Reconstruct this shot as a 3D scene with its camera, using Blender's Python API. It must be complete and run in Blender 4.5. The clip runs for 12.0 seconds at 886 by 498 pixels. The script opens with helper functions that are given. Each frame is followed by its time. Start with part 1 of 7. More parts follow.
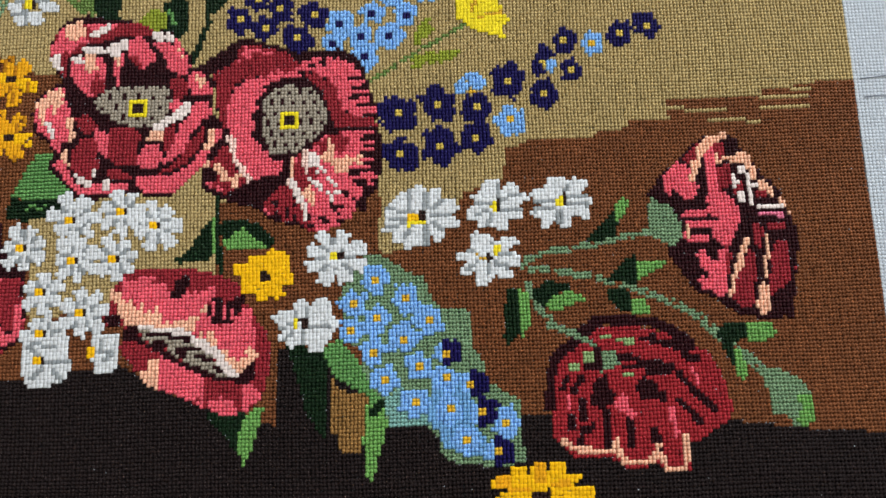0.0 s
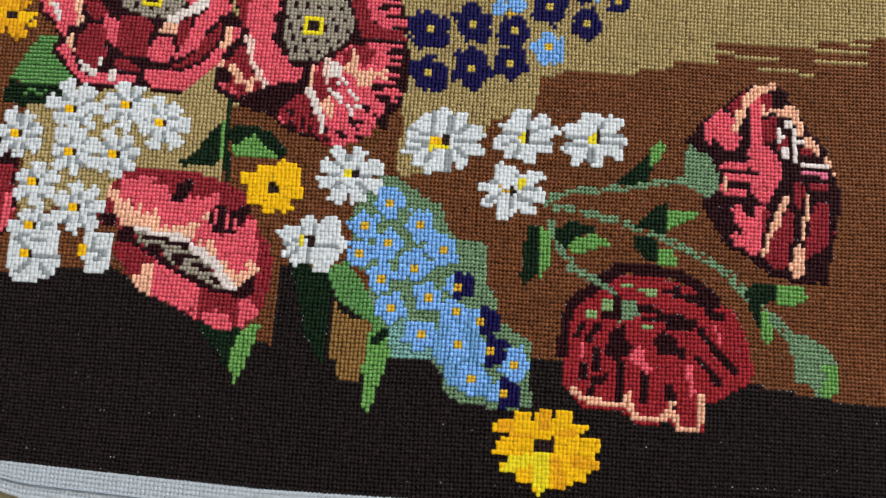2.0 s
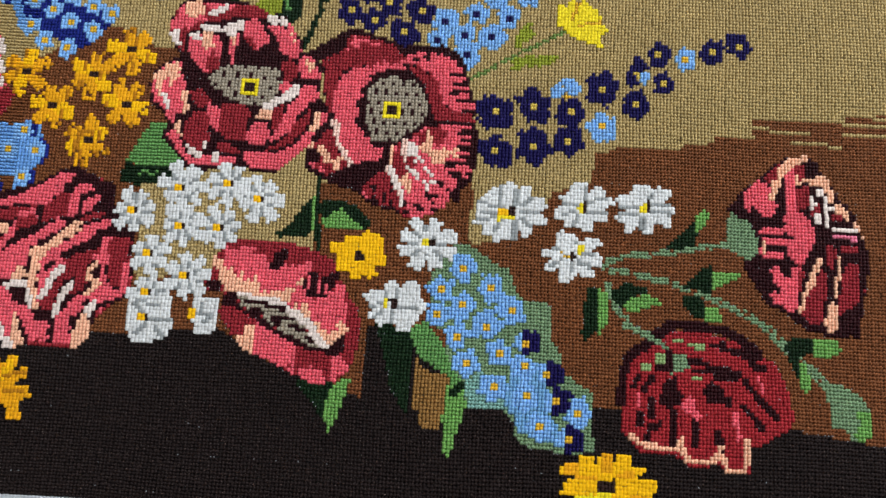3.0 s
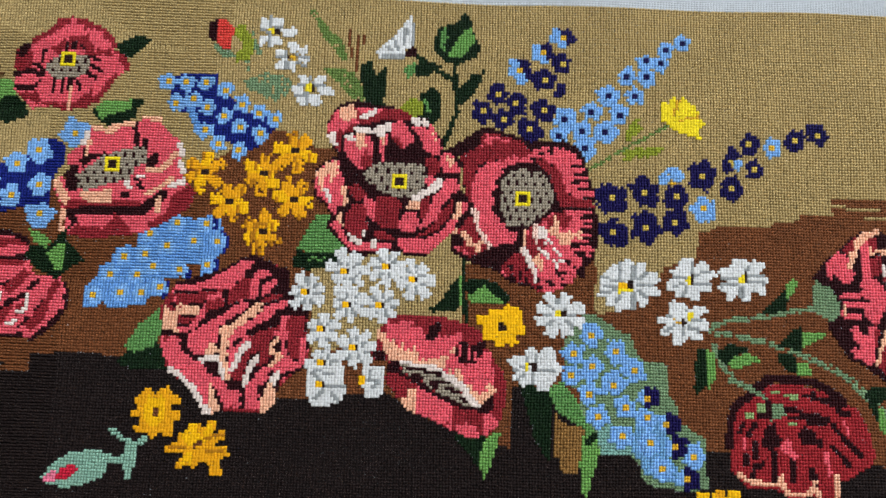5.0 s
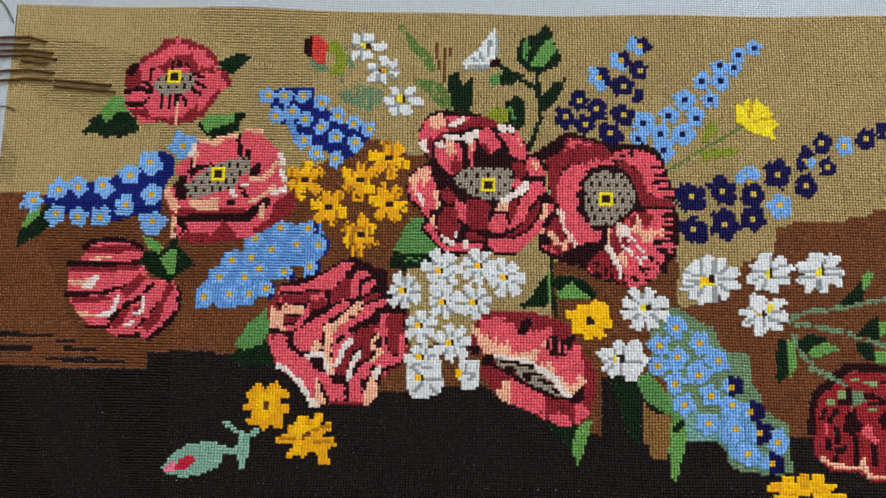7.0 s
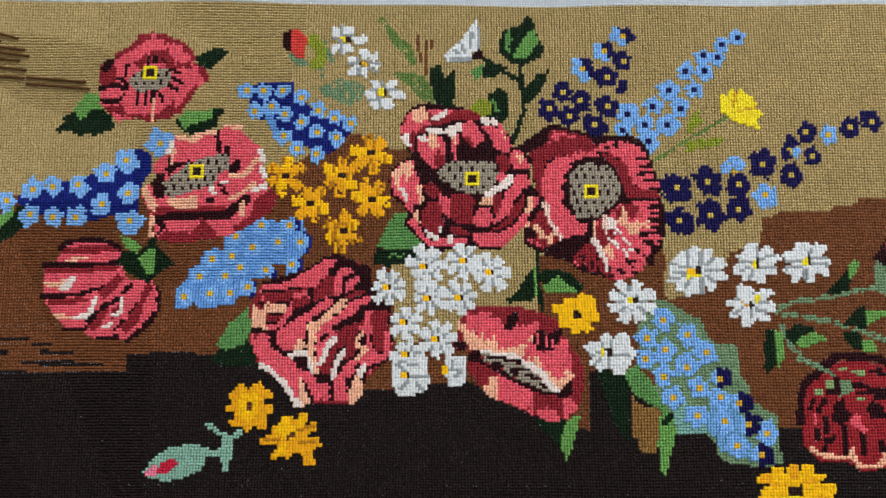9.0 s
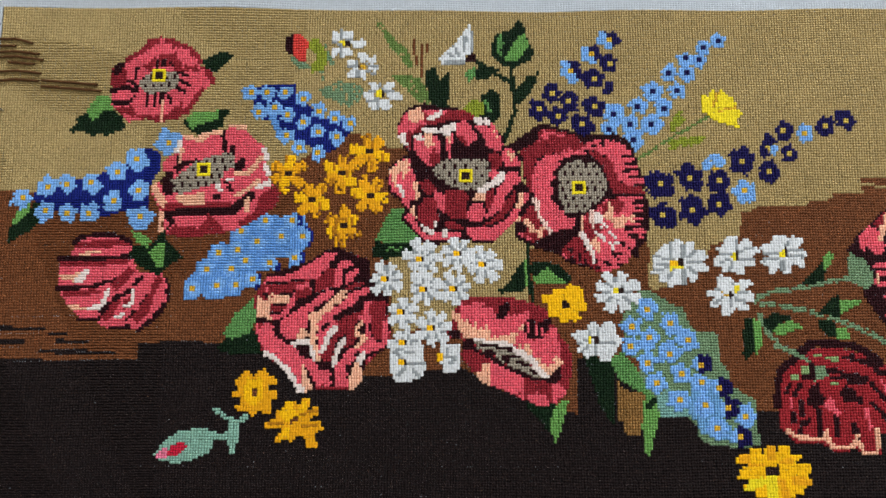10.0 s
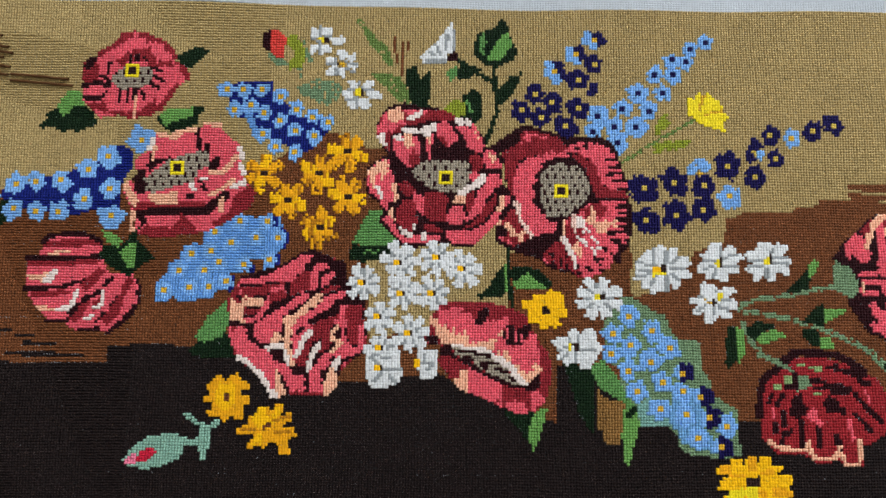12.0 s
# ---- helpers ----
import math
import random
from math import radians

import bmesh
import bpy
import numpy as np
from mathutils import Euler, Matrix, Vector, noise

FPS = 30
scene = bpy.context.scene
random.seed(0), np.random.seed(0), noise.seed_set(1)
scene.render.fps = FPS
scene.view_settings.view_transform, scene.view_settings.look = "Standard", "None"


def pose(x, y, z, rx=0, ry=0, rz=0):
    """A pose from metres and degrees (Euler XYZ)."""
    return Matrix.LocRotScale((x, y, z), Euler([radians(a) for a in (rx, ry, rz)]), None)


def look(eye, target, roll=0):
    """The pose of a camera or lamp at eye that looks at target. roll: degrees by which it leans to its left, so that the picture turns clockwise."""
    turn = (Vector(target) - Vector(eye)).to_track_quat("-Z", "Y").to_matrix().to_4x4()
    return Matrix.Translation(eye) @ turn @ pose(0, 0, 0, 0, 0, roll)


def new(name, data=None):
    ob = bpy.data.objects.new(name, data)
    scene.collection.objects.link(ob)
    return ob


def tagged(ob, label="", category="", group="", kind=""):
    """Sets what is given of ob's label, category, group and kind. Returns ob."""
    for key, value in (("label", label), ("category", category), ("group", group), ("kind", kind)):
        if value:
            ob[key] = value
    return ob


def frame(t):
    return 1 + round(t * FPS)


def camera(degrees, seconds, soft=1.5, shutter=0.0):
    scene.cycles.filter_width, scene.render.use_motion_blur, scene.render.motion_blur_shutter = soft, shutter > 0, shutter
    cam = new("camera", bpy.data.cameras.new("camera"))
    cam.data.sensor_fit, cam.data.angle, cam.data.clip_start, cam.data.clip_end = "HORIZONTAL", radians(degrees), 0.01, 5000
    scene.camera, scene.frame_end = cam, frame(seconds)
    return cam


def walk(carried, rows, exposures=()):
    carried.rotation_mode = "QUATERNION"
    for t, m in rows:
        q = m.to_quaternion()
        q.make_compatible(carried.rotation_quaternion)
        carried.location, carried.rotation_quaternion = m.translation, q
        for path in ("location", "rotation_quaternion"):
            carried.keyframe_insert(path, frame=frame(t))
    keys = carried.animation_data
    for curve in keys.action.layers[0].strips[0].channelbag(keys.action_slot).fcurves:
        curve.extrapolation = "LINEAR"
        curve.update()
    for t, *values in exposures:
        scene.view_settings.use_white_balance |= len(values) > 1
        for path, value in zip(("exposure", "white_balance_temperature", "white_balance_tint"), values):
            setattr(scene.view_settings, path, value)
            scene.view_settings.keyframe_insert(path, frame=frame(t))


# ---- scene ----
EXPOSURE = 0.03
cam = camera(64.4, 12.0, soft=1.5)
PATH = [
    (0, (0.0897, -0.0333, 0.4102), (0.0913, 0.0360, 0.0), -0.44),
    (0.5, (0.0927, -0.0282, 0.4036), (0.0941, 0.0354, 0.0), 1.26),
    (0.7, (0.0916, -0.0334, 0.3938), (0.0935, 0.0311, 0.0), 2.41),
    (1, (0.0901, -0.0405, 0.3741), (0.0923, 0.0178, 0.0), 3.86),
    (1.2, (0.0892, -0.0398, 0.3734), (0.0914, 0.0065, 0.0), 4.88),
    (1.5, (0.0850, -0.0506, 0.3723), (0.0888, 0.0002, 0.0), 7.01),
    (2, (0.0789, -0.0559, 0.3822), (0.0819, -0.0049, 0.0), 7.08),
    (2.2, (0.0762, -0.0586, 0.3868), (0.0781, -0.0043, 0.0), 5.92),
    (2.5, (0.0681, -0.0498, 0.3986), (0.0697, 0.0047, 0.0), 5.71),
    (2.7, (0.0596, -0.0478, 0.4124), (0.0583, 0.0149, 0.0), 2.90),
    (3, (0.0426, -0.0372, 0.4321), (0.0378, 0.0302, 0.0), -0.88),
    (3.1, (0.0379, -0.0340, 0.4353), (0.0307, 0.0335, 0.0), -3.17),
    (3.2, (0.0315, -0.0276, 0.4443), (0.0233, 0.0372, 0.0), -4.61),
    (4.8, (-0.0484, 0.0078, 0.5064), (-0.0478, 0.0759, 0.0), 1.73),
    (5, (-0.0586, 0.0070, 0.5147), (-0.0585, 0.0788, 0.0), 1.76),
    (5.5, (-0.0793, 0.0046, 0.5317), (-0.0789, 0.0835, 0.0), 2.46),
    (6, (-0.0968, 0.0036, 0.5421), (-0.1024, 0.0830, 0.0), -2.57),
    (6.2, (-0.1064, 0.0018, 0.5444), (-0.1144, 0.0814, 0.0), -4.37),
    (6.5, (-0.1139, -0.0025, 0.5469), (-0.1297, 0.0776, 0.0), -9.97),
    (8.5, (-0.1141, -0.0013, 0.5297), (-0.1164, 0.0757, 0.0), -1.85),
    (9, (-0.1120, -0.0039, 0.5361), (-0.1154, 0.0736, 0.0), -2.69),
    (9.5, (-0.1125, -0.0070, 0.5452), (-0.1154, 0.0695, 0.0), -2.58),
    (10, (-0.1081, -0.0129, 0.5634), (-0.1115, 0.0683, 0.0), -2.71),
    (10.2, (-0.1041, -0.0116, 0.5637), (-0.1060, 0.0685, 0.0), -1.43),
    (10.5, (-0.1027, -0.0084, 0.5629), (-0.1024, 0.0716, 0.0), 0.87),
    (11, (-0.1012, -0.0053, 0.5596), (-0.1012, 0.0747, 0.0), 1.44),
    (11.5, (-0.0964, -0.0028, 0.5543), (-0.0953, 0.0732, 0.0), 1.39),
    (12, (-0.0960, -0.0037, 0.5521), (-0.0945, 0.0711, 0.0), 1.44),
]
walk(cam, [(t, look(eye, target, roll)) for t, eye, target, roll in PATH], exposures=[(0.0, EXPOSURE), (3.0, EXPOSURE), (5.0, EXPOSURE + 0.08), (6.5, EXPOSURE + 0.05), (8.5, EXPOSURE + 0.05), (12.0, EXPOSURE + 0.02)])

# ---- light: an assumed bright room, daylight through one wide unseen window ----
world = bpy.data.worlds.new("sky")
scene.world = world
world.use_nodes = True
wn = world.node_tree
sky_node = wn.nodes.new("ShaderNodeTexSky")
sky_node.sky_type, sky_node.sun_disc = "NISHITA", False
sky_node.sun_elevation, sky_node.sun_rotation = radians(38), radians(200)
wn.nodes["Background"].inputs["Strength"].default_value = 0.12
wn.links.new(sky_node.outputs[0], wn.nodes["Background"].inputs[0])
# area lamp added inside the unseen window, placed to light the panel evenly
lamp = new("assumed_daylight", bpy.data.lights.new("assumed_daylight", "AREA"))
lamp.data.shape, lamp.data.size, lamp.data.size_y = "RECTANGLE", 1.7, 1.3
lamp.data.energy, lamp.data.color = 133, (0.965, 1.0, 1.05)
lamp.matrix_world = look((1.55, 3.0, 1.42), (1.3, 0.07, 1.2))


# ---- materials ----
def material(name):
    m = bpy.data.materials.new(name)
    m.use_nodes = True
    return m, m.node_tree.nodes, m.node_tree.links


def noise_node(n, l, scale, detail=3.0):
    co = n.new("ShaderNodeTexCoord")
    tex = n.new("ShaderNodeTexNoise")
    tex.inputs["Scale"].default_value, tex.inputs["Detail"].default_value = scale, detail
    l.new(co.outputs["Object"], tex.inputs["Vector"])
    return tex


def ramp(n, l, source, low, high):
    r = n.new("ShaderNodeMapRange")
    r.inputs["To Min"].default_value, r.inputs["To Max"].default_value = low, high
    l.new(source, r.inputs["Value"])
    return r.outputs[0]


def times(n, l, a, b):
    k = n.new("ShaderNodeMath")
    k.operation = "MULTIPLY"
    l.new(a, k.inputs[0])
    l.new(b, k.inputs[1])
    return k.outputs[0]


def yarn(name, colour, spread=0.16, rough=0.7):
    """Embroidery wool: each stitch a little lighter or darker, patches of dye, fine fibre relief."""
    m, n, l = material("yarn_" + name)
    b = n["Principled BSDF"]
    geo = n.new("ShaderNodeNewGeometry")
    each = ramp(n, l, geo.outputs["Random Per Island"], 1 - spread, 1 + spread)
    patch = ramp(n, l, noise_node(n, l, 28.0).outputs["Fac"], 0.86, 1.14)
    grain = noise_node(n, l, 2600.0, 2.0)
    fibre = ramp(n, l, grain.outputs["Fac"], 0.88, 1.12)
    mix = n.new("ShaderNodeVectorMath")
    mix.operation = "SCALE"
    mix.inputs[0].default_value = colour
    l.new(times(n, l, times(n, l, each, patch), fibre), mix.inputs["Scale"])
    l.new(mix.outputs[0], b.inputs["Base Color"])
    b.inputs["Roughness"].default_value = rough
    b.inputs["Specular IOR Level"].default_value = 0.15
    bump = n.new("ShaderNodeBump")
    bump.inputs["Strength"].default_value, bump.inputs["Distance"].default_value = 0.35, 0.0003
    l.new(grain.outputs["Fac"], bump.inputs["Height"])
    l.new(bump.outputs[0], b.inputs["Normal"])
    return m


def srgb(r, g, b):
    return tuple((c / 255 / 12.92) if c < 11 else ((c / 255 + 0.055) / 1.055) ** 2.4 for c in (r, g, b))


YARN = {
    "tan": srgb(183, 161, 110), "bro": srgb(119, 71, 41), "bla": srgb(31, 22, 22), "mar": srgb(43, 7, 15),
    "win": srgb(148, 40, 50), "ros": srgb(238, 98, 114), "pea": srgb(255, 196, 164), "whi": srgb(225, 230, 233), "hrt": srgb(232, 184, 52),
    "gry": srgb(154, 161, 164), "nav": srgb(23, 17, 80), "nvb": srgb(18, 34, 122), "sky": srgb(134, 188, 248), "sk2": srgb(108, 164, 232), "gol": srgb(255, 196, 14), "skt": srgb(116, 170, 218),
    "amb": srgb(242, 172, 22), "lem": srgb(244, 222, 36), "ivo": srgb(240, 226, 220), "ocr": srgb(186, 124, 22), "dgr": srgb(14, 38, 17), "fer": srgb(110, 138, 72), "mgr": srgb(98, 150, 84),
    "lgr": srgb(112, 166, 86), "sag": srgb(120, 150, 114), "tea": srgb(128, 176, 168), "psg": srgb(146, 176, 118), "min": srgb(140, 184, 166), "tau": srgb(164, 154, 138),
    "red": srgb(226, 74, 66), "red2": srgb(176, 46, 56), "oli": srgb(146, 158, 50), "cam": srgb(150, 112, 62),
    "crm": srgb(160, 40, 48), "crm2": srgb(210, 36, 66), "pnk": srgb(240, 130, 160), "pal": srgb(248, 212, 200), "drk": srgb(50, 32, 28), "str": srgb(216, 190, 88),
}
CODES = list(YARN)
YARN_MATS = [yarn(k, c, 0.16 if k in ("bla", "bro", "dgr") else 0.13 if k in ("ros", "win", "crm", "pea", "sky") else 0.08) for k, c in YARN.items()]


def canvas_material():
    m, n, l = material("white_canvas")
    b = n["Principled BSDF"]
    geo = n.new("ShaderNodeNewGeometry")
    each = ramp(n, l, geo.outputs["Random Per Island"], 0.95, 1.05)
    patch = ramp(n, l, noise_node(n, l, 9.0).outputs["Fac"], 0.93, 1.05)
    mix = n.new("ShaderNodeVectorMath")
    mix.operation = "SCALE"
    mix.inputs[0].default_value = (0.56, 0.62, 0.68)
    l.new(times(n, l, each, patch), mix.inputs["Scale"])
    l.new(mix.outputs[0], b.inputs["Base Color"])
    b.inputs["Roughness"].default_value = 0.85
    return m


def plain(name, colour, rough=0.8, scale=12.0, vary=0.15, bump_depth=0.0):
    m, n, l = material(name)
    b = n["Principled BSDF"]
    tex = noise_node(n, l, scale, 5.0)
    mix = n.new("ShaderNodeVectorMath")
    mix.operation = "SCALE"
    mix.inputs[0].default_value = colour
    l.new(ramp(n, l, tex.outputs["Fac"], 1 - vary, 1 + vary), mix.inputs["Scale"])
    l.new(mix.outputs[0], b.inputs["Base Color"])
    b.inputs["Roughness"].default_value = rough
    if bump_depth:
        bump = n.new("ShaderNodeBump")
        bump.inputs["Distance"].default_value = bump_depth
        l.new(tex.outputs["Fac"], bump.inputs["Height"])
        l.new(bump.outputs[0], b.inputs["Normal"])
    return m


def oilcloth_material():
    """Straw-coloured tablecloth printed with dark grey-green leaf blotches."""
    m, n, l = material("printed_tablecloth")
    b = n["Principled BSDF"]
    co = n.new("ShaderNodeTexCoord")
    cells = n.new("ShaderNodeTexVoronoi")
    cells.inputs["Scale"].default_value = 48.0
    l.new(co.outputs["Object"], cells.inputs["Vector"])
    r = n.new("ShaderNodeValToRGB")
    r.color_ramp.elements[0].position, r.color_ramp.elements[0].color = 0.3, (0.03, 0.035, 0.035, 1)
    r.color_ramp.elements[1].position, r.color_ramp.elements[1].color = 0.46, (0.42, 0.36, 0.2, 1)
    l.new(cells.outputs["Distance"], r.inputs["Fac"])
    l.new(r.outputs["Color"], b.inputs["Base Color"])
    b.inputs["Roughness"].default_value = 0.5
    return m


CANVAS, OILCLOTH = canvas_material(), oilcloth_material()
WALL_PAINT = plain("wall_paint", (0.72, 0.7, 0.66), 0.9, 3.0, 0.05)
CEILING_PAINT = plain("ceiling_paint", (0.8, 0.8, 0.78), 0.9, 3.0, 0.04)
FLOOR_WOOD = plain("floor_boards", (0.25, 0.16, 0.09), 0.5, 5.0, 0.3)
TABLE_WOOD = plain("table_wood", (0.3, 0.18, 0.09), 0.45, 14.0, 0.25)
FRAME_PAINT = plain("window_paint", (0.8, 0.8, 0.8), 0.4, 6.0, 0.03)
PENCIL = plain("grey_guide_ink", (0.16, 0.19, 0.24), 0.8, 60.0, 0.2)


# ---- the room: unseen, assumed around the table to enclose it and bounce light ----
def box_mesh(name, x0, y0, z0, x1, y1, z1, mat, bevel=0.0):
    bm = bmesh.new()
    bmesh.ops.create_cube(bm, size=1.0)
    for v in bm.verts:
        v.co = ((x0, x1)[v.co.x > 0], (y0, y1)[v.co.y > 0], (z0, z1)[v.co.z > 0])
    if bevel:
        bmesh.ops.bevel(bm, geom=bm.edges[:], offset=bevel, segments=2, affect="EDGES")
    me = bpy.data.meshes.new(name)
    bm.to_mesh(me)
    bm.free()
    me.materials.append(mat)
    return me


def structure(name, label, *dims):
    return tagged(new(name, box_mesh(name, *dims)), label, name.split("_")[0], kind="structure")


TOP = -0.0086  # height of the cloth-covered table under the canvas
FLOOR_Z = -0.75
RX0, RX1, RY0, RY1, RZ1 = -2.6, 3.5, -2.3, 3.1, 2.15
structure("floor", "brown wooden floor of a plain room, assumed and unseen", RX0 - 0.1, RY0 - 0.1, FLOOR_Z - 0.1, RX1 + 0.1, RY1 + 0.1, FLOOR_Z, FLOOR_WOOD)
structure("ceiling", "white painted ceiling of the assumed room", RX0 - 0.1, RY0 - 0.1, RZ1, RX1 + 0.1, RY1 + 0.1, RZ1 + 0.1, CEILING_PAINT)
structure("wall_west", "plain pale painted wall of the assumed room", RX0 - 0.1, RY0, FLOOR_Z, RX0, RY1, RZ1, WALL_PAINT)
structure("wall_south", "plain pale painted wall of the assumed room", RX0, RY0 - 0.1, FLOOR_Z, RX1, RY0, RZ1, WALL_PAINT)
WX0, WX1, WZ0, WZ1 = 0.6, 2.5, 0.75, 2.08  # assumed window opening in the north wall
structure("wall_east", "plain pale painted wall of the assumed room", RX1, RY0, FLOOR_Z, RX1 + 0.1, RY1, RZ1, WALL_PAINT)
structure("wall_north_a", "pale painted wall beside the assumed window", RX0, RY1, FLOOR_Z, WX0, RY1 + 0.1, RZ1, WALL_PAINT)
structure("wall_north_b", "pale painted wall beside the assumed window", WX1, RY1, FLOOR_Z, RX1, RY1 + 0.1, RZ1, WALL_PAINT)
structure("wall_north_c", "pale painted wall below the assumed window", WX0, RY1, FLOOR_Z, WX1, RY1 + 0.1, WZ0, WALL_PAINT)
structure("wall_north_d", "pale painted wall above the assumed window", WX0, RY1, WZ1, WX1, RY1 + 0.1, RZ1, WALL_PAINT)


def child(name, me, parent, label="", kind=""):
    ob = new(name, me)
    ob.parent = parent
    return tagged(ob, label, kind=kind)


# unseen window, added only to frame the daylight lamp
window = tagged(new("assumed_window"), "wide white-framed window, assumed and unseen, for the daylight lamp", "window", kind="structure")
FY0, FY1 = RY1 + 0.02, RY1 + 0.07
for name, d in (("frame_side", (WX0, FY0, WZ0, WX0 + 0.06, FY1, WZ1)), ("frame_side", (WX1 - 0.06, FY0, WZ0, WX1, FY1, WZ1)),
                ("frame_rail", (WX0 + 0.06, FY0, WZ0, WX1 - 0.06, FY1, WZ0 + 0.06)), ("frame_rail", (WX0 + 0.06, FY0, WZ1 - 0.06, WX1 - 0.06, FY1, WZ1)),
                ("mullion", (1.52, FY0, WZ0 + 0.06, 1.58, FY1, WZ1 - 0.06))):
    child(name, box_mesh(name, *d, FRAME_PAINT, 0.006), window)

table = tagged(new("table"), "wooden table under a printed cloth", "table")
table.location = (-0.08, 0.07, FLOOR_Z)
child("tabletop", box_mesh("tabletop", -0.68, -0.42, 0.715, 0.68, 0.42, 0.75 + TOP - 0.003, TABLE_WOOD, 0.004), table)
for sx in (-1, 1):
    for sy in (-1, 1):
        child("leg", box_mesh("leg", sx * 0.6 - 0.03, sy * 0.35 - 0.03, 0, sx * 0.6 + 0.03, sy * 0.35 + 0.03, 0.715, TABLE_WOOD, 0.005), table)
tablecloth = tagged(new("tablecloth", box_mesh("tablecloth", -0.77, -0.36, TOP - 0.003, 0.61, 0.5, TOP, OILCLOTH, 0.001)),
                    "straw-coloured tablecloth printed with dark leaves, flat on the table", "tablecloth")


# ---- the stitched chart: one cell a stitch, u to the right, v up ----
PITCH, NU, NV = 0.0022, 391, 187
X0, Y0 = -0.5121, -0.136
EDGE = 11  # columns on the left that only the brown and the dark ground cover
UU, VV = np.meshgrid(np.arange(NU) + 0.5, np.arange(NV) + 0.5)
CHART = np.full((NV, NU), -1, dtype=int)   # yarn of each cell
OWNER = np.full((NV, NU), -1, dtype=int)   # the piece that each cell belongs to
PIECES = []                                # name, label, kind, index of the parent piece or None
THREADS = []
rng = np.random.default_rng(7)


def open_piece(name, label="", parent=None):
    PIECES.append((name, label, parent))


def ground(name):
    open_piece(name + "_ground", {"tan": "tan stitched background", "brown": "brown stitched wall behind the flowers", "black": "near-black stitched table ground"}[name])
    if name == "tan":
        CHART[:, EDGE:] = CODES.index("tan")
        OWNER[:, EDGE:] = 0


HEAD = [0]


def begin(name, label=""):
    open_piece(name, label)
    HEAD[0] = len(PIECES) - 1


def piece(name, label=""):
    open_piece(name, label, HEAD[0])


def stamp(mask, code):
    CHART[mask] = CODES.index(code)
    OWNER[mask] = len(PIECES) - 1


def fill(code, pts):
    inside = np.zeros_like(UU, dtype=bool)
    for (ax, ay), (bx, by) in zip(pts, pts[1:] + pts[:1]):
        if ay != by:
            crosses = ((ay > VV) != (by > VV)) & (UU < (bx - ax) * (VV - ay) / (by - ay) + ax)
            inside ^= crosses
    stamp(inside, code)


def line(code, width, pts):
    near = np.zeros_like(UU, dtype=bool)
    for (ax, ay), (bx, by) in zip(pts, pts[1:]):
        dx, dy = bx - ax, by - ay
        s = np.clip(((UU - ax) * dx + (VV - ay) * dy) / max(dx * dx + dy * dy, 1e-6), 0, 1)
        near |= np.maximum(np.abs(UU - ax - s * dx), np.abs(VV - ay - s * dy)) <= max(width, 1.0) / 2
    if code == "sag":  # the thin stems are stitched with gaps
        near &= rng.random(UU.shape) < 0.86
    stamp(near, code)


def dotted(code, pts, count):
    (ax, ay), (bx, by) = pts
    for k in range(count):
        s = k / (count - 1)
        line(code, 1, [(ax + s * (bx - ax), ay + s * (by - ay))] * 2)


def block(u, v, w, h, code):
    """A block of w by h stitches about (u, v)."""
    stamp((np.abs(UU - u) <= w / 2) & (np.abs(VV - v) <= h / 2), code)


def eye(u, v):
    u, v = math.floor(u) + 0.5, math.floor(v) + 0.5
    block(u, v, 5, 5, "lem")
    block(u, v, 3, 3, "drk")


def thin(share):
    """Leaves out a share of the open piece's stitches, so that the tan ground shows between them."""
    gone = (OWNER == len(PIECES) - 1) & (rng.random(CHART.shape) < share)
    CHART[gone], OWNER[gone] = CODES.index("tan"), 0


def lattice(on, code, step):
    hit = (OWNER == len(PIECES) - 1) & (CHART == CODES.index(on)) & (VV % 3 < 1 + (rng.random(CHART.shape) < 0.4)) & ((UU - 0.5 + (VV // 3) * (step // 2)) % step < 1.0)
    stamp(hit, code)


NOTCH = [None]


def petals(u, v, r, n, turn, width, squash=1.0):
    """Masks of n blunt petals of uneven length about (u, v), and the seams where two of them meet."""
    du, dv = UU - u, (VV - v) / squash
    seed = np.random.default_rng(int(u * 97 + v * 31))
    masks, best, second = [], np.full(UU.shape, -9.0), np.full(UU.shape, -9.0)
    for k in range(n):
        a = turn + 2 * math.pi * k / n + seed.normal(0, 0.07)
        far = r * seed.uniform(0.84, 1.06)
        along, across = du * math.cos(a) + dv * math.sin(a), du * math.sin(a) - dv * math.cos(a)
        wide = width * r * np.clip(0.45 + along / r, 0.4, 1.0) * seed.uniform(0.9, 1.1)
        masks.append((along > -0.3) & (along + 0.35 * (across / max(width * r, 0.5)) ** 2 < far) & (np.abs(across) <= wide))
        score = along / np.maximum(np.hypot(du, dv), 0.01)
        second = np.maximum(second, np.minimum(best, score))
        best = np.maximum(best, score)
    beside = (best - second) * np.hypot(du, dv) / (2 * math.sin(math.pi / n))  # distance from the nearest seam, in cells
    seams = beside < 0.6
    NOTCH[0] = (beside < 0.45 + 3.0 * (np.hypot(du, dv) / r - 0.7)) & (np.hypot(du, dv) > r * 0.66)
    return masks, seams, np.hypot(du, dv)


def scallops(u, v, r, n, turn, depth=0.11):
    """A round floret with n blunt lobes, its outline a little ragged."""
    seed = np.random.default_rng(int(u * 89 + v * 53))
    du, dv = UU - u, VV - v
    angle = np.arctan2(dv, du)
    reach = 1 + depth * np.cos(n * (angle - turn)) + seed.uniform(0.04, 0.1) * np.cos(2 * angle + seed.uniform(0, 6)) + seed.normal(0, 0.07, UU.shape)
    return np.hypot(du, dv) < r * reach


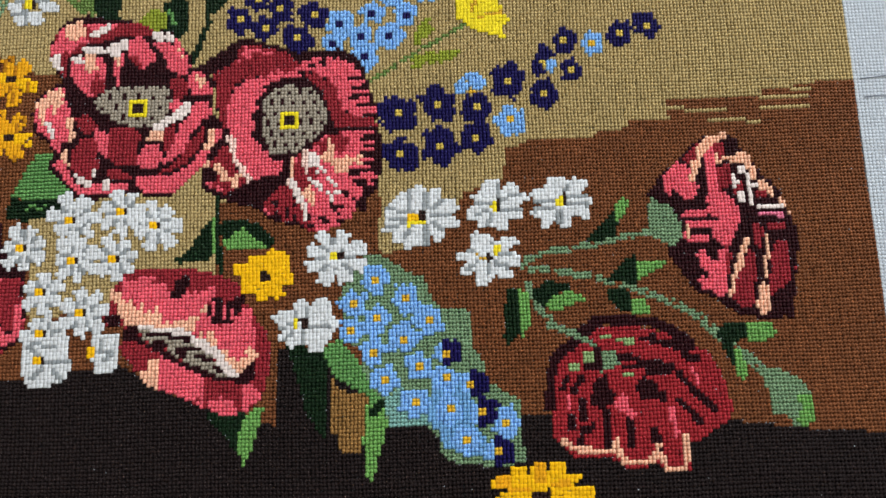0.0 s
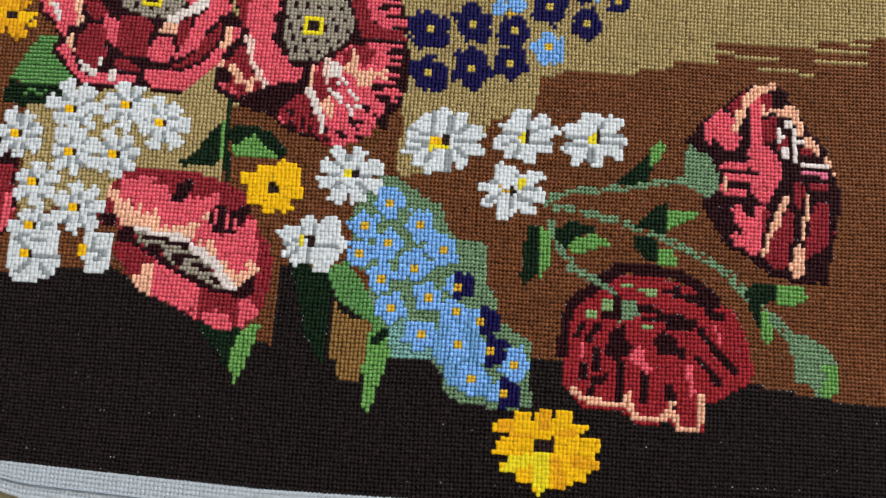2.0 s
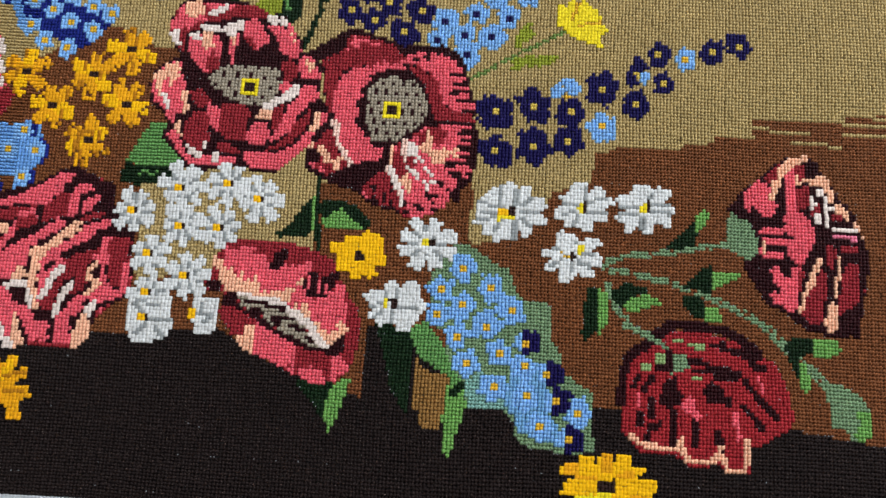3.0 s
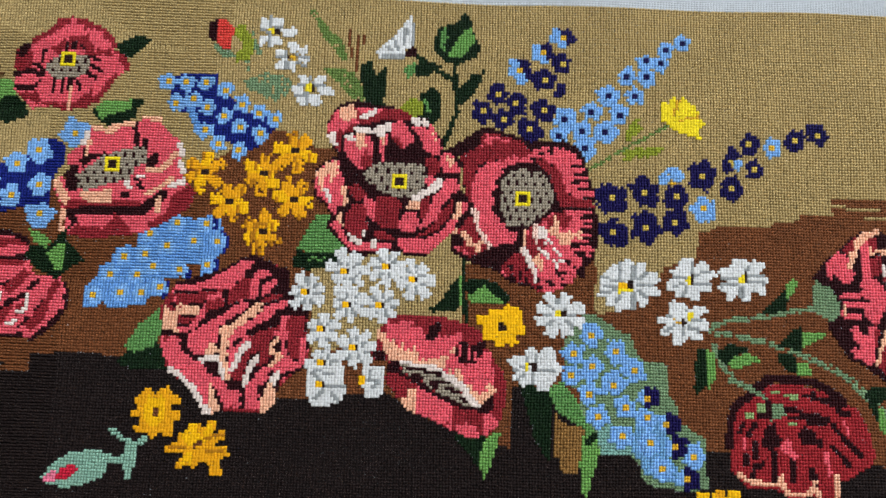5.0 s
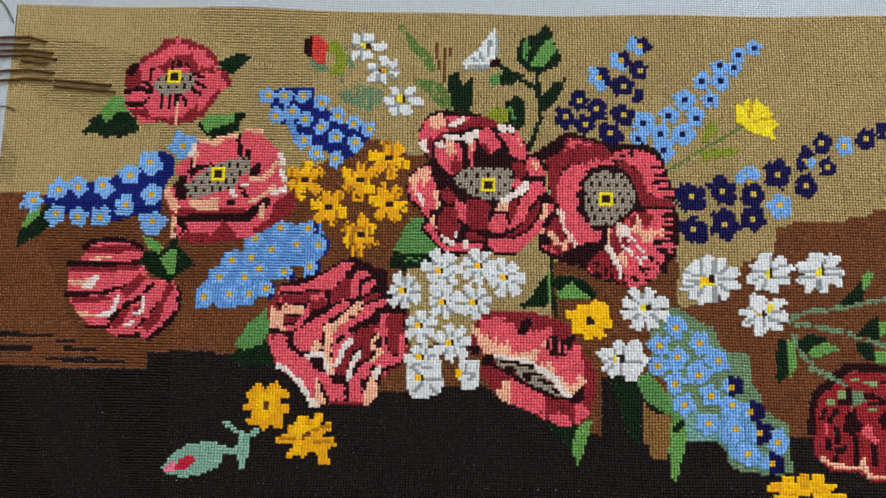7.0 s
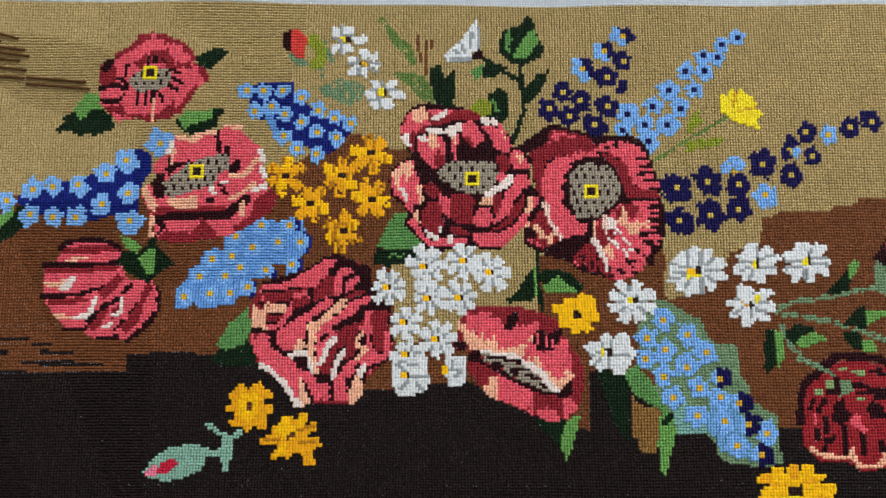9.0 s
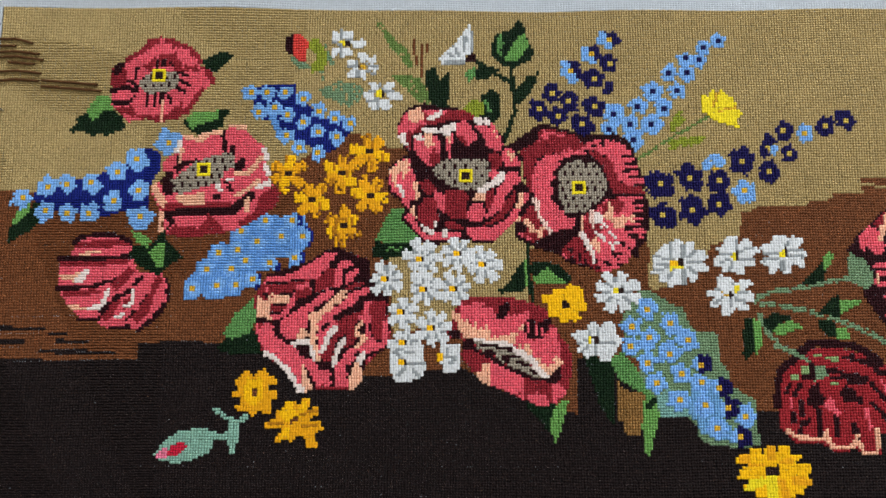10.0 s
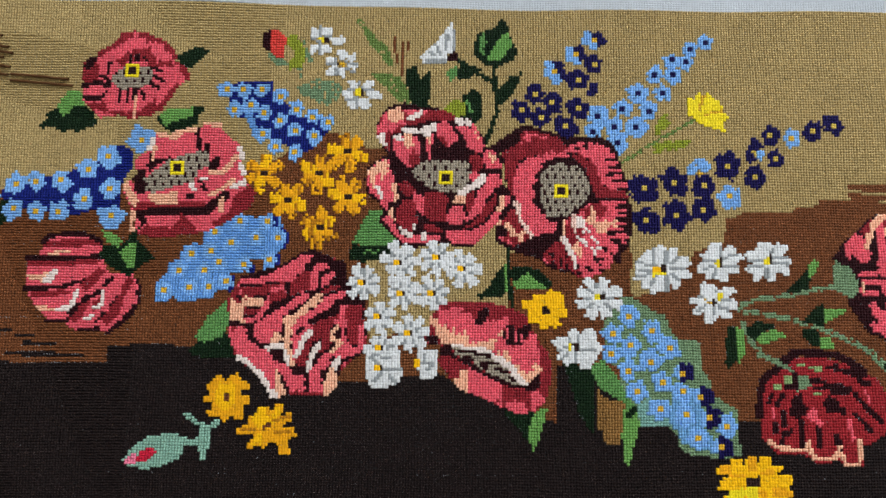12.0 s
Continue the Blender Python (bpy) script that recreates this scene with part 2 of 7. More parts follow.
def floret(u, v, r, code="sky", heart="hrt"):
    open_piece("floret", "", HEAD[0])
    stamp(scallops(u, v, max(r * 0.97, 2.8), 5, (u * 7 + v) % 6.28), code)
    block(round(u), round(v), 2, 2, "str" if code == "nav" else heart)


def navy_floret(u, v, r):
    floret(u, v, r * 0.8)
    stamp(scallops(u + r * 0.25, v, r * 0.9, 5, 0.6) & (UU > u - r * 0.15), "nav")
    block(round(u), round(v), 2, 2, "hrt")


def mixed_floret(u, v, r):
    floret(u, v, r)
    whole = OWNER == len(PIECES) - 1
    stamp(whole & (UU - u > (v - VV) * 0.5 + 0.6), "nav")
    block(round(u), round(v), 2, 2, "hrt")


def daisy_eye(u, v, r):
    u, v = round(u), round(v)
    if r > 9:
        block(u - 0.5, v - 1, 5, 2, "lem")
        block(u - 1.5, v, 3, 2, "gol")
        block(u + 1, v, 2, 2, "drk")
    else:
        block(u - 1, v, 2, 2, "lem" if r > 7.9 else "gol")
        block(u + (1 if r > 7.9 else 0.5), v, 2 if r > 7.9 else 1, 2, "drk")


def daisy(u, v, r, n):
    masks, seams, d = petals(u, v, r, n, (u * 3 + v * 5) % 6.28, 2.5 / n, 0.86 if r > 7.5 else 1.0)
    whole = (np.any(masks, axis=0) | (d < r * 0.5)) & ~NOTCH[0]
    stamp(whole, "whi")
    stamp(whole & seams & (d > r * 0.3) & (rng.random(d.shape) < 0.85), "gry")
    piece("flower_eye", "yellow and dark brown eye")
    daisy_eye(u, v, r)


def amber_flower(u, v, r, n):
    masks, seams, d = petals(u, v, r, n, (u * 5 + v * 3) % 6.28, 1.5 / n)
    stamp(d < r * 0.45, "gol")
    for k, m in enumerate(masks):
        stamp(m & ~(NOTCH[0] & (d > r * 0.74)), "amb" if k % 3 else "gol")
    stripe = (OWNER == len(PIECES) - 1) & (d > 2)  # darker stripes, a stitch wide, and ragged ends
    stamp(stripe & (rng.random((NV // 3 + 1, NU)).repeat(3, 0)[:NV] < 0.2), "ocr")
    gone = stripe & (d > r * 0.7) & (rng.random(d.shape) < 0.16)
    CHART[gone], OWNER[gone] = CODES.index("bro"), 1
    piece("flower_eye", "dark brown eye")
    block(math.floor(u) + 0.5, round(v), 3, 2, "drk")


def long_stitch(pts):
    THREADS.append(pts)


ground('tan')
ground('brown')
fill('bro', [(-1.5, 115.6), (21.7, 115.9), (36.5, 114.7), (74, 116.3), (79.5, 45.6), (72.7, 45.5), (7.2, 44)])
fill('bro', [(20.5, 114.4), (61.2, 117.2), (120.4, 123), (130.5, 128.2), (142.7, 136.5), (150.9, 137.1), (153, 132.2), (170.5, 130.6), (175.6, 122.5), (175.5, 95.7), (163.4, 93.7), (163.6, 46.3), (151.8, 44.4), (114.6, 44.7), (104.4, 54.4), (100.5, 54.4), (72, 44.9), (26.1, 45.2)])
fill('tan', [(161.4, 95.8), (215.9, 101.5), (215.1, 72.3), (189.3, 72.5), (187.2, 61.7), (175.4, 61.7), (163.5, 63.8)])
fill('bro', [(161.5, 61.8), (235, 73.2), (235.3, 30.6), (221.8, 30.7), (189.1, 49), (161.6, 45.3)])
fill('bro', [(213.7, 93.4), (257.8, 93), (256.6, 69.1), (257.2, 41.9), (221.8, 30.7), (212.9, 61.5)])
fill('bro', [(257, 97.7), (257.3, 77.6), (260, 76.9), (264.6, 79), (275.4, 83.7), (280.3, 93.8), (291.3, 96.9), (291.7, 105.9), (296, 105.8), (296.1, 107.4), (318.4, 108.6), (318.5, 110.2), (326.8, 110.6), (327, 112.6), (337.5, 112.9), (337.9, 117.8), (337.2, 119.2), (364.8, 118.6), (365, 120.6), (373.7, 120.5), (373.9, 121.7), (379.4, 121.5), (379.6, 123), (389.1, 123.3), (393.9, 123.3), (392.1, 21.7), (386, 21.9), (347.5, 25.2), (293.9, 28.3), (289.7, 30.6), (246.1, 40.5), (228.5, 32.9), (228.2, 70.6)])
fill('bro', [(212.7, 92), (229.6, 91.4), (234.2, 70.4), (230.4, 32.9), (227.1, 33), (222.3, 61.8), (213.1, 74.2)])
line('tan', 1, [(337, 116.2), (354.6, 115.6)])
line('tan', 1, [(334.4, 113.5), (338.6, 113.5)])
line('tan', 1, [(349.7, 112.3), (363.3, 111.9)])
line('tan', 1, [(373.7, 120.7), (378, 120.7)])
line('tan', 1, [(364.8, 118.5), (377.9, 118.2)])
line('tan', 1, [(364.5, 115.6), (377.5, 115.4)])
ground('black')
fill('bla', [(1.9, 53.7), (72.1, 53.3), (71.6, 59.2), (94.5, 60.1), (99.5, -11.9), (10.4, -14.4)])
fill('bla', [(13.6, 53.4), (71.5, 53), (71.2, 58.9), (100.3, 58.7), (118.2, 55.3), (151.8, 46.7), (163.6, 46.7), (175.3, 49.1), (189.1, 49.6), (221.8, 30.7), (222.3, -13.5), (19.4, -12.6)])
fill('bla', [(154.8, 46.3), (188.5, 48.9), (202.1, 41.9), (230.4, 32.9), (230.3, 52.6), (244.7, 52.2), (257.7, 32.3), (293.5, 34), (299.3, 33.8), (348.1, 30.8), (365.3, 28.6), (386.7, 27.2), (405.7, 25.5), (398.9, -18.9), (159.2, -11.4)])
line('bla', 1.4, [(18.2, 65), (36, 64.5)])
line('bla', 1.2, [(16.9, 60), (29.1, 60)])
line('bla', 1.2, [(38.2, 62.7), (44.1, 62.3)])
line('bla', 1.2, [(41.4, 60), (52.8, 59.5)])
line('bla', 1.4, [(35.5, 56.4), (62.3, 55.5)])

begin('leaf', 'dark and mid green leaf in cross-stitch')
fill('dgr', [(41.9, 136.8), (41.2, 140.2), (43.6, 141.7), (43.4, 144.2), (47.1, 145.9), (52.2, 147), (57.4, 146.9), (60.7, 144.7), (62, 140), (56.9, 137.9), (54.9, 137.3), (52.8, 137.9), (49.7, 137.3), (47.6, 138.4), (43.8, 139.5)])
fill('lgr', [(47, 147), (48.9, 150.2), (50.8, 153), (53.9, 153.4), (56.6, 150.8), (56.8, 147.4), (53.3, 146.5), (51, 143.7), (48.9, 143.1)])

begin('leaf', 'small dark green leaf in cross-stitch')
fill('dgr', [(89.9, 166.2), (94, 168.8), (97.1, 169.9), (102.8, 169.2), (100.3, 167.2), (97.3, 163.5), (95.3, 161.6), (92.5, 162.5), (91, 163.6)])

begin('leaf', 'dark and mid green leaf in cross-stitch')
fill('dgr', [(82.9, 143.5), (86.7, 143.4), (90.9, 141.3), (96.5, 146.6), (102.1, 147.2), (99.5, 144.4), (99.2, 140.1), (95.6, 139.1), (91.5, 136.3), (89, 137.4), (85.2, 139.8)])
fill('lgr', [(84.6, 143.5), (87.6, 145.6), (96.9, 146.6), (97.4, 143.8), (93, 141.7), (88.9, 140.6), (87.3, 139.1)])

begin('leaf', 'dark and mid green leaf in cross-stitch')
fill('lgr', [(22, 102.9), (23.6, 108.2), (27.4, 111), (28.8, 108.3), (25.2, 103)])
fill('dgr', [(21.4, 95.6), (21.5, 101.9), (26.9, 106.1), (29.5, 111), (32.1, 111), (33.4, 104.1), (29.5, 100.9), (25.6, 98.8), (22.7, 96.7)])

begin('leaf', 'mid green leaf striped dark below')
fill('mgr', [(157, 95.8), (159.4, 100.9), (163.4, 108.1), (168.5, 108), (170.5, 102.9), (174.5, 96.7), (171.5, 94.7), (161.4, 95.4)])
fill('dgr', [(156.4, 93.8), (157, 95.8), (163.4, 95), (172.5, 95.1), (174.5, 96.1), (173.5, 92.7), (167.5, 90.7), (161.4, 89.3), (156.4, 90.1)])
line('mgr', 1, [(161.4, 92.7), (163.4, 93.7)])
line('mgr', 1, [(164.4, 92.1), (166.5, 93.3)])

begin('leaf', 'mid green leaf over dark ground')
fill('dgr', [(99.4, 57.3), (104.2, 61.2), (112, 64.1), (115, 62.1), (116.6, 55.1), (104.4, 55.2)])
fill('mgr', [(102.2, 62.2), (105.9, 69.1), (112.7, 75), (114.9, 73), (114.3, 67.1), (112.1, 62.7), (105.2, 60.2)])

begin('leaf', 'dark green leaf with a light green rib')
line('dgr', 1.2, [(212.9, 101.5), (213.3, 95.4), (214.2, 73.3)])
fill('dgr', [(200.3, 77), (204.3, 78.3), (210.5, 87.3), (213.1, 88.3), (213.4, 83.3), (211.3, 77.3), (203.3, 76.4)])
line('lgr', 1.6, [(212.7, 87.7), (212.5, 79.7)])

begin('leaf', 'dark green leaf with a light green heart')
fill('dgr', [(213.5, 84.9), (214.5, 87.3), (218.6, 88.5), (225.5, 86.2), (229.7, 81.8), (227.3, 80), (221.3, 81.2), (215.4, 82.9)])
fill('lgr', [(215, 82.7), (220.5, 85.6), (223.4, 83.2), (227.7, 80.2), (215.7, 79.7)])

begin('leaf', 'light green pointed leaf tip')
fill('dgr', [(211.3, 36.8), (222, 37.9), (221.2, 25), (218.8, 27.9), (215.1, 32.6)])
fill('lgr', [(220.7, 34.8), (224.9, 38.2), (226.7, 37.9), (224.9, 30.7), (222.8, 25), (221.4, 23.1), (220.1, 26.9)])

begin('leaf', 'broad leaf from dark to light green')
fill('dgr', [(232.1, 53.8), (243.5, 53.1), (243.4, 29.2), (240.9, 31.4), (238, 35.8), (234.3, 48.1)])
piece('light_half')
fill('mgr', [(241, 52.6), (246.2, 55.1), (252, 47.6), (259.2, 37.2), (253.4, 37.1), (250.5, 41.8), (244.6, 45.6), (242.6, 49.3)])
piece('camel_stem', 'camel brown stem')
fill('cam', [(243.6, 47.1), (246.1, 42), (254.1, 40.3), (254.1, 36.7), (253, 30.3), (251.8, 26.1), (246.7, 26.3), (245.7, 30.5), (243.5, 31.3)])
piece('blade')
fill('lgr', [(253.4, 38.1), (259.2, 37.2), (258.4, 30.9), (256.7, 26), (255.5, 21.1), (254, 17.2), (253.2, 21.9), (252.4, 28.9)])
fill('dgr', [(254.1, 35.2), (254.8, 38.1), (257.8, 39), (258.2, 37.3), (255.5, 34.5)])

begin('fern', 'feathery mid green fern with brown specks')
fill('fer', [(156.6, 182.1), (158.8, 181.7), (164.2, 174.7), (168.7, 170.5), (171.9, 164.1), (169.6, 162.7), (166, 167.3), (162.8, 170.9)])
fill('fer', [(162.8, 160), (168.2, 160), (173.2, 159.1), (176.4, 154.5), (180.5, 147.3), (177.3, 145.9), (173.2, 151.4), (170, 153.2), (166, 156.4)])
fill('fer', [(168.7, 154.1), (172.3, 154.1), (176.4, 150.5), (175, 148.2), (171.4, 150.9)])
line('bro', 0.9, [(171.5, 174.7), (172.3, 164.5)])
line('bro', 0.9, [(174.2, 172.4), (174.6, 160)])
line('bro', 0.9, [(176.5, 172.8), (176.9, 170)])
thin(0.12)

begin('leaf', 'tall dark green leaf')
fill('dgr', [(175.8, 161.1), (179.9, 163.6), (181, 157.7), (185.2, 162.1), (185.3, 154.4), (184.2, 148), (187.7, 145.4), (178.8, 145.4), (176.8, 152.3)])

begin('stem', 'dark green curling stem with a leaf')
line('dgr', 1.4, [(194.6, 165.7), (200.8, 160.8), (205.9, 158.2), (209, 156)])
line('dgr', 1.5, [(208.2, 165.1), (209.2, 154.2), (209.8, 145.6), (207.4, 139.2), (205, 133.3)])
fill('dgr', [(195.2, 162.4), (200.8, 163.5), (204.1, 161.2), (199.1, 158.2), (194.9, 158.5)])
fill('dgr', [(209.2, 148.2), (210, 153.1), (214.3, 158.5), (217.4, 158.9), (219.8, 162.8), (217.7, 156.3), (215.1, 151.6), (211.9, 148.2)])
fill('mgr', [(190.8, 160.9), (194.6, 163.1), (194.5, 159.1), (192, 157)])

begin('green_bud', 'round dark green bud with a light heart')
fill('dgr', [(200.8, 171.8), (202.7, 176.2), (208.2, 178.8), (211.9, 183.3), (213.9, 179.5), (214.8, 172.8), (217.4, 168.4), (215.5, 165.1), (209.1, 162.3), (204, 163.9), (201.3, 167.4)])
piece('light_heart')
fill('lgr', [(206.1, 166), (207.6, 169.5), (211.5, 176.1), (214.3, 176.8), (214.8, 170.6), (212.6, 167.3), (210.2, 164.9), (206.1, 164.5)])
fill('mgr', [(202.9, 174.4), (204.6, 176.7), (205.6, 172.7), (204.1, 169.6), (205.3, 166.9), (203.6, 167.4)])

begin('green_bud', 'half-open bud of olive and dark green')
fill('dgr', [(196.5, 151.1), (201.7, 154.3), (203.9, 151), (204.4, 143.5), (201.5, 140.9), (197.4, 143.1)])
fill('oli', [(189.4, 146.2), (194.4, 150.5), (197.7, 148.9), (197.6, 144.2), (194.3, 143.1)])
line('mgr', 1.2, [(198.5, 149.6), (200.1, 145.7)])

begin('white_bell', 'white bell flower with grey flecks')
fill('whi', [(193, 181.8), (193.8, 175.4), (194.1, 168.6), (191, 167.7), (191, 165), (182.3, 163.6), (181.4, 166.4), (183.2, 169.1), (186.5, 171.9), (189.7, 176.3)])
line('gry', 1.4, [(191.1, 175.4), (190.5, 170)])
line('gry', 1, [(184.6, 168.2), (186.9, 167.7)])
line('gry', 1, [(186.9, 171), (188.7, 167.3)])
line('gry', 0.9, [(193.4, 177.9), (193.7, 169.5)])
line('gry', 0.9, [(183.7, 165), (190, 165)])
piece('calyx')
fill('mar', [(191.4, 167.3), (193.7, 169.1), (195, 167.7), (195, 165), (191.4, 165)])

begin('red_bud', 'red poppy bud in an olive calyx')
fill('sag', [(123.2, 168.6), (130.5, 165.5), (132.3, 162.7), (128.2, 162.7), (124.1, 166.4)])
fill('sag', [(136.9, 174.2), (138.7, 169.5), (141, 164.5), (138.7, 164.5)])
fill('oli', [(130.9, 174.1), (134.1, 175.1), (137.3, 170.9), (138.2, 165.5), (136.9, 162.3), (132.3, 161.4), (131.4, 163.2), (134.1, 166.4), (133.2, 170.9), (131.9, 169.5)])
piece('bud')
fill('red', [(124.1, 176.8), (126.8, 177.3), (130, 174.6), (131.4, 171.8), (130, 170), (130.5, 166.4), (128.2, 165.9), (126.4, 167.3), (124.6, 169.5)])
fill('mar', [(121.4, 171.8), (122.3, 175.4), (124.5, 176.8), (124.6, 168.6), (123.2, 169.1)])

begin('sage_leaf', 'greyish sage green leaf and stalk')
line('sag', 0.9, [(136, 161.4), (136.9, 158.2)])
fill('sag', [(134.6, 155), (139.6, 155.9), (142.8, 158.2), (148.7, 156.8), (152.3, 154.5), (151, 150.5), (146.9, 147.3), (142.8, 148.2), (139.6, 151.4), (136.4, 150.5)])
thin(0.1)

begin('thistle', 'lemon yellow thistle on a thin stalk')
line('fer', 1.1, [(256, 126.8), (264.1, 132.3), (273.7, 137.7), (283.2, 143.2)])
fill('oli', [(267.8, 139.1), (269.6, 143.2), (273.2, 145.9), (273.7, 141.4), (269.1, 135.5)])
fill('oli', [(267.8, 134.1), (274.6, 135.5), (281, 134.5), (278.2, 131.8), (272.3, 130.9), (266.9, 130)])
thin(0.1)
piece('bloom')
fill('lem', [(280.5, 144.5), (280.3, 151.4), (282.5, 150.1), (284.2, 153.6), (285.9, 151.4), (288.1, 153.1), (289.9, 150), (292.4, 150), (292.6, 146.6), (294.6, 143.6), (293.1, 141.4), (293.6, 138), (290, 139.3), (286.8, 139.8), (283.6, 141.9)])
line('hrt', 0.8, [(284.5, 147), (286, 151)])
line('hrt', 0.8, [(286.5, 144.5), (292, 146)])

begin('spray', 'sage green stems with dark and light leaves')
line('sag', 1.7, [(295.5, 74.3), (301, 76.4), (313.2, 77.9), (327.1, 80.5), (330.2, 80.9)])
line('sag', 1.9, [(295.5, 72.7), (304.5, 71.5), (315.6, 69.1), (323, 66.8), (333.2, 62.7), (341.8, 58), (345.9, 53.4), (351.3, 48.8), (356.8, 43.9)])
line('sag', 1.7, [(296.7, 67.7), (299.4, 61.6), (303.6, 56.5), (308.7, 54.6), (313, 52.2), (316.5, 49.2)])
fill('sag', [(330.6, 91), (333.4, 92.4), (336.2, 88.8), (338.9, 84.8), (340.3, 80.9), (338.3, 77.8), (335.9, 76.7), (333.1, 78.8), (329.4, 80.3), (330.3, 85.9)])
piece('leaf')
fill('dgr', [(312.5, 79), (317.4, 83.9), (320.8, 87.7), (322.4, 84.9), (320.5, 79.9), (314, 78.6)])
fill('lgr', [(320.7, 88.5), (324.1, 91.1), (325, 88.4), (320.6, 82.7)])
piece('leaf')
fill('dgr', [(318.3, 68.5), (322.8, 73.7), (325.9, 74.7), (326.2, 66.6), (323.1, 67.6)])
fill('lgr', [(326.5, 72.8), (331.9, 73.4), (334.7, 72.4), (329.3, 69.5), (326.1, 68.1)])
piece('leaf')
fill('dgr', [(317.3, 66.3), (323, 66.4), (324.3, 63.8), (323.4, 59.8), (320.3, 60.6), (318.2, 63.2)])
fill('lgr', [(323.6, 62.8), (327.3, 63.4), (329.6, 59), (323.9, 59)])
piece('leaf')
fill('dgr', [(297.4, 66.2), (301.3, 68.6), (307.3, 68.4), (308.2, 66.3), (303.3, 65.2), (300.5, 62), (298.8, 63.8)])
fill('lgr', [(300.6, 62), (303.3, 65.2), (308.6, 65.8), (312.7, 63.7), (306.9, 61.9), (303.8, 60.7)])
piece('leaf')
fill('dgr', [(291, 67.4), (294.1, 67.3), (293.7, 55.1), (290.7, 51.9), (289.4, 53.7)])
fill('lgr', [(294.1, 67.3), (296.7, 65.7), (296.9, 57.9), (294.6, 54), (293.5, 54.8)])
piece('leaf')
fill('dgr', [(345.9, 53.7), (349.1, 56.3), (354.5, 56.1), (354.1, 52.4), (350.1, 51), (351.3, 45.9), (349.5, 45.2), (347.6, 48.9)])
fill('lgr', [(354.3, 55.6), (360.3, 55.9), (361.9, 52.9), (356.8, 50.7), (353.8, 50.8)])
fill('lgr', [(349.9, 49.1), (352.2, 48.8), (352.8, 42.9), (351.2, 40.5), (349.6, 43.7)])
piece('seed_head', 'sage and light green seed head')
fill('sag', [(355.7, 44.6), (360.5, 44.1), (366.8, 41.3), (369.4, 36.6), (369.1, 30.9), (366.1, 28.6), (363.2, 29.4), (362, 31.5), (358.4, 32.4), (358.2, 37), (357.1, 39.9)])
fill('lgr', [(365.1, 37), (369.4, 36.6), (369.1, 30.9), (366.1, 28.6), (363.7, 30.1), (365.9, 33.8)])

begin('blue_spike', 'sky blue florets on a navy ground')
fill('nvb', [(111.4, 156.4), (122.3, 157.3), (125.5, 156.8), (126.4, 152.7), (131.9, 147.3), (139.1, 142.3), (145, 142.3), (148.2, 139.1), (143.2, 132.7), (139.1, 129.5), (135, 130.9), (127.3, 135), (121, 136.8), (118.7, 142.3), (113.7, 143.2), (109.6, 148.6), (109.6, 151.8)])
fill('sk2', [(116, 144.5), (118.7, 145.5), (121, 138.2), (119.6, 137.3)])
floret(108.7, 153.6, 3.2)
floret(115, 153.6, 3.2)
floret(121.9, 153.6, 2.8)
floret(128.7, 151.4, 3.0)
floret(112.3, 146.4, 3.0)
floret(117.8, 147.7, 3.0)
floret(123.2, 145, 3.0)
floret(135, 146.4, 3.0)
floret(129.1, 141.8, 2.8)
floret(141.4, 143.2, 3.0)
floret(134.6, 138.2, 2.8)
floret(123.2, 136.8, 3.2)
floret(141.9, 135.5, 3.0)
floret(127.8, 132.3, 3.0)
floret(135, 130, 3.0)
floret(146.9, 140.9, 1.8)

begin('blue_spike', 'sky blue florets on a navy ground')
fill('nvb', [(28.7, 115), (46, 120), (62.8, 125), (71, 132.7), (75.5, 130), (76.4, 125), (71.9, 116.8), (72.3, 109.5), (64.6, 108.6), (55, 105.5), (45, 106.8), (36.9, 108.6), (29.1, 111.8)])
floret(24.6, 112.7, 3.8)
floret(33.7, 117.3, 4.0)
floret(41.4, 118.2, 3.4)
floret(50.5, 118.6, 3.6)
floret(59.6, 123.2, 3.8)
floret(67.3, 127.7, 4.4)
floret(79.1, 134.1, 5.2)
floret(33.7, 107.7, 3.8)
floret(42.3, 107.3, 3.6)
floret(50.5, 107.3, 4.0)
floret(58.7, 111.8, 4.0)
floret(68.2, 115.9, 4.0)
floret(69.1, 105.5, 4.6)

begin('blue_panicle', 'dense sky blue flower head with navy shadows')
fill('sk2', [(87.3, 75), (86.9, 80.9), (90.5, 85), (91.4, 88.6), (95, 90.5), (96, 94.5), (99.6, 95.9), (102.8, 94.5), (102.8, 100.5), (106.4, 102.7), (109.6, 102.3), (114.1, 106.4), (120, 106.4), (121.9, 104.5), (125, 105.5), (126, 107.3), (127.8, 106.4), (131, 105.5), (131.9, 100.5), (132.3, 95.5), (129.1, 90.5), (129.6, 86.8), (125.5, 84.5), (124.6, 90.5), (120.5, 90.5), (119.6, 85.9), (112.8, 84.5), (112.3, 79.1), (109.1, 79.1), (107.3, 75.9), (96, 75), (93.7, 76.8), (91, 75)])
fill('nvb', [(126.9, 105.5), (129.6, 106.4), (130, 102.3), (127.8, 101.4)])
fill('nvb', [(131.4, 101.8), (133.7, 99.5), (134.1, 96.4), (132.3, 94.1)])
fill('nvb', [(128.7, 92.7), (131.4, 91.4), (131.4, 88.2), (128.7, 86.4)])
fill('nvb', [(119.6, 89.5), (122.3, 87.7), (121.9, 84.5), (119.6, 85)])
fill('nvb', [(112.8, 85), (115.5, 82.7), (115.5, 79.5), (112.8, 77.7)])
floret(116, 103.6, 2.6)
floret(106.9, 99.5, 2.6)
floret(121.9, 97.7, 2.6)
floret(130.5, 98.2, 2.4)
floret(125.5, 103.6, 2.4)
floret(113.2, 95.5, 2.6)
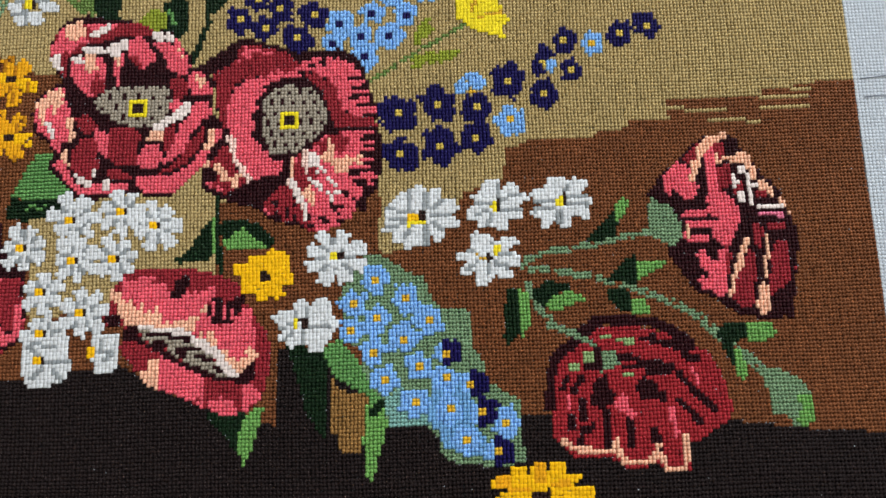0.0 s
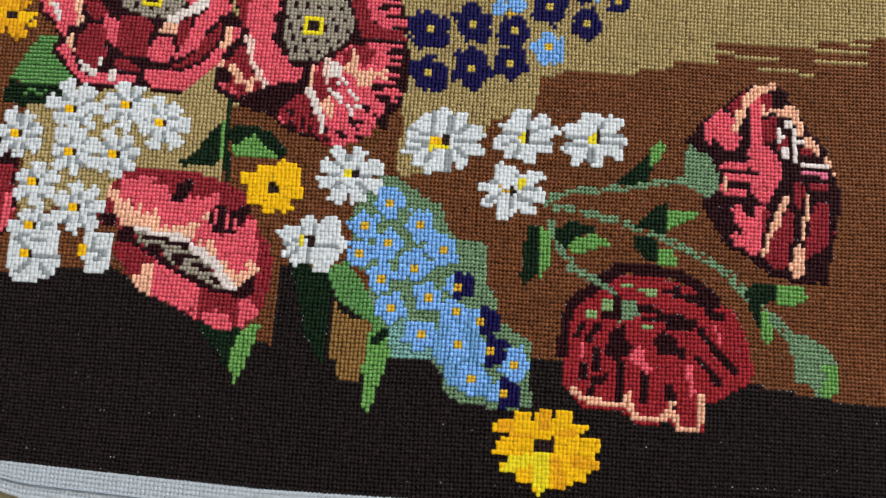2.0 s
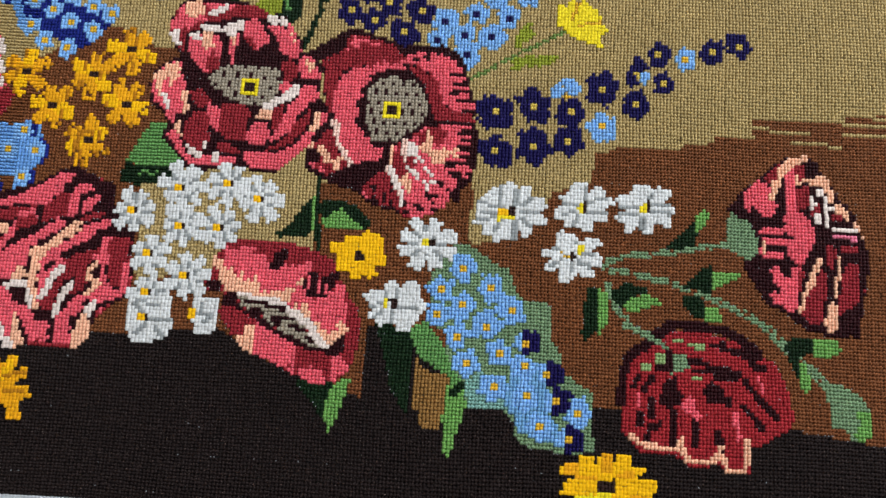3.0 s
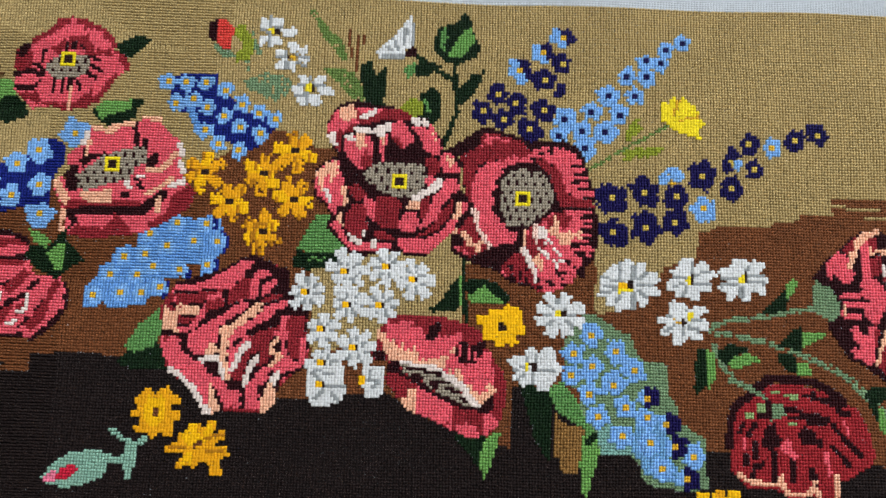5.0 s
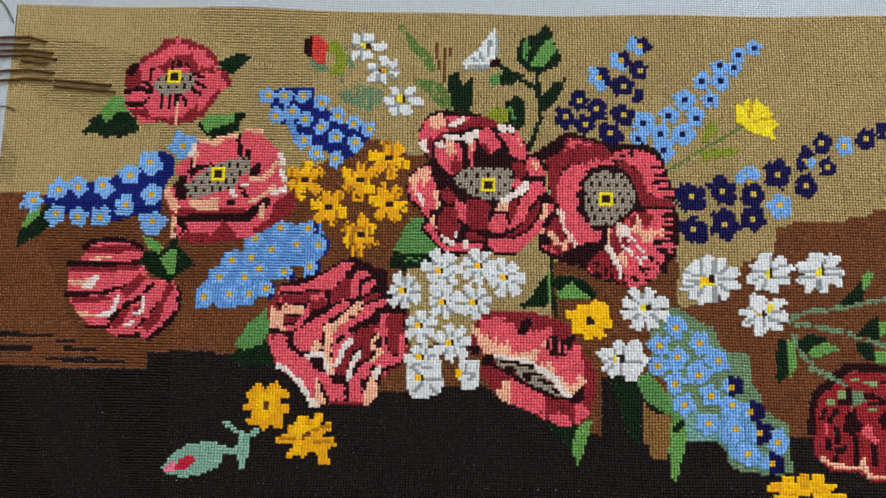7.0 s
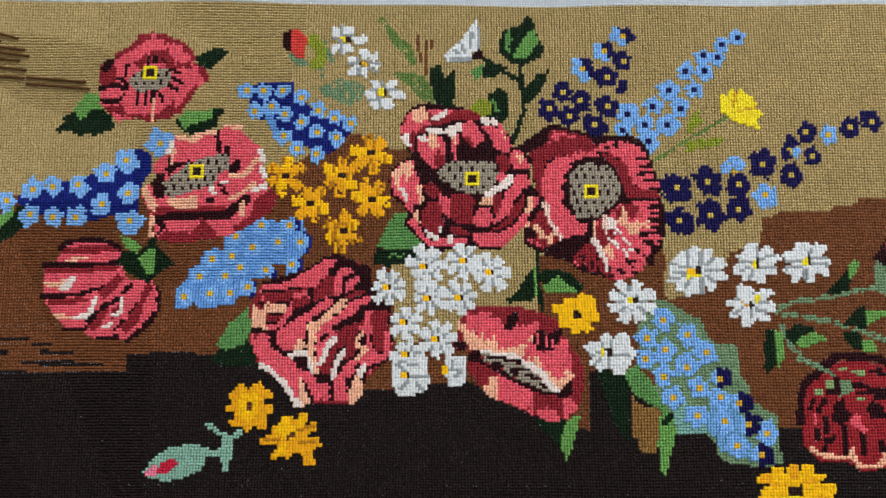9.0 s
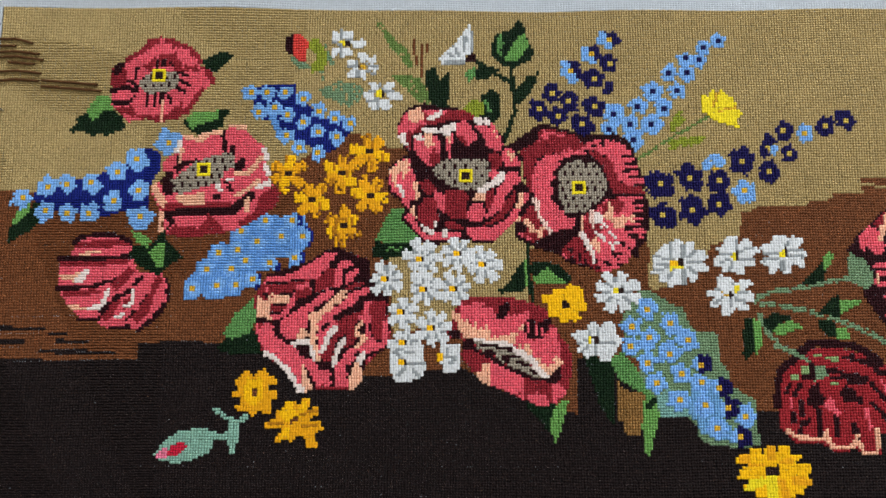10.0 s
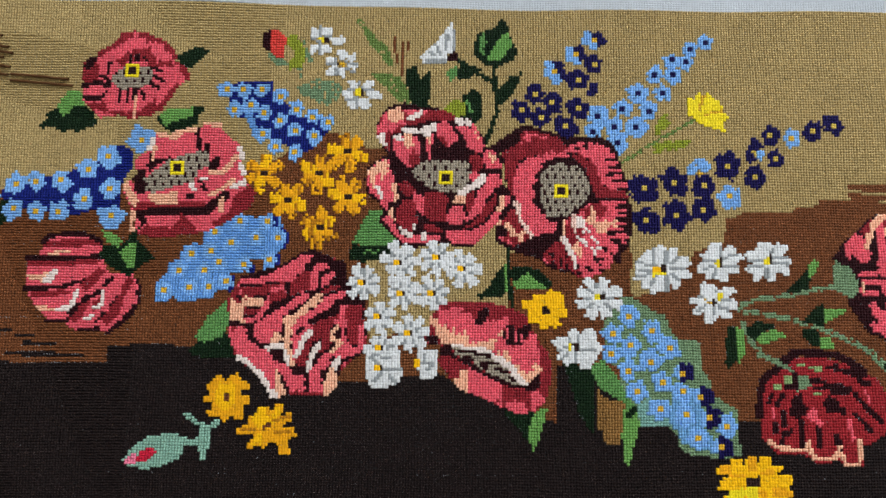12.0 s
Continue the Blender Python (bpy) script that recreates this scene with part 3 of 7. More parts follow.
floret(105.5, 93.2, 2.4)
floret(98.7, 92.3, 2.6)
floret(127.3, 90, 2.6)
floret(118.2, 88.2, 2.4)
floret(109.1, 88.6, 2.4)
floret(94.6, 86.4, 2.6)
floret(103.7, 85.9, 2.6)
floret(111.9, 81.8, 2.4)
floret(90.5, 79.1, 2.6)
floret(99.1, 80, 2.6)
floret(105.5, 80, 2.6)

begin('blue_spike', 'sky blue florets on a sage green ground')
fill('sag', [(252.8, 76.4), (256.9, 77.3), (263.7, 72.7), (268.7, 70.5), (271.9, 62.7), (280.5, 61.4), (281, 51.8), (284.1, 47.7), (284.6, 43.2), (288.7, 40), (292.8, 38.2), (293.7, 22.3), (288.2, 20.9), (276, 22.3), (272.3, 25), (271.4, 29.1), (268.7, 31.8), (258.7, 31.8), (258.2, 37.7), (255, 41.8), (251.9, 47.3), (251.9, 52.7), (246.9, 54.1), (246.4, 65.9), (248.7, 71.8)])
fill('tea', [(258.2, 39.5), (262.3, 42.3), (268.2, 37.3), (270, 37.3), (270.5, 31.8), (258.7, 31.8)])
fill('skt', [(269.1, 37.3), (270.5, 42.7), (277.3, 45), (280.5, 38.2), (281.4, 31.4), (283.7, 28.6), (284.1, 23.2), (280, 24.5), (272.8, 26.4), (271.9, 30.5), (269.6, 31.8)])
floret(256, 70.5, 3.9)
floret(250, 64.1, 3.7)
floret(264.1, 65, 3.9)
floret(256, 59.5, 3.6)
floret(249.1, 57.3, 3.5)
floret(269.6, 59.1, 4.2)
floret(262.8, 54.5, 4.2)
floret(255, 51.4, 3.6)
floret(266.9, 47.3, 3.6)
floret(257.8, 44.1, 3.7)
floret(273.7, 43.6, 3.6)
floret(265.5, 37.7, 3.9)
floret(274.6, 35.5, 3.6)
floret(279.1, 27.7, 3.7)
floret(289.1, 32.3, 3.9)
navy_floret(273.7, 50.5, 3.9)
navy_floret(280.5, 42.3, 3.9)
navy_floret(282.8, 35, 3.9)
navy_floret(286.9, 25, 3.9)

begin('navy_spray', 'navy and sky blue florets along a spray')
floret(262.6, 116.7, 5.5, 'nav')
floret(274.2, 119.4, 5.2, 'nav')
floret(284.8, 117.6, 4.4, 'nav')
floret(294.3, 125.4, 5.0, 'nav')
floret(310.5, 136.7, 3.7, 'nav')
floret(311.9, 128, 3.3, 'nav')
floret(304.1, 120.8, 4.2, 'nav')
floret(326, 139, 3.8, 'nav')
floret(263.4, 104.6, 5.1, 'nav')
floret(273.9, 107.2, 5.4, 'nav')
floret(284.2, 109.2, 4.6, 'nav')
floret(333.8, 141.4, 3.9, 'nav')
floret(318.2, 135.8, 3.3)
floret(294.1, 113.5, 4.3)
open_piece('floret', '', HEAD[0])
fill('sky', [(279.6, 121.7), (279.1, 124.9), (281.4, 126.7), (282.8, 124), (281.9, 121.7)])
fill('sky', [(282.3, 125.8), (282.3, 128.5), (285.5, 128), (286.9, 126.7), (288.2, 124.9), (286.9, 123), (284.1, 123.5)])
fill('hrt', [(282.8, 123.5), (284.6, 123.5), (284.6, 121.7), (282.8, 121.7)])
open_piece('floret', '', HEAD[0])
fill('nav', [(301, 129), (302.3, 133), (303.7, 136.2), (305, 136.2), (306, 134), (308.2, 133), (306.9, 131.7), (303.7, 131.2), (303.7, 128.5), (305, 127.1), (302.3, 126.2), (301.4, 127.6)])
fill('sky', [(305, 130.8), (307.3, 131.7), (308.2, 129.4), (306.4, 127.1), (305, 128.5)])
fill('str', [(303.2, 131.2), (305, 131.2), (305, 129), (303.7, 129)])

begin('navy_spray', 'upright spray of navy florets')
floret(218.7, 145.5, 3.9, 'nav')
floret(226, 143.2, 3.7, 'nav')
floret(223.7, 152.3, 3.7, 'nav')
floret(230.5, 149.1, 3.9, 'nav')
floret(239.6, 158.2, 4.1, 'nav')
floret(245.5, 164.5, 3.4, 'nav')
floret(239.6, 146.8, 4.3, 'nav')
floret(235, 139.5, 4.3, 'nav')
open_piece('floret', '', HEAD[0])
fill('nav', [(243.2, 153.2), (244.1, 156.4), (246.4, 157.7), (247.3, 155), (246, 151.8), (243.7, 151.8)])
mixed_floret(245.5, 174, 4.3)
mixed_floret(238.7, 167.7, 4.1)
mixed_floret(231.4, 160.9, 4.5)

begin('pale_spray', 'upright spray of sky blue florets with navy eyes')
floret(247.3, 143.6, 4.5, 'sky', 'nav')
floret(245, 138.2, 3.0, 'sky', 'nav')
floret(253.7, 134.1, 4.3, 'sky', 'nav')
floret(253.2, 140.5, 3.0, 'sky', 'nav')
floret(261, 140, 4.3, 'sky', 'nav')
floret(256.4, 147.3, 3.4, 'sky', 'nav')
floret(261.9, 152.7, 3.9, 'sky', 'nav')
floret(265.5, 146.4, 3.4, 'sky', 'nav')
floret(271, 153.2, 3.2, 'sky', 'nav')
floret(268.2, 160, 3.2, 'sky', 'nav')
floret(275, 159.5, 3.4, 'sky', 'nav')
floret(274.6, 165.5, 3.0, 'sky', 'nav')
floret(281.9, 170, 3.2, 'sky', 'nav')
floret(280, 165, 3.0, 'sky', 'nav')
floret(287.7, 173.1, 3.2, 'sky', 'nav')

begin('poppy', 'rose red poppy with a grey centre')
fill('ros', [(55.5, 150), (56, 156.4), (56, 163.6), (60, 165.9), (61, 166.8), (66, 170), (69.5, 174.2), (73.6, 174.7), (77.7, 174.2), (81.8, 172.1), (86.4, 170), (89.1, 166.8), (89.6, 163.6), (92.8, 161.8), (94.1, 158.6), (93.2, 155.9), (90, 154.1), (87.3, 149.5), (84.6, 145.5), (80.5, 143.2), (74.6, 142.3), (69.6, 143.6), (63.2, 142.3), (61.4, 144.5), (58.2, 146.8)])
line('win', 1.8, [(61, 167.3), (66, 170), (69.5, 173.8), (73.6, 174.7), (77.7, 173.8), (83.2, 171.7), (87.3, 169.1), (89.1, 165.9)])
fill('win', [(67.3, 164.5), (71.9, 166.8), (75, 169.5), (79.1, 169.1), (81.4, 165.9), (82.8, 162.3), (79.6, 162.3), (75.5, 164.1), (71.4, 163.6), (68.2, 161.8)])
line('win', 1.8, [(83.2, 162.7), (89.6, 163.2), (92.8, 161.4), (94.1, 158.2)])
fill('win', [(55, 158.2), (55.5, 163.6), (60, 165.5), (61.4, 162.7), (60.5, 156.4), (56.4, 155.5)])
fill('mar', [(55, 162.3), (56.9, 165.9), (60, 165.9), (59.1, 162.7), (56.9, 160.5)])
line('mar', 1.8, [(55.5, 155), (61.4, 155.9), (65, 155)])
fill('mar', [(56, 151.4), (61.9, 150.9), (65, 153.2), (63.2, 149.5), (56.9, 149.1)])
fill('win', [(58.2, 147.7), (64.1, 148.6), (67.3, 145.5), (74.1, 145.5), (82.3, 146.4), (86.4, 148.6), (84.6, 145.5), (80.5, 142.7), (73.7, 142.3), (67.3, 144.5), (60, 145.5)])
line('win', 1.8, [(90, 155), (87.3, 150.5), (84.6, 145.9)])
line('win', 1.5, [(82.3, 148.6), (79.6, 145.5)])
line('mar', 1.1, [(72.3, 166.4), (72.3, 163.2)])
line('mar', 1.1, [(75, 166.8), (75, 165)])
line('mar', 1.1, [(77.3, 165.9), (78.7, 164.1)])
line('mar', 1.1, [(65, 163.2), (64.6, 159.1)])
line('mar', 1.1, [(61.4, 158.6), (64.6, 157.7)])
line('mar', 1.1, [(63.7, 155.9), (66, 156.4)])
line('mar', 1.3, [(69.6, 153.2), (69.6, 149.1)])
line('mar', 1.3, [(72.3, 153.2), (72.8, 148.6)])
line('mar', 1.3, [(75, 153.2), (75, 150)])
line('mar', 1.1, [(76.9, 153.2), (78.7, 150)])
line('mar', 1.2, [(81.9, 158.2), (85, 156.8)])
line('mar', 1.2, [(81, 161.4), (84.1, 160.5)])
line('mar', 1.2, [(80.5, 155.5), (83.7, 154.1)])
line('pea', 0.9, [(75.5, 150), (75.5, 142.7)])
piece('flower_centre', 'grey flower centre with a yellow eye')
fill('tau', [(65.5, 158.2), (68.2, 160.9), (71.4, 162.3), (78.7, 162.3), (81.4, 160.5), (81, 155.9), (76.9, 154.1), (71, 153.2), (67.3, 155)])
lattice('tau', 'mar', 3)
eye(73.7, 160.9)

begin('poppy', 'rose and peach poppy with a speckled grey centre')
fill('ros', [(72.3, 115.9), (75, 119.1), (77.8, 117.7), (77.3, 126.8), (81.4, 130), (82.8, 135), (85.5, 136.8), (90, 135.5), (92.8, 136.8), (96.9, 138.2), (98.7, 138.6), (102.8, 140.5), (106.9, 139.5), (111, 135.5), (115, 132.7), (116.4, 124.5), (119.1, 118.6), (116.9, 114.5), (116, 107.3), (113.2, 104.5), (104.6, 100.5), (91, 99.1), (79.1, 99.1), (77.3, 104.5), (75.5, 110.5)])
fill('mar', [(76.9, 115.9), (76.4, 119.5), (78.7, 123.6), (81.4, 123.2), (81.4, 118.6), (81.4, 115.5), (80.5, 114.1), (77.8, 114.5)])
fill('mar', [(81.4, 124.5), (82.3, 129.1), (84.6, 126.4), (89.6, 127.7), (90.5, 126.4), (85.5, 125), (82.3, 121.4)])
line('mar', 1.8, [(99.1, 138.6), (99.6, 135), (100.5, 130.9)])
fill('mar', [(102.3, 132.7), (103.7, 133.2), (103.7, 129.5), (102.3, 129.1)])
fill('mar', [(104.1, 125.5), (105.5, 127.3), (107.8, 128.2), (108.2, 124.5), (105.5, 122.3), (104.1, 123.6)])
fill('win', [(75.5, 111.4), (82.3, 110.9), (92.3, 110.5), (102.3, 110.9), (104.1, 109.5), (103.2, 108.2), (92.3, 108.2), (79.6, 107.3), (76.4, 108.6)])
line('mar', 2.6, [(79.6, 106.8), (84.6, 107.7), (94.1, 107.3), (104.1, 107.7), (106.9, 110.5), (111, 113.6)])
fill('mar', [(78.7, 108.6), (81, 106.8), (81.9, 103.2), (80, 101.8)])
fill('win', [(79.1, 99.5), (81.9, 102.7), (90.5, 101.4), (93.7, 104.5), (94.6, 106.8), (96.4, 105.5), (99.6, 101.4), (101, 99.5), (91, 98.2), (81, 98.6)])
fill('win', [(113.7, 113.6), (119.6, 116.8), (121.9, 115.5), (120, 109.1), (116, 106.8), (112.3, 104.1), (108.2, 101.8), (105.5, 101.4), (106.4, 103.6), (112.3, 107.3), (112.8, 110.5)])
fill('pea', [(81.4, 114.1), (88.2, 114.1), (93.2, 115.5), (93.2, 110.5), (88.2, 110), (83.2, 110.9)])
fill('pea', [(107.8, 111.4), (110, 113.6), (110.5, 110), (109.6, 106.8), (107.8, 107.3)])
line('pea', 1.5, [(104.6, 121.8), (108.7, 121.8), (111.4, 124.5), (114.1, 128.2)])
line('pea', 1.4, [(105, 113.6), (108.7, 115.5), (113.7, 119.5)])
fill('pea', [(72.8, 117.7), (75, 119.1), (76, 115.9), (78.7, 111.8), (77.3, 108.6), (75.5, 111.4), (73.7, 113.6)])
fill('pea', [(76, 107.7), (78.2, 107.7), (77.3, 102.7), (78.7, 99.5), (76.9, 98.6), (75.5, 102.3)])
line('pea', 1.6, [(85, 136.4), (90.5, 135), (92.8, 137.3), (98.2, 138.2)])
line('pea', 1.6, [(102.3, 140.5), (106.9, 140)])
line('pea', 1.3, [(83.2, 126.8), (84.1, 130.9), (83.2, 134.1)])
line('whi', 1.8, [(83.2, 134.1), (82.3, 130.9)])
line('whi', 1.8, [(115, 131.4), (116, 128.2)])
line('whi', 1.6, [(115.5, 125), (117.8, 120.5)])
line('whi', 1.8, [(112.8, 116.4), (116.9, 118.2)])
line('whi', 1.5, [(117.8, 120), (119.6, 119.5)])
piece('flower_centre', 'grey flower centre with a yellow eye')
fill('tau', [(81, 115.5), (80.5, 119.5), (84.6, 122.7), (87.3, 125), (89.6, 126.8), (93.2, 127.7), (96.4, 129.1), (103.2, 130), (104.6, 126.8), (103.7, 124.1), (100, 122.3), (99.1, 118.6), (93.7, 117.3), (88.2, 115.5), (84.1, 114.1)])
lattice('tau', 'mar', 3)
eye(92.8, 123.2)
piece('petal_streak')
fill('whi', [(96.9, 117.7), (98.7, 118.6), (99.6, 115.5), (97.8, 114.5)])
fill('mar', [(99.6, 119.5), (101.9, 118.6), (101, 116.4)])
fill('mar', [(96.4, 114.5), (99.1, 114.1), (98.7, 112.3), (96.4, 111.8)])
fill('mar', [(101.4, 116.8), (102.8, 117.7), (103.7, 115.5), (101.9, 115)])
fill('whi', [(101.4, 119.5), (103.2, 120.9), (104.1, 118.6)])

begin('poppy', 'drooping rose poppy striped with wine and white')
fill('ros', [(45, 90.9), (46, 95.9), (48.7, 98.2), (53.2, 99.1), (62.3, 98.6), (66.4, 95.9), (67.3, 90.9), (70, 85), (78.2, 85), (80.5, 81.8), (81.4, 75.9), (80, 71.4), (76.9, 69.5), (74.1, 66.4), (69.6, 64.1), (61.9, 63.6), (56.9, 65), (55.5, 67.7), (48.7, 68.6), (46, 71.4), (43.2, 75), (41, 79.1), (40.5, 85), (41.4, 90)])
fill('win', [(46, 95.5), (53.7, 96.8), (63.2, 96.8), (65.5, 95), (56, 94.1), (46.9, 93.6)])
line('mar', 1.6, [(45.5, 95.9), (48.7, 98.2), (54.6, 99.1), (62.3, 98.6), (66.4, 95.9)])
line('mar', 1.6, [(40.5, 90), (46.4, 90), (56, 90), (63.7, 90.9), (67.3, 91.4)])
fill('win', [(41.4, 89.1), (54.1, 89.1), (66, 90.5), (67.3, 88.6), (56.4, 87.3), (41.4, 86.8)])
line('pea', 1.3, [(48.2, 91.4), (55, 92.7)])
fill('pea', [(41, 84.1), (46, 84.1), (49.6, 85.5), (51, 84.1), (46.9, 81.4), (41.9, 82.3)])
fill('whi', [(46, 81.8), (48.2, 84.1), (49.6, 85.5), (52.3, 85.9), (51, 82.7), (49.1, 80.9)])
line('mar', 1.5, [(41, 79.1), (47.3, 79.1), (55, 80)])
fill('win', [(42.3, 78.2), (55, 78.6), (57.3, 77.3), (49.1, 75.9), (43.7, 75.9)])
line('mar', 1.5, [(56.9, 80.9), (61.9, 82.3)])
fill('win', [(60, 80), (64.1, 85), (66.9, 86.8), (68.7, 85.5), (66, 81.4), (62.8, 77.7)])
line('mar', 1.5, [(56.4, 69.1), (60, 73.2), (63.7, 76.4), (67.8, 78.2), (69.1, 80.9), (71.4, 83.2)])
fill('win', [(57.3, 69.1), (61.9, 74.1), (64.1, 75), (62.3, 70), (59.6, 67.3), (57.8, 67.3)])
fill('whi', [(51, 72.3), (56.4, 72.7), (58.2, 76.4), (58.7, 79.1), (60, 78.2), (59.1, 74.1), (57.3, 71.4), (54.6, 70.5), (51.4, 70.9)])
line('pea', 1.5, [(45.5, 72.3), (51, 71.4)])
fill('win', [(64.6, 74.1), (67.8, 75.9), (68.7, 77.3), (68.2, 73.2), (65, 70.9)])
line('whi', 1.5, [(68.7, 78.2), (68.7, 73.6), (66, 72.3)])
fill('whi', [(62.3, 68.6), (65, 70.5), (66, 69.1), (63.2, 67.7)])
line('mar', 1.5, [(65.5, 67.3), (70, 70.5), (72.8, 74.1), (74.6, 77.3), (76.4, 81.4)])
fill('win', [(68.2, 68.2), (73.7, 75.9), (75.5, 78.6), (76.4, 76.8), (75, 70.9), (70.5, 66.4)])
fill('win', [(76, 82.7), (78.2, 85), (78.7, 80.9), (75.5, 75.9), (74.1, 75)])
line('mar', 1.5, [(80.5, 82.3), (81.4, 75.5), (79.1, 70.9), (75, 66.8), (70.5, 63.6)])
line('mar', 1.3, [(49.1, 67.7), (56, 67.7)])
line('mar', 1.4, [(61, 64.5), (67.8, 65)])

begin('leaf', 'dark and light green leaf at a drooping poppy')
fill('lgr', [(66, 101), (70.4, 99.5), (74, 96.4), (72.1, 93.2), (68.5, 96.5)])
fill('dgr', [(67.8, 94.9), (72.7, 94.4), (76.5, 98.5), (79.6, 101.7), (78.8, 97.4), (82.8, 93.3), (86.8, 90.2), (83, 89.1), (80.1, 86.9), (77.3, 84.1), (69, 88), (65.7, 92.4)])
fill('lgr', [(73, 92.4), (75.7, 95.6), (78.7, 95.6), (78.7, 86.9), (76.5, 87.3)])

begin('poppy', 'folded rose poppy with peach and white edges')
fill('win', [(114.6, 78), (116.4, 82), (123.4, 83.9), (129.4, 85.9), (135.3, 89.9), (141.3, 92.1), (147.4, 91.8), (154.4, 89.4), (155.5, 81.7), (155.1, 77.7), (161.5, 75.7), (162.1, 67.7), (163.1, 59.9), (160.8, 56.6), (156.7, 53.7), (153.7, 50.2), (151.8, 44.4), (147.9, 42), (136.2, 42), (131.3, 41.5), (128.3, 44.6), (126.3, 48.4), (122.3, 51.4), (117.3, 54.3), (115.1, 60.2), (113.6, 64.1), (113.9, 68.1), (113.1, 74)])
fill('mar', [(141.7, 90.9), (154.4, 89.4), (155.9, 77.7), (161.9, 75.7), (161.9, 71.3), (156, 70.5), (151.5, 76.3), (145.5, 77.8), (143.5, 81.8)])
fill('ros', [(116.1, 80.8), (123.4, 82.9), (131.4, 85.9), (138.3, 90.9), (143.3, 91.9), (141.4, 88.6), (136.4, 85.4), (133.9, 81.4), (123.5, 81.5), (119.5, 78.7), (121.6, 74.7), (118.3, 74.8)])
fill('ros', [(121.4, 70.8), (127.6, 75.9), (132.5, 80.3), (135.9, 80.2), (135.6, 75.4), (130.7, 72.7), (125.7, 70.7), (123.8, 68.4)])
fill('ros', [(132.6, 72.9), (135.6, 75.8), (141.9, 79.2), (144, 75.8), (138.6, 72.8)])
fill('ros', [(144.3, 82.4), (145.4, 86.8), (148.4, 89), (149.2, 87.4), (145.8, 83.8), (145.5, 78.4), (143.9, 77.6)])
fill('ros', [(146.9, 82.4), (149.4, 85.8), (152.6, 86.3), (151.5, 83.5), (147.9, 79.9)])
fill('pea', [(120.4, 75.7), (127.4, 76.1), (124.7, 72.7), (121.7, 72.8)])
fill('pea', [(113.4, 76), (115.7, 75), (121, 70.8), (119.9, 67.2), (114.5, 67.3)])
line('mar', 1.7, [(114.5, 66.9), (124.8, 66.2), (129.7, 69.9), (134.6, 73.9), (136.7, 77.8), (137.1, 81.8), (141.8, 87), (143.8, 89.8)])
line('mar', 1.6, [(123.7, 66), (124.8, 60.9), (128, 57.9), (132, 55.4), (135.2, 55.9)])
line('mar', 1.5, [(132.7, 70.5), (138.6, 72.6), (144, 75.8)])
line('mar', 1.4, [(116.6, 76.4), (119.7, 73), (125.7, 71.5), (131.6, 73.9)])
fill('ros', [(124.7, 65.4), (128.7, 69.5), (133.7, 71.7), (134.4, 65.9), (133.1, 61.6), (129, 58.7), (125.8, 60.9)])
fill('pea', [(132.8, 66.3), (133.7, 62), (134.3, 58.7), (131, 57.3), (127.8, 58.3), (130.9, 61.1)])
fill('ros', [(138.8, 63.9), (140.7, 67.9), (144.6, 71.8), (151.5, 75.7), (154.7, 79.1), (155.5, 75.7), (151.6, 72.5), (144.6, 69.6), (140.7, 64.7)])
fill('pea', [(134.9, 67.9), (138.7, 69.9), (143.6, 73.8), (146.5, 77.8), (148.4, 74.6), (143.6, 71.6), (138.9, 66.7), (137, 61.6), (136.6, 54.2), (135, 54.2), (134.3, 62)])
line('mar', 1.6, [(138.6, 63.6), (143.7, 67.7), (147.6, 70.2), (153.9, 72.7)])
fill('ros', [(138.4, 61.6), (141.8, 63.3), (140.3, 54.2), (138.2, 51.8)])
fill('ros', [(142.6, 48.7), (143.7, 54.1), (144.8, 58), (147.7, 61.3), (149.1, 57), (151.1, 54.1), (150.2, 50.2), (148.3, 44.1), (143.6, 42.2)])
fill('ros', [(154.6, 59.5), (156.6, 67.8), (161.9, 68.1), (162.3, 59.9), (157.6, 54.6), (154.7, 52.9)])
fill('ros', [(148.1, 58), (152.7, 59.2), (154.1, 52.1), (150.8, 49.8)])
line('whi', 1.2, [(142.2, 62), (140.1, 58.1), (139.1, 54.9)])
line('whi', 1.3, [(147.3, 60.9), (144.8, 56.1), (143.9, 51.8)])
line('whi', 1.3, [(148.4, 54.1), (146.7, 49.1)])
line('mar', 1.5, [(138.2, 51.1), (142, 49.3), (142.6, 44.1)])
line('pea', 1.6, [(152.8, 67.2), (151.3, 61.9)])
line('pea', 1.6, [(154.8, 67.8), (153.9, 60.3), (149.7, 57.6)])
line('mar', 1.3, [(157.2, 61.9), (161.5, 65.8)])
line('win', 1.5, [(159.5, 66.8), (158.8, 59.9)])
fill('pea', [(151.2, 53.1), (154.1, 54.5), (153, 46), (150.1, 42.1), (147.5, 43.1), (149.4, 49.3)])
fill('ros', [(114, 65.1), (121.9, 65.6), (123, 61.1), (128.1, 56.2), (134, 52.3), (139, 51.1), (142.4, 46.4), (143.4, 43.1), (136.2, 43.2), (133.7, 50.3), (132.2, 44.2), (129.3, 46.1), (126.2, 50.4), (122.2, 53.3), (118.2, 54.3), (115.7, 59.2)])
fill('whi', [(117.4, 55.9), (122.2, 54.3), (126.2, 51.3), (129.2, 47.5), (131.3, 44.6), (133.9, 42.2), (130.3, 41.7), (126.9, 45.2), (125.9, 48.1), (122.3, 51.6), (117.5, 54.1)])
fill('pea', [(132.9, 51.3), (134.7, 51.3), (136.6, 44.5), (135.4, 42), (133.3, 42.2)])
line('pea', 1.3, [(121.5, 63.7), (124.1, 57.8), (126.1, 54.3)])
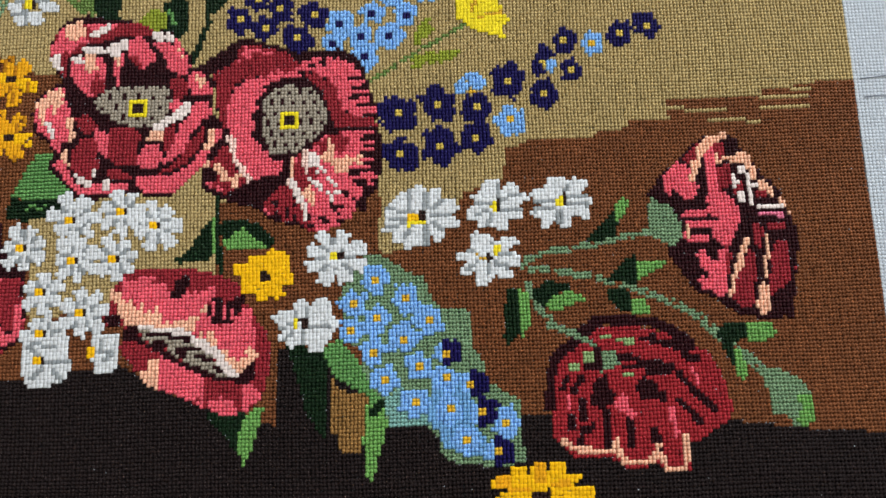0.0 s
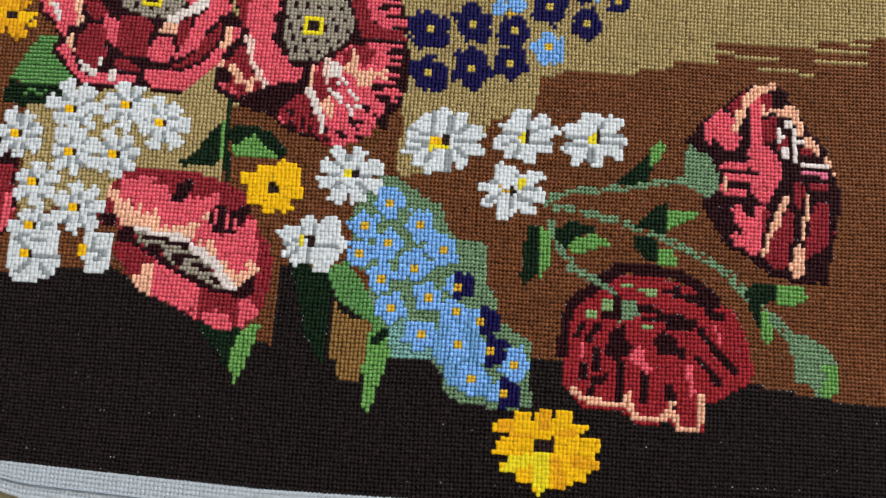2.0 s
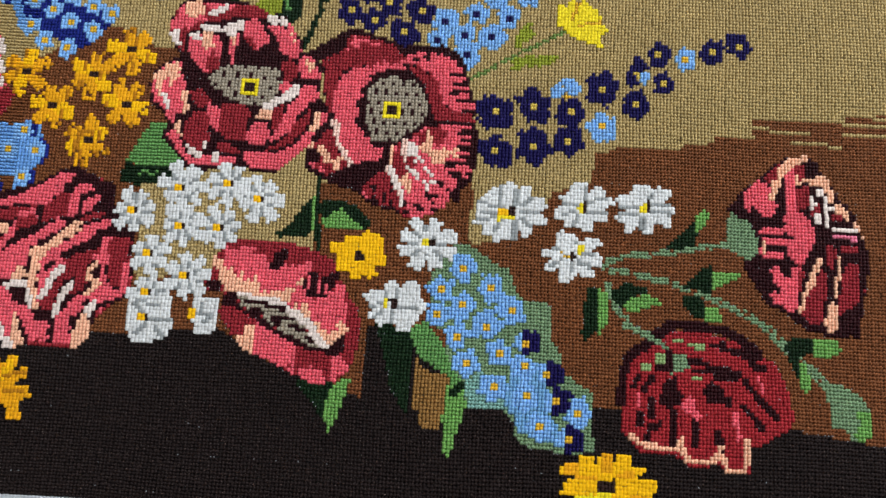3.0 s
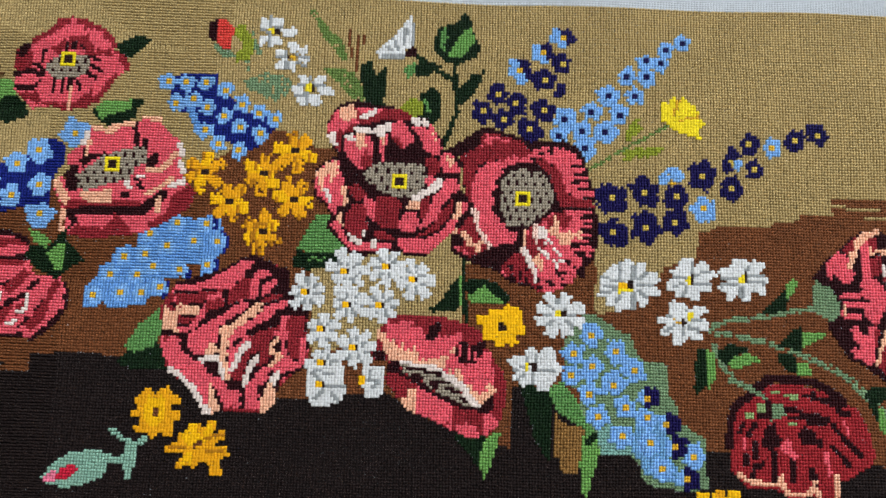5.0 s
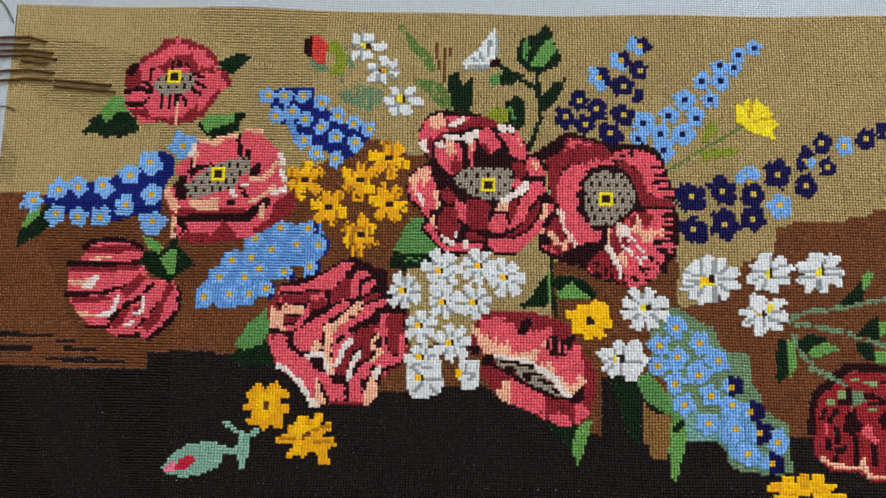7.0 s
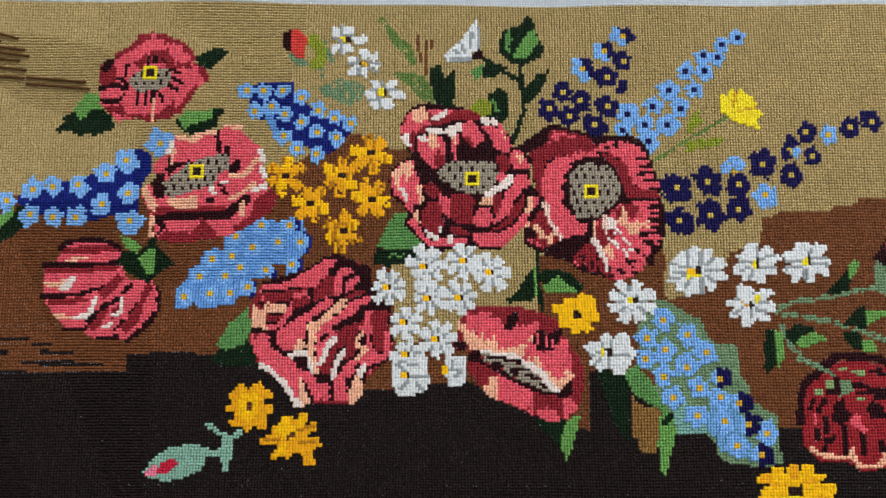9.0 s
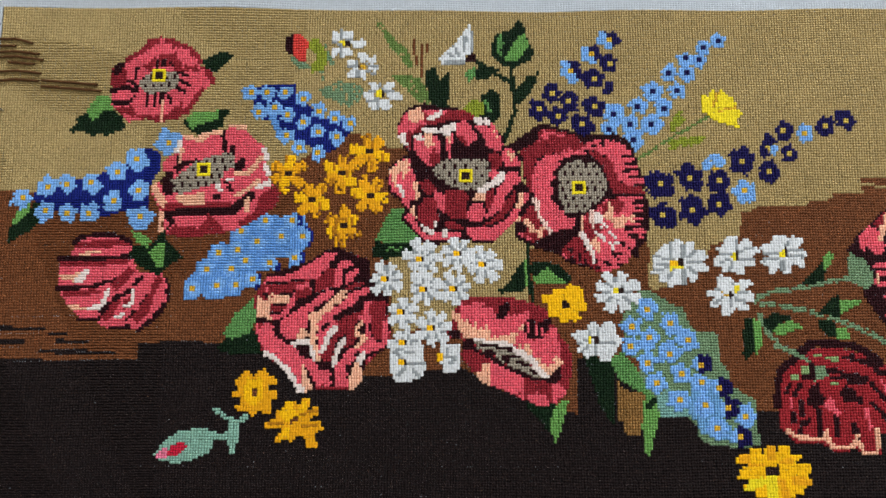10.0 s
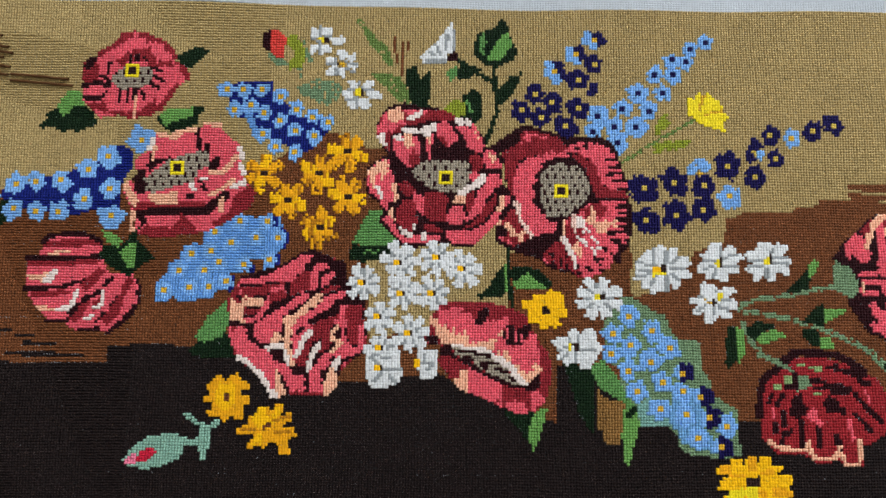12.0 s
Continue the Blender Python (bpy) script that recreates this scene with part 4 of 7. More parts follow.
fill('mar', [(116.9, 83.6), (131.4, 88.2), (138.7, 92.7), (142.3, 94.1), (150, 90.9), (155.5, 82.7), (161.4, 74.5), (162.8, 63.2), (161.4, 56.8), (154.6, 53.6), (152.8, 46.8), (148.7, 43.2), (132.8, 42.3), (129.1, 51.8), (121.4, 55)])
fill('ros', [(117.3, 82.7), (123.7, 83.2), (128.2, 85), (131.4, 87.3), (134.6, 89.1), (139.1, 92.3), (141.9, 91.4), (140.5, 88.6), (138.2, 85.9), (136.4, 83.6), (133.2, 82.3), (128.7, 82.3), (124.1, 80.9), (117.3, 80.9)])
fill('win', [(117.3, 80.5), (125, 80.5), (133.2, 81.8), (132.3, 80.5), (127.8, 78.6), (124.6, 76.8), (118.2, 75.9)])
fill('pea', [(118.2, 75.5), (124.6, 76.4), (126, 74.5), (123.7, 72.7), (118.7, 73.2)])
fill('win', [(118.7, 72.7), (123.2, 71.8), (125, 72.7), (122.3, 70), (119.1, 69.5)])
fill('ros', [(119.1, 69.5), (123.2, 69.5), (126, 73.6), (127.8, 78.2), (133.2, 80.9), (133.7, 78.2), (129.6, 76.4), (126.9, 72.7), (125, 68.6), (121, 67.3), (119.1, 67.7)])
fill('win', [(127.8, 77.3), (132.8, 78.6), (133.2, 76.8), (130, 75), (127.8, 73.2)])
fill('ros', [(122.8, 66.4), (128.7, 70.5), (134.1, 73.6), (137.8, 76.8), (141, 78.2), (142.8, 76.8), (137.8, 73.2), (133.7, 70.5), (132.8, 66.8), (132.3, 65), (131, 61.8), (128.7, 60), (125.5, 60.5), (122.8, 63.2)])
fill('win', [(134.6, 82.3), (136.9, 83.6), (140, 86.8), (141.9, 85.5), (141.9, 79.5), (137.8, 77.7), (135.5, 77.3)])
fill('ros', [(141.9, 80.9), (142.3, 85.5), (144.1, 89.1), (147.3, 89.1), (147.8, 87.3), (145, 85.9), (144.6, 81.4), (144.1, 79.5), (142.8, 78.2)])
fill('ros', [(145.5, 81.4), (146.9, 84.5), (150, 86.4), (151.4, 85.9), (151, 84.1), (148.7, 82.7), (147.3, 80.9), (146, 79.5)])
fill('win', [(146, 78.6), (150.5, 81.4), (153.2, 80.9), (151, 79.1), (147.3, 78.2)])
fill('pea', [(133.2, 69.1), (136.9, 70.5), (140.5, 73.6), (142.8, 76.8), (145, 78.2), (146.9, 75.9), (143.2, 73.2), (140.5, 70.9), (137.8, 67.3), (136, 65), (136, 60.9), (137.3, 52.3), (136, 51.4), (134.1, 56.8), (133.7, 65)])
fill('whi', [(133.7, 57.7), (135, 58.6), (136.4, 52.3), (135, 51.8)])
fill('ros', [(136.4, 65.9), (138.2, 68.6), (141, 70.9), (146.4, 74.1), (146.9, 76.4), (151, 78.2), (154.6, 79.1), (154.6, 76.8), (151, 75.9), (149.1, 73.2), (143.7, 70.5), (140, 66.4), (136.9, 62.7)])
fill('win', [(143.2, 66.4), (146.4, 69.1), (151.9, 70), (154.1, 72.7), (154.1, 70), (151, 66.8), (149.6, 64.5), (150, 60.9), (147.8, 56.8), (145, 57.3), (147.3, 61.8), (144.6, 61.4), (143.7, 59.1), (141.9, 55), (143.2, 50.9), (139.6, 50.9), (138.2, 54.1), (141, 59.1), (142.8, 62.3)])
fill('ros', [(136.4, 61.8), (139.1, 63.6), (141.9, 67.3), (143.7, 65.5), (142.8, 63.2), (140, 59.5), (139.1, 56.4), (137.3, 54.1)])
line('whi', 1.6, [(142.8, 64.1), (140.5, 61.4), (139.6, 58.2), (138.2, 55.5)])
fill('ros', [(151.4, 68.6), (154.1, 70.5), (155.5, 65.9), (155.5, 61.4), (157.3, 58.2), (159.6, 59.1), (160, 63.2), (160.5, 67.7), (161.9, 66.4), (162.3, 61.4), (161, 57.3), (156, 55.5), (153.7, 54.1), (151, 56.4), (152.3, 57.7), (153.7, 61.4), (153.7, 65.9)])
fill('pea', [(149.6, 64.5), (152.3, 67.3), (153.2, 65), (151, 63.6), (150.5, 61.4)])
fill('pea', [(152.8, 63.2), (154.6, 60.5), (152.8, 58.6), (150.5, 56.4), (149.6, 56.8), (152.3, 60.5)])
fill('win', [(154.6, 72.7), (157.8, 74.5), (161.4, 72.7), (161.4, 68.2), (159.6, 66.4), (159.6, 61.4), (157.8, 59.5), (156, 62.7), (156, 67.7)])
fill('ros', [(152.8, 74.5), (154.6, 74.5), (155, 70), (153.2, 70)])
fill('whi', [(145, 60), (147.3, 61.4), (146.9, 58.2), (145.5, 57.3)])
line('whi', 1.6, [(145, 58.2), (143.7, 55.9), (143.2, 52.7), (142.8, 50.9)])
fill('whi', [(147.8, 56.8), (149.1, 57.7), (148.7, 54.5), (146, 50.5), (145.5, 49.5), (146.4, 53.6)])
fill('ros', [(148.7, 56.8), (151, 56.8), (150.5, 54.5), (148.7, 51.8), (146.4, 49.5), (146.9, 46.4), (146.9, 43.2), (143.2, 42.7), (142.8, 49.5), (144.1, 51.8), (146.4, 54.5)])
fill('pea', [(147.8, 44.1), (148.7, 48.2), (150, 51.4), (152.3, 54.1), (153.2, 53.2), (152.3, 50.5), (152.3, 46.8), (150.5, 42.7), (148.2, 41.8)])
fill('whi', [(151.4, 53.6), (153.7, 56.4), (154.1, 54.5), (152.8, 50.5), (151.4, 52.3)])
fill('ros', [(120.5, 59.5), (122.8, 60.5), (125.5, 58.2), (129.1, 55.9), (131, 53.6), (136.4, 51.4), (137.3, 48.2), (140.5, 49.5), (141.9, 47.7), (141.9, 43.6), (136, 43.2), (134.6, 47.3), (132.3, 50.5), (131.9, 45.5), (129.6, 43.2), (126.4, 48.6), (123.2, 51.4), (121.4, 54.1)])
fill('pea', [(131, 51.4), (132.3, 51.4), (132.8, 45.5), (134.6, 42.3), (132.3, 40.9), (131.4, 41.8), (131.4, 45.5)])
fill('whi', [(121.4, 54.1), (123.2, 52.3), (126, 50.5), (128.2, 47.3), (129.6, 44.1), (131.9, 43.2), (132.3, 40.9), (129.6, 40.9), (127.3, 45.5), (124.6, 49.1), (121.9, 51.4)])
fill('pea', [(129.1, 60.9), (131, 65.5), (132.8, 61.8), (131.9, 60), (130.5, 59.5)])
fill('whi', [(126.4, 58.6), (130.5, 60), (134.1, 60.5), (133.7, 58.2), (128.2, 57.3)])
line('mar', 1.4, [(137.3, 51.4), (141, 50.9), (141.9, 48.2), (142.3, 44.5)])

begin('poppy', 'rose poppy seen from the side with a cream fringe')
fill('win', [(185.1, 69), (188.2, 72.7), (191.2, 74.6), (197.9, 74.9), (207, 74.4), (213.1, 72.9), (216.9, 71.8), (220, 68.6), (221.1, 65.6), (223, 62.5), (224.6, 59.5), (226.8, 57.9), (228.2, 52.7), (227.8, 46.9), (226.8, 42.6), (224.8, 38.9), (221.2, 36.6), (216.1, 36.5), (212.4, 37.7), (208, 39.3), (203.5, 41.6), (199.1, 43.2), (195.3, 46.5), (192.3, 48.4), (190.6, 52.1), (188.7, 55.1), (188.5, 59.6), (184.3, 60.5), (182.8, 63), (185.3, 65.2)])
fill('ros', [(187.4, 68.2), (189.8, 71.9), (199.6, 71.8), (201.5, 68.5), (201.7, 62.1), (196.9, 62.3), (192.3, 64.7), (190.1, 64.8)])
fill('ros', [(198.8, 64.5), (202, 65.4), (206.4, 69.8), (212.7, 71.4), (212.8, 68.1), (208.4, 63.7), (206.7, 59), (200, 60), (196.9, 62.3)])
fill('ros', [(206.7, 59), (208.8, 63.7), (211.8, 64.4), (215.6, 60.5), (219.3, 60.4), (220.8, 64.4), (223.3, 62.5), (223.7, 55.8), (221, 51.2), (218, 49.8), (215, 52.8), (212, 55.9), (208.3, 56.7)])
fill('mar', [(201.2, 66.4), (201.3, 70.7), (203.3, 72.8), (206.6, 73.1), (205.8, 70.6), (203.4, 68.1)])
fill('mar', [(210.4, 64.1), (212.5, 66.1), (216.2, 66), (218.7, 64.4), (219.3, 62.5), (216.4, 60.2), (211.9, 60.3)])
line('ros', 1, [(214, 64.3), (216.3, 62)])
line('win', 1, [(192, 71.8), (192.6, 68.7)])
line('win', 1, [(195.3, 71.7), (195.1, 69.4)])
line('win', 1, [(205.7, 69.5), (204, 66.1)])
line('win', 1, [(208.6, 70.5), (207.2, 66.8)])
line('win', 1, [(210.9, 69.7), (210, 65.9)])
line('win', 1, [(201.5, 60.2), (201.8, 62.4)])
line('win', 1, [(220.1, 59.6), (219.4, 55.9)])
line('win', 1, [(217.1, 59), (216.5, 55.3)])
line('win', 1, [(214.1, 59.8), (213.1, 57.6)])
line('win', 1, [(222.3, 60.3), (222.1, 55.9)])
line('pea', 1, [(192.7, 65.7), (192.8, 63.5)])
line('pea', 1, [(195.6, 64.9), (195.7, 62.3)])
line('pea', 1, [(198.8, 64), (199, 61.6)])
line('pea', 1, [(189.9, 68.1), (190.5, 65)])
line('pea', 1, [(212.2, 58.4), (212.6, 56.2)])
line('pea', 1, [(215.3, 56.1), (215.6, 53.1)])
fill('mar', [(183.2, 62), (185.7, 63.3), (188.1, 63.2), (188.5, 60.5), (185.8, 60.1)])
fill('mar', [(188.6, 56.9), (190.7, 61.6), (192.5, 60.8), (193.1, 56.5), (190.5, 55.8)])
fill('pea', [(185.1, 69), (188, 68.1), (190.1, 64.8), (192.3, 64.2), (197.6, 62.3), (203, 59.7), (206.2, 59.9), (206.9, 59), (201.5, 58.9), (190.3, 60.1), (188.5, 59.6), (188.6, 63.6)])
line('pea', 1.6, [(206.8, 59.3), (208.4, 62.2), (210.6, 64.4)])
fill('pea', [(208.3, 56.6), (211.2, 58), (212.9, 55.4), (216.5, 50.9), (219.5, 50.1), (222.4, 52.9), (224.2, 53.9), (224.4, 51.4), (221.9, 48.4), (218.8, 47.6), (215.8, 49.9), (212.8, 53.8)])
fill('whi', [(192.5, 60.4), (206, 59), (207.7, 56.6), (212, 55.1), (216, 50.9), (217.8, 48.7), (219.3, 46.9), (217.8, 45.2), (215.7, 47.8), (211.3, 53.4), (206.1, 55.5), (201.5, 57.8), (192.6, 58.3)])
fill('ros', [(198.8, 51), (203.3, 49.4), (210.7, 46.7), (211.7, 43.8), (211.1, 39.2), (207.2, 40), (202, 42.3), (198.3, 44.6)])
fill('ros', [(212.4, 38.4), (214.5, 40.9), (218.2, 39.4), (220.6, 36), (215.4, 36.2)])
fill('ros', [(222.6, 44.1), (224.8, 42.9), (226.3, 42), (224.5, 38.8), (221.2, 37.9), (221.9, 41.3)])
fill('pea', [(193.8, 47.2), (196.6, 50.1), (199.4, 51.6), (199.1, 47.8), (198.5, 43.2), (195.8, 44.7)])
fill('win', [(185.5, 69.5), (188.2, 73.6), (191.9, 74.5), (200, 75.5), (208.2, 74.5), (214.6, 72.7), (219.1, 70.5), (221, 66.4), (219.6, 64.1), (215.5, 65.9), (212.3, 69.5), (206.4, 68.2), (193.7, 68.2)])
fill('ros', [(188.2, 71.4), (192.3, 73.6), (196.4, 72.3), (201, 68.6), (201.9, 66.4), (206.4, 69.1), (209.6, 68.6), (212.8, 70.5), (213.7, 68.2), (211, 65), (207.3, 61.8), (203.2, 60), (197.3, 61.4), (191.4, 65), (188.7, 66.8)])
fill('mar', [(201.4, 67.7), (201.9, 71.8), (205.5, 73.2), (206.4, 71.8), (205, 68.6), (202.3, 66.4)])
fill('pea', [(185.5, 67.7), (187.3, 68.6), (189.1, 66.4), (191, 64.5), (192.8, 64.1), (193.2, 65.9), (194.6, 63.2), (198.2, 62.7), (198.2, 65), (199.6, 60.9), (206, 60.5), (201.9, 59.5), (195, 60.5), (191.9, 60.9), (189.6, 61.4), (188.7, 60.5), (187.3, 65)])
fill('mar', [(211, 63.6), (212.3, 66.8), (215.5, 64.5), (220, 64.1), (218.7, 61.8), (216, 59.5), (212.3, 60.9)])
fill('pea', [(185, 67.9), (187.8, 68.8), (189.1, 65.6), (191, 63.3), (194.6, 62), (197.3, 65.1), (198.7, 63.8), (199.6, 61), (204.1, 60.1), (206.4, 61), (207.8, 62.9), (210.5, 64.2), (209.1, 62), (207.8, 59.7), (207.3, 57.4), (204.6, 57.9), (198.7, 58.8), (194.1, 60.6), (189.6, 61), (188.7, 60.1), (187.3, 63.8)])
fill('ros', [(208.2, 61), (210, 63.8), (212.3, 60.6), (215, 58.3), (218.2, 60.6), (221, 62.9), (221.9, 65.1), (223.2, 62.9), (223.7, 57.4), (224.1, 52.9), (221.9, 52), (219.1, 49.7), (217.3, 52), (215, 53.8), (212.8, 56.5), (209.1, 57), (207.3, 57.4)])
fill('mar', [(211, 64.7), (213.2, 67), (216.9, 65.6), (220.5, 67.9), (221.4, 65.6), (219.1, 62.9), (217.3, 60.1), (214.6, 60.6), (212.3, 61.5)])
fill('pea', [(211.4, 55.1), (213.2, 56), (215, 53.8), (217.3, 51.5), (219.1, 49.7), (222.3, 52.4), (224.1, 53.3), (224.6, 51.5), (222.3, 48.3), (219.6, 46.5), (218.2, 48.3), (216, 51), (213.7, 53.3)])
fill('whi', [(192.8, 60.6), (198.7, 59.2), (204.1, 58.8), (207.3, 57), (211.4, 55.1), (214.1, 53.3), (216, 51), (218.2, 48.3), (219.6, 46.5), (217.3, 46), (215, 48.8), (212.3, 52), (208.7, 54.2), (206, 55.1), (201.9, 57.4), (194.6, 58.8)])
fill('mar', [(188.7, 57.4), (191.4, 60.1), (192.8, 60.6), (192.8, 57.9), (195, 55.1), (201, 53.3), (203.7, 50.6), (207.8, 49.2), (212.3, 47.4), (215.5, 45.6), (219.6, 46), (222.3, 48.3), (224.6, 51.5), (224.6, 46.5), (222.3, 44.2), (216.4, 44.7), (211.4, 46), (207.3, 47.9), (203.2, 49.7), (200, 51.5), (196.9, 53.8), (192.3, 55.6), (189.6, 56)])
fill('win', [(188.2, 54.7), (192.3, 55.1), (196.9, 52.9), (199.6, 52.4), (197.8, 51), (196, 48.8), (195.5, 47), (192.3, 48.8), (190, 51)])
fill('pea', [(194.6, 47.4), (196, 48.8), (198.2, 52), (199.1, 47.4), (198.2, 44.2), (196.9, 44.2)])
fill('ros', [(198.7, 52), (201.9, 51), (203.2, 49.7), (207.3, 47.9), (211, 46), (211.4, 42.4), (210, 39.2), (208.2, 41), (205, 42.9), (202.8, 41.5), (199.1, 43.3), (199.1, 47.4)])
fill('win', [(211.4, 45.1), (216.4, 44.2), (220.5, 44.2), (221, 41), (219.6, 38.3), (216.9, 39.7), (214.1, 40.6), (211.4, 40.6)])
fill('ros', [(212.8, 39.2), (215.5, 41), (218.2, 39.2), (220.5, 37.9), (219.6, 36.5), (216.4, 36.5), (213.2, 37.4)])
fill('ros', [(221.4, 43.8), (222.3, 44.7), (224.1, 42.4), (226.4, 42), (226, 39.7), (222.8, 38.8), (221.4, 37), (221, 40.1)])
fill('win', [(223.7, 58.8), (225.5, 58.8), (226.9, 52), (226.4, 45.1), (225, 42.4), (224.1, 46.5), (224.6, 52)])
piece('flower_centre', 'speckled grey flower centre')
fill('tau', [(192.8, 58.8), (198.7, 58.3), (205, 56.5), (208.7, 54.2), (212.3, 52), (214.6, 48.8), (217.3, 46), (215.5, 45.6), (212.3, 47.4), (207.8, 49.2), (203.7, 51), (201, 53.8), (194.6, 56)])
line('mar', 1.2, [(195.5, 57.4), (200.5, 57.4)])
line('mar', 1.2, [(201.4, 57), (206, 56)])
line('mar', 1.5, [(198.2, 55.1), (200, 54.7)])
line('mar', 1.2, [(204.1, 53.8), (209.1, 53.3)])
line('mar', 1.2, [(203.7, 52.4), (205, 52)])
line('mar', 1.2, [(209.1, 51.5), (212.8, 50.1)])
line('mar', 1.2, [(213.2, 48.8), (215, 47.4)])
piece('petal_streak')
line('ros', 1, [(212.1, 65.1), (212.1, 62.1)])
line('ros', 1, [(215.1, 65.3), (215.5, 61.1)])
line('ros', 1, [(217.5, 63.9), (217.1, 61.5)])

begin('poppy', 'deep crimson poppy with a pale pink rim')
fill('crm', [(302.3, 47), (304.1, 49.7), (308.2, 52), (312.3, 54.7), (316.4, 56.5), (320.5, 56.5), (326, 55.6), (331.4, 54.2), (336.4, 52.9), (339.6, 50.1), (343.7, 48.3), (345.5, 44.2), (346.9, 39.2), (347.8, 33.8), (346.9, 31), (343.2, 29.2), (339.1, 26.5), (336.4, 26.5), (335.5, 19.3), (329.6, 18.8), (327.8, 20.6), (326.4, 22), (324.6, 20.2), (319.1, 20.2), (317.3, 22.4), (306, 23.3), (303.2, 26), (301, 28.8), (301.4, 36)])
line('mar', 2.4, [(300.5, 36.5), (301, 44.2), (302.8, 48.8), (306.9, 51.5), (311, 55.1), (315, 57.9), (323.2, 57.4), (328.7, 57), (333.7, 54.7), (337.8, 51.5), (339.1, 49.7)])
line('mar', 1.5, [(326, 52.4), (329.6, 52.9)])
line('mar', 1.5, [(328.7, 51.5), (336.9, 50.6)])
line('mar', 1.5, [(319.1, 48.3), (324.6, 47.4)])
line('mar', 1.5, [(320.5, 45.6), (326, 45.6)])
line('mar', 2.2, [(324.6, 46.5), (332.8, 45.1)])
line('mar', 1.5, [(326.9, 43.8), (332.3, 44.2)])
line('mar', 2.2, [(334.6, 50.6), (336.9, 49.2)])
line('mar', 1.6, [(336.4, 47.4), (340.5, 47)])
fill('mar', [(311.4, 39.2), (312.8, 42.4), (316, 43.8), (316.4, 40.6), (317.8, 38.8), (316.9, 36), (313.7, 35.1), (311.4, 36.5)])
fill('mar', [(323.2, 41), (325.5, 42.9), (328.2, 41.5), (329.6, 39.2), (331.4, 37.9), (331, 36), (326.4, 37.4), (323.7, 37.4)])
line('mar', 1.4, [(335, 42.9), (338.2, 38.8)])
line('mar', 1.4, [(334.1, 36.5), (339.6, 30.6)])
line('mar', 1.8, [(338.7, 38.3), (341.4, 36), (342.8, 33.8)])
line('mar', 1.3, [(305.5, 43.3), (304.1, 40.6)])
line('mar', 1.3, [(309.6, 43.8), (306.9, 40.1)])
line('mar', 1.3, [(309.1, 37), (309.1, 32.4)])
line('mar', 1.3, [(306, 33.8), (306, 31)])
line('mar', 1.5, [(309.1, 30.6), (307.8, 26.5)])
line('mar', 1.6, [(315, 33.8), (315, 26)])
line('mar', 2, [(321.4, 31.5), (321.4, 25.6)])
line('mar', 2.2, [(327.3, 29.2), (327.8, 24.7)])
line('mar', 1.3, [(311.4, 31), (310.5, 29.2)])
fill('ros', [(317.3, 37.4), (319.6, 37.9), (321.4, 35.6), (322.8, 33.8), (322.3, 30.6), (320.5, 32.9), (318.7, 34.7), (317.8, 32.4)])
fill('ros', [(330.5, 35.1), (332.3, 35.6), (333.2, 32.4), (333.7, 29.2), (332.3, 27.9), (331.4, 30.6)])
line('ros', 1.4, [(305.5, 38.3), (305.5, 35.6)])
fill('ros', [(338.2, 43.8), (340, 42.4), (340.5, 38.8), (339.1, 40.1)])
piece('pink_rim', 'pale pink stitched rim')
line('pea', 1.5, [(303.7, 27.4), (304.6, 26.5), (306.4, 25.6), (307.3, 25.1), (311.9, 24.7), (316.4, 24.7), (317.3, 27)])
line('pea', 1.5, [(317.8, 24.2), (318.7, 22.4), (319.6, 21.5), (325, 21.5), (327.3, 23.3), (327.8, 25.1)])
line('pea', 1.5, [(328.2, 22.9), (329.6, 21.5), (329.6, 19.7), (334.6, 19.7), (335, 22.9), (335, 27.4)])
piece('calyx', 'sage green calyx')
line('sag', 1.5, [(301.9, 57), (305.5, 55.6), (309.6, 53.8), (313.7, 51)])
fill('sag', [(314.1, 50.1), (319.1, 49.7), (319.6, 46), (316, 45.1), (314.1, 43.8)])
fill('psg', [(309.6, 49.7), (313.2, 50.1), (313.7, 47.4), (310, 47)])
fill('psg', [(306, 46.5), (308.2, 47.9), (309.1, 45.6), (306.4, 44.7)])
line('psg', 1.6, [(320, 52.4), (323.2, 52)])
line('psg', 1.4, [(315.5, 53.3), (317.3, 53.8)])
line('psg', 1.4, [(320.5, 43.8), (321.9, 43.3)])
line('mar', 1.8, [(313.7, 49.7), (313.7, 46), (311.4, 45.6)])

begin('poppy', 'closed rose poppy in profile with peach streaks')
fill('mar', [(330.3, 91.4), (333.7, 95.2), (337, 98.3), (340.5, 102.2), (343.9, 105.3), (348, 108), (351.2, 108.4), (353.4, 106.7), (355.7, 106.6), (357.3, 103.8), (359.9, 101.6), (360.9, 96.7), (364.4, 93.4), (367.1, 89.4), (368.5, 84.6), (370.1, 79.9), (369, 70.7), (367.5, 66.2), (366.8, 59.1), (363.4, 57.3), (357.5, 57.5), (352.3, 58.5), (348.1, 61.2), (344, 65.1), (341.2, 67.5), (337.6, 73.2), (335.9, 76.4), (339.9, 80.1), (338.2, 84.8), (336.2, 88.8), (333.2, 89.4)])
fill('win', [(340.8, 101.1), (344.7, 105.3), (349, 107.1), (346, 102.9), (344.9, 97.7), (341.6, 97.8)])
fill('ros', [(334.9, 94.9), (339.6, 101), (343.3, 99.2), (344.6, 94.9), (343.2, 90.6), (339.4, 90.3), (338.1, 92.7), (335.6, 90.9)])
fill('ros', [(348, 106), (351.9, 106.2), (350.6, 99.5), (352.2, 93), (354, 88.2), (355.1, 83.5), (352.9, 78.6), (349.6, 76.4), (347.7, 80.6), (346.8, 86.9), (346.6, 93.2)])
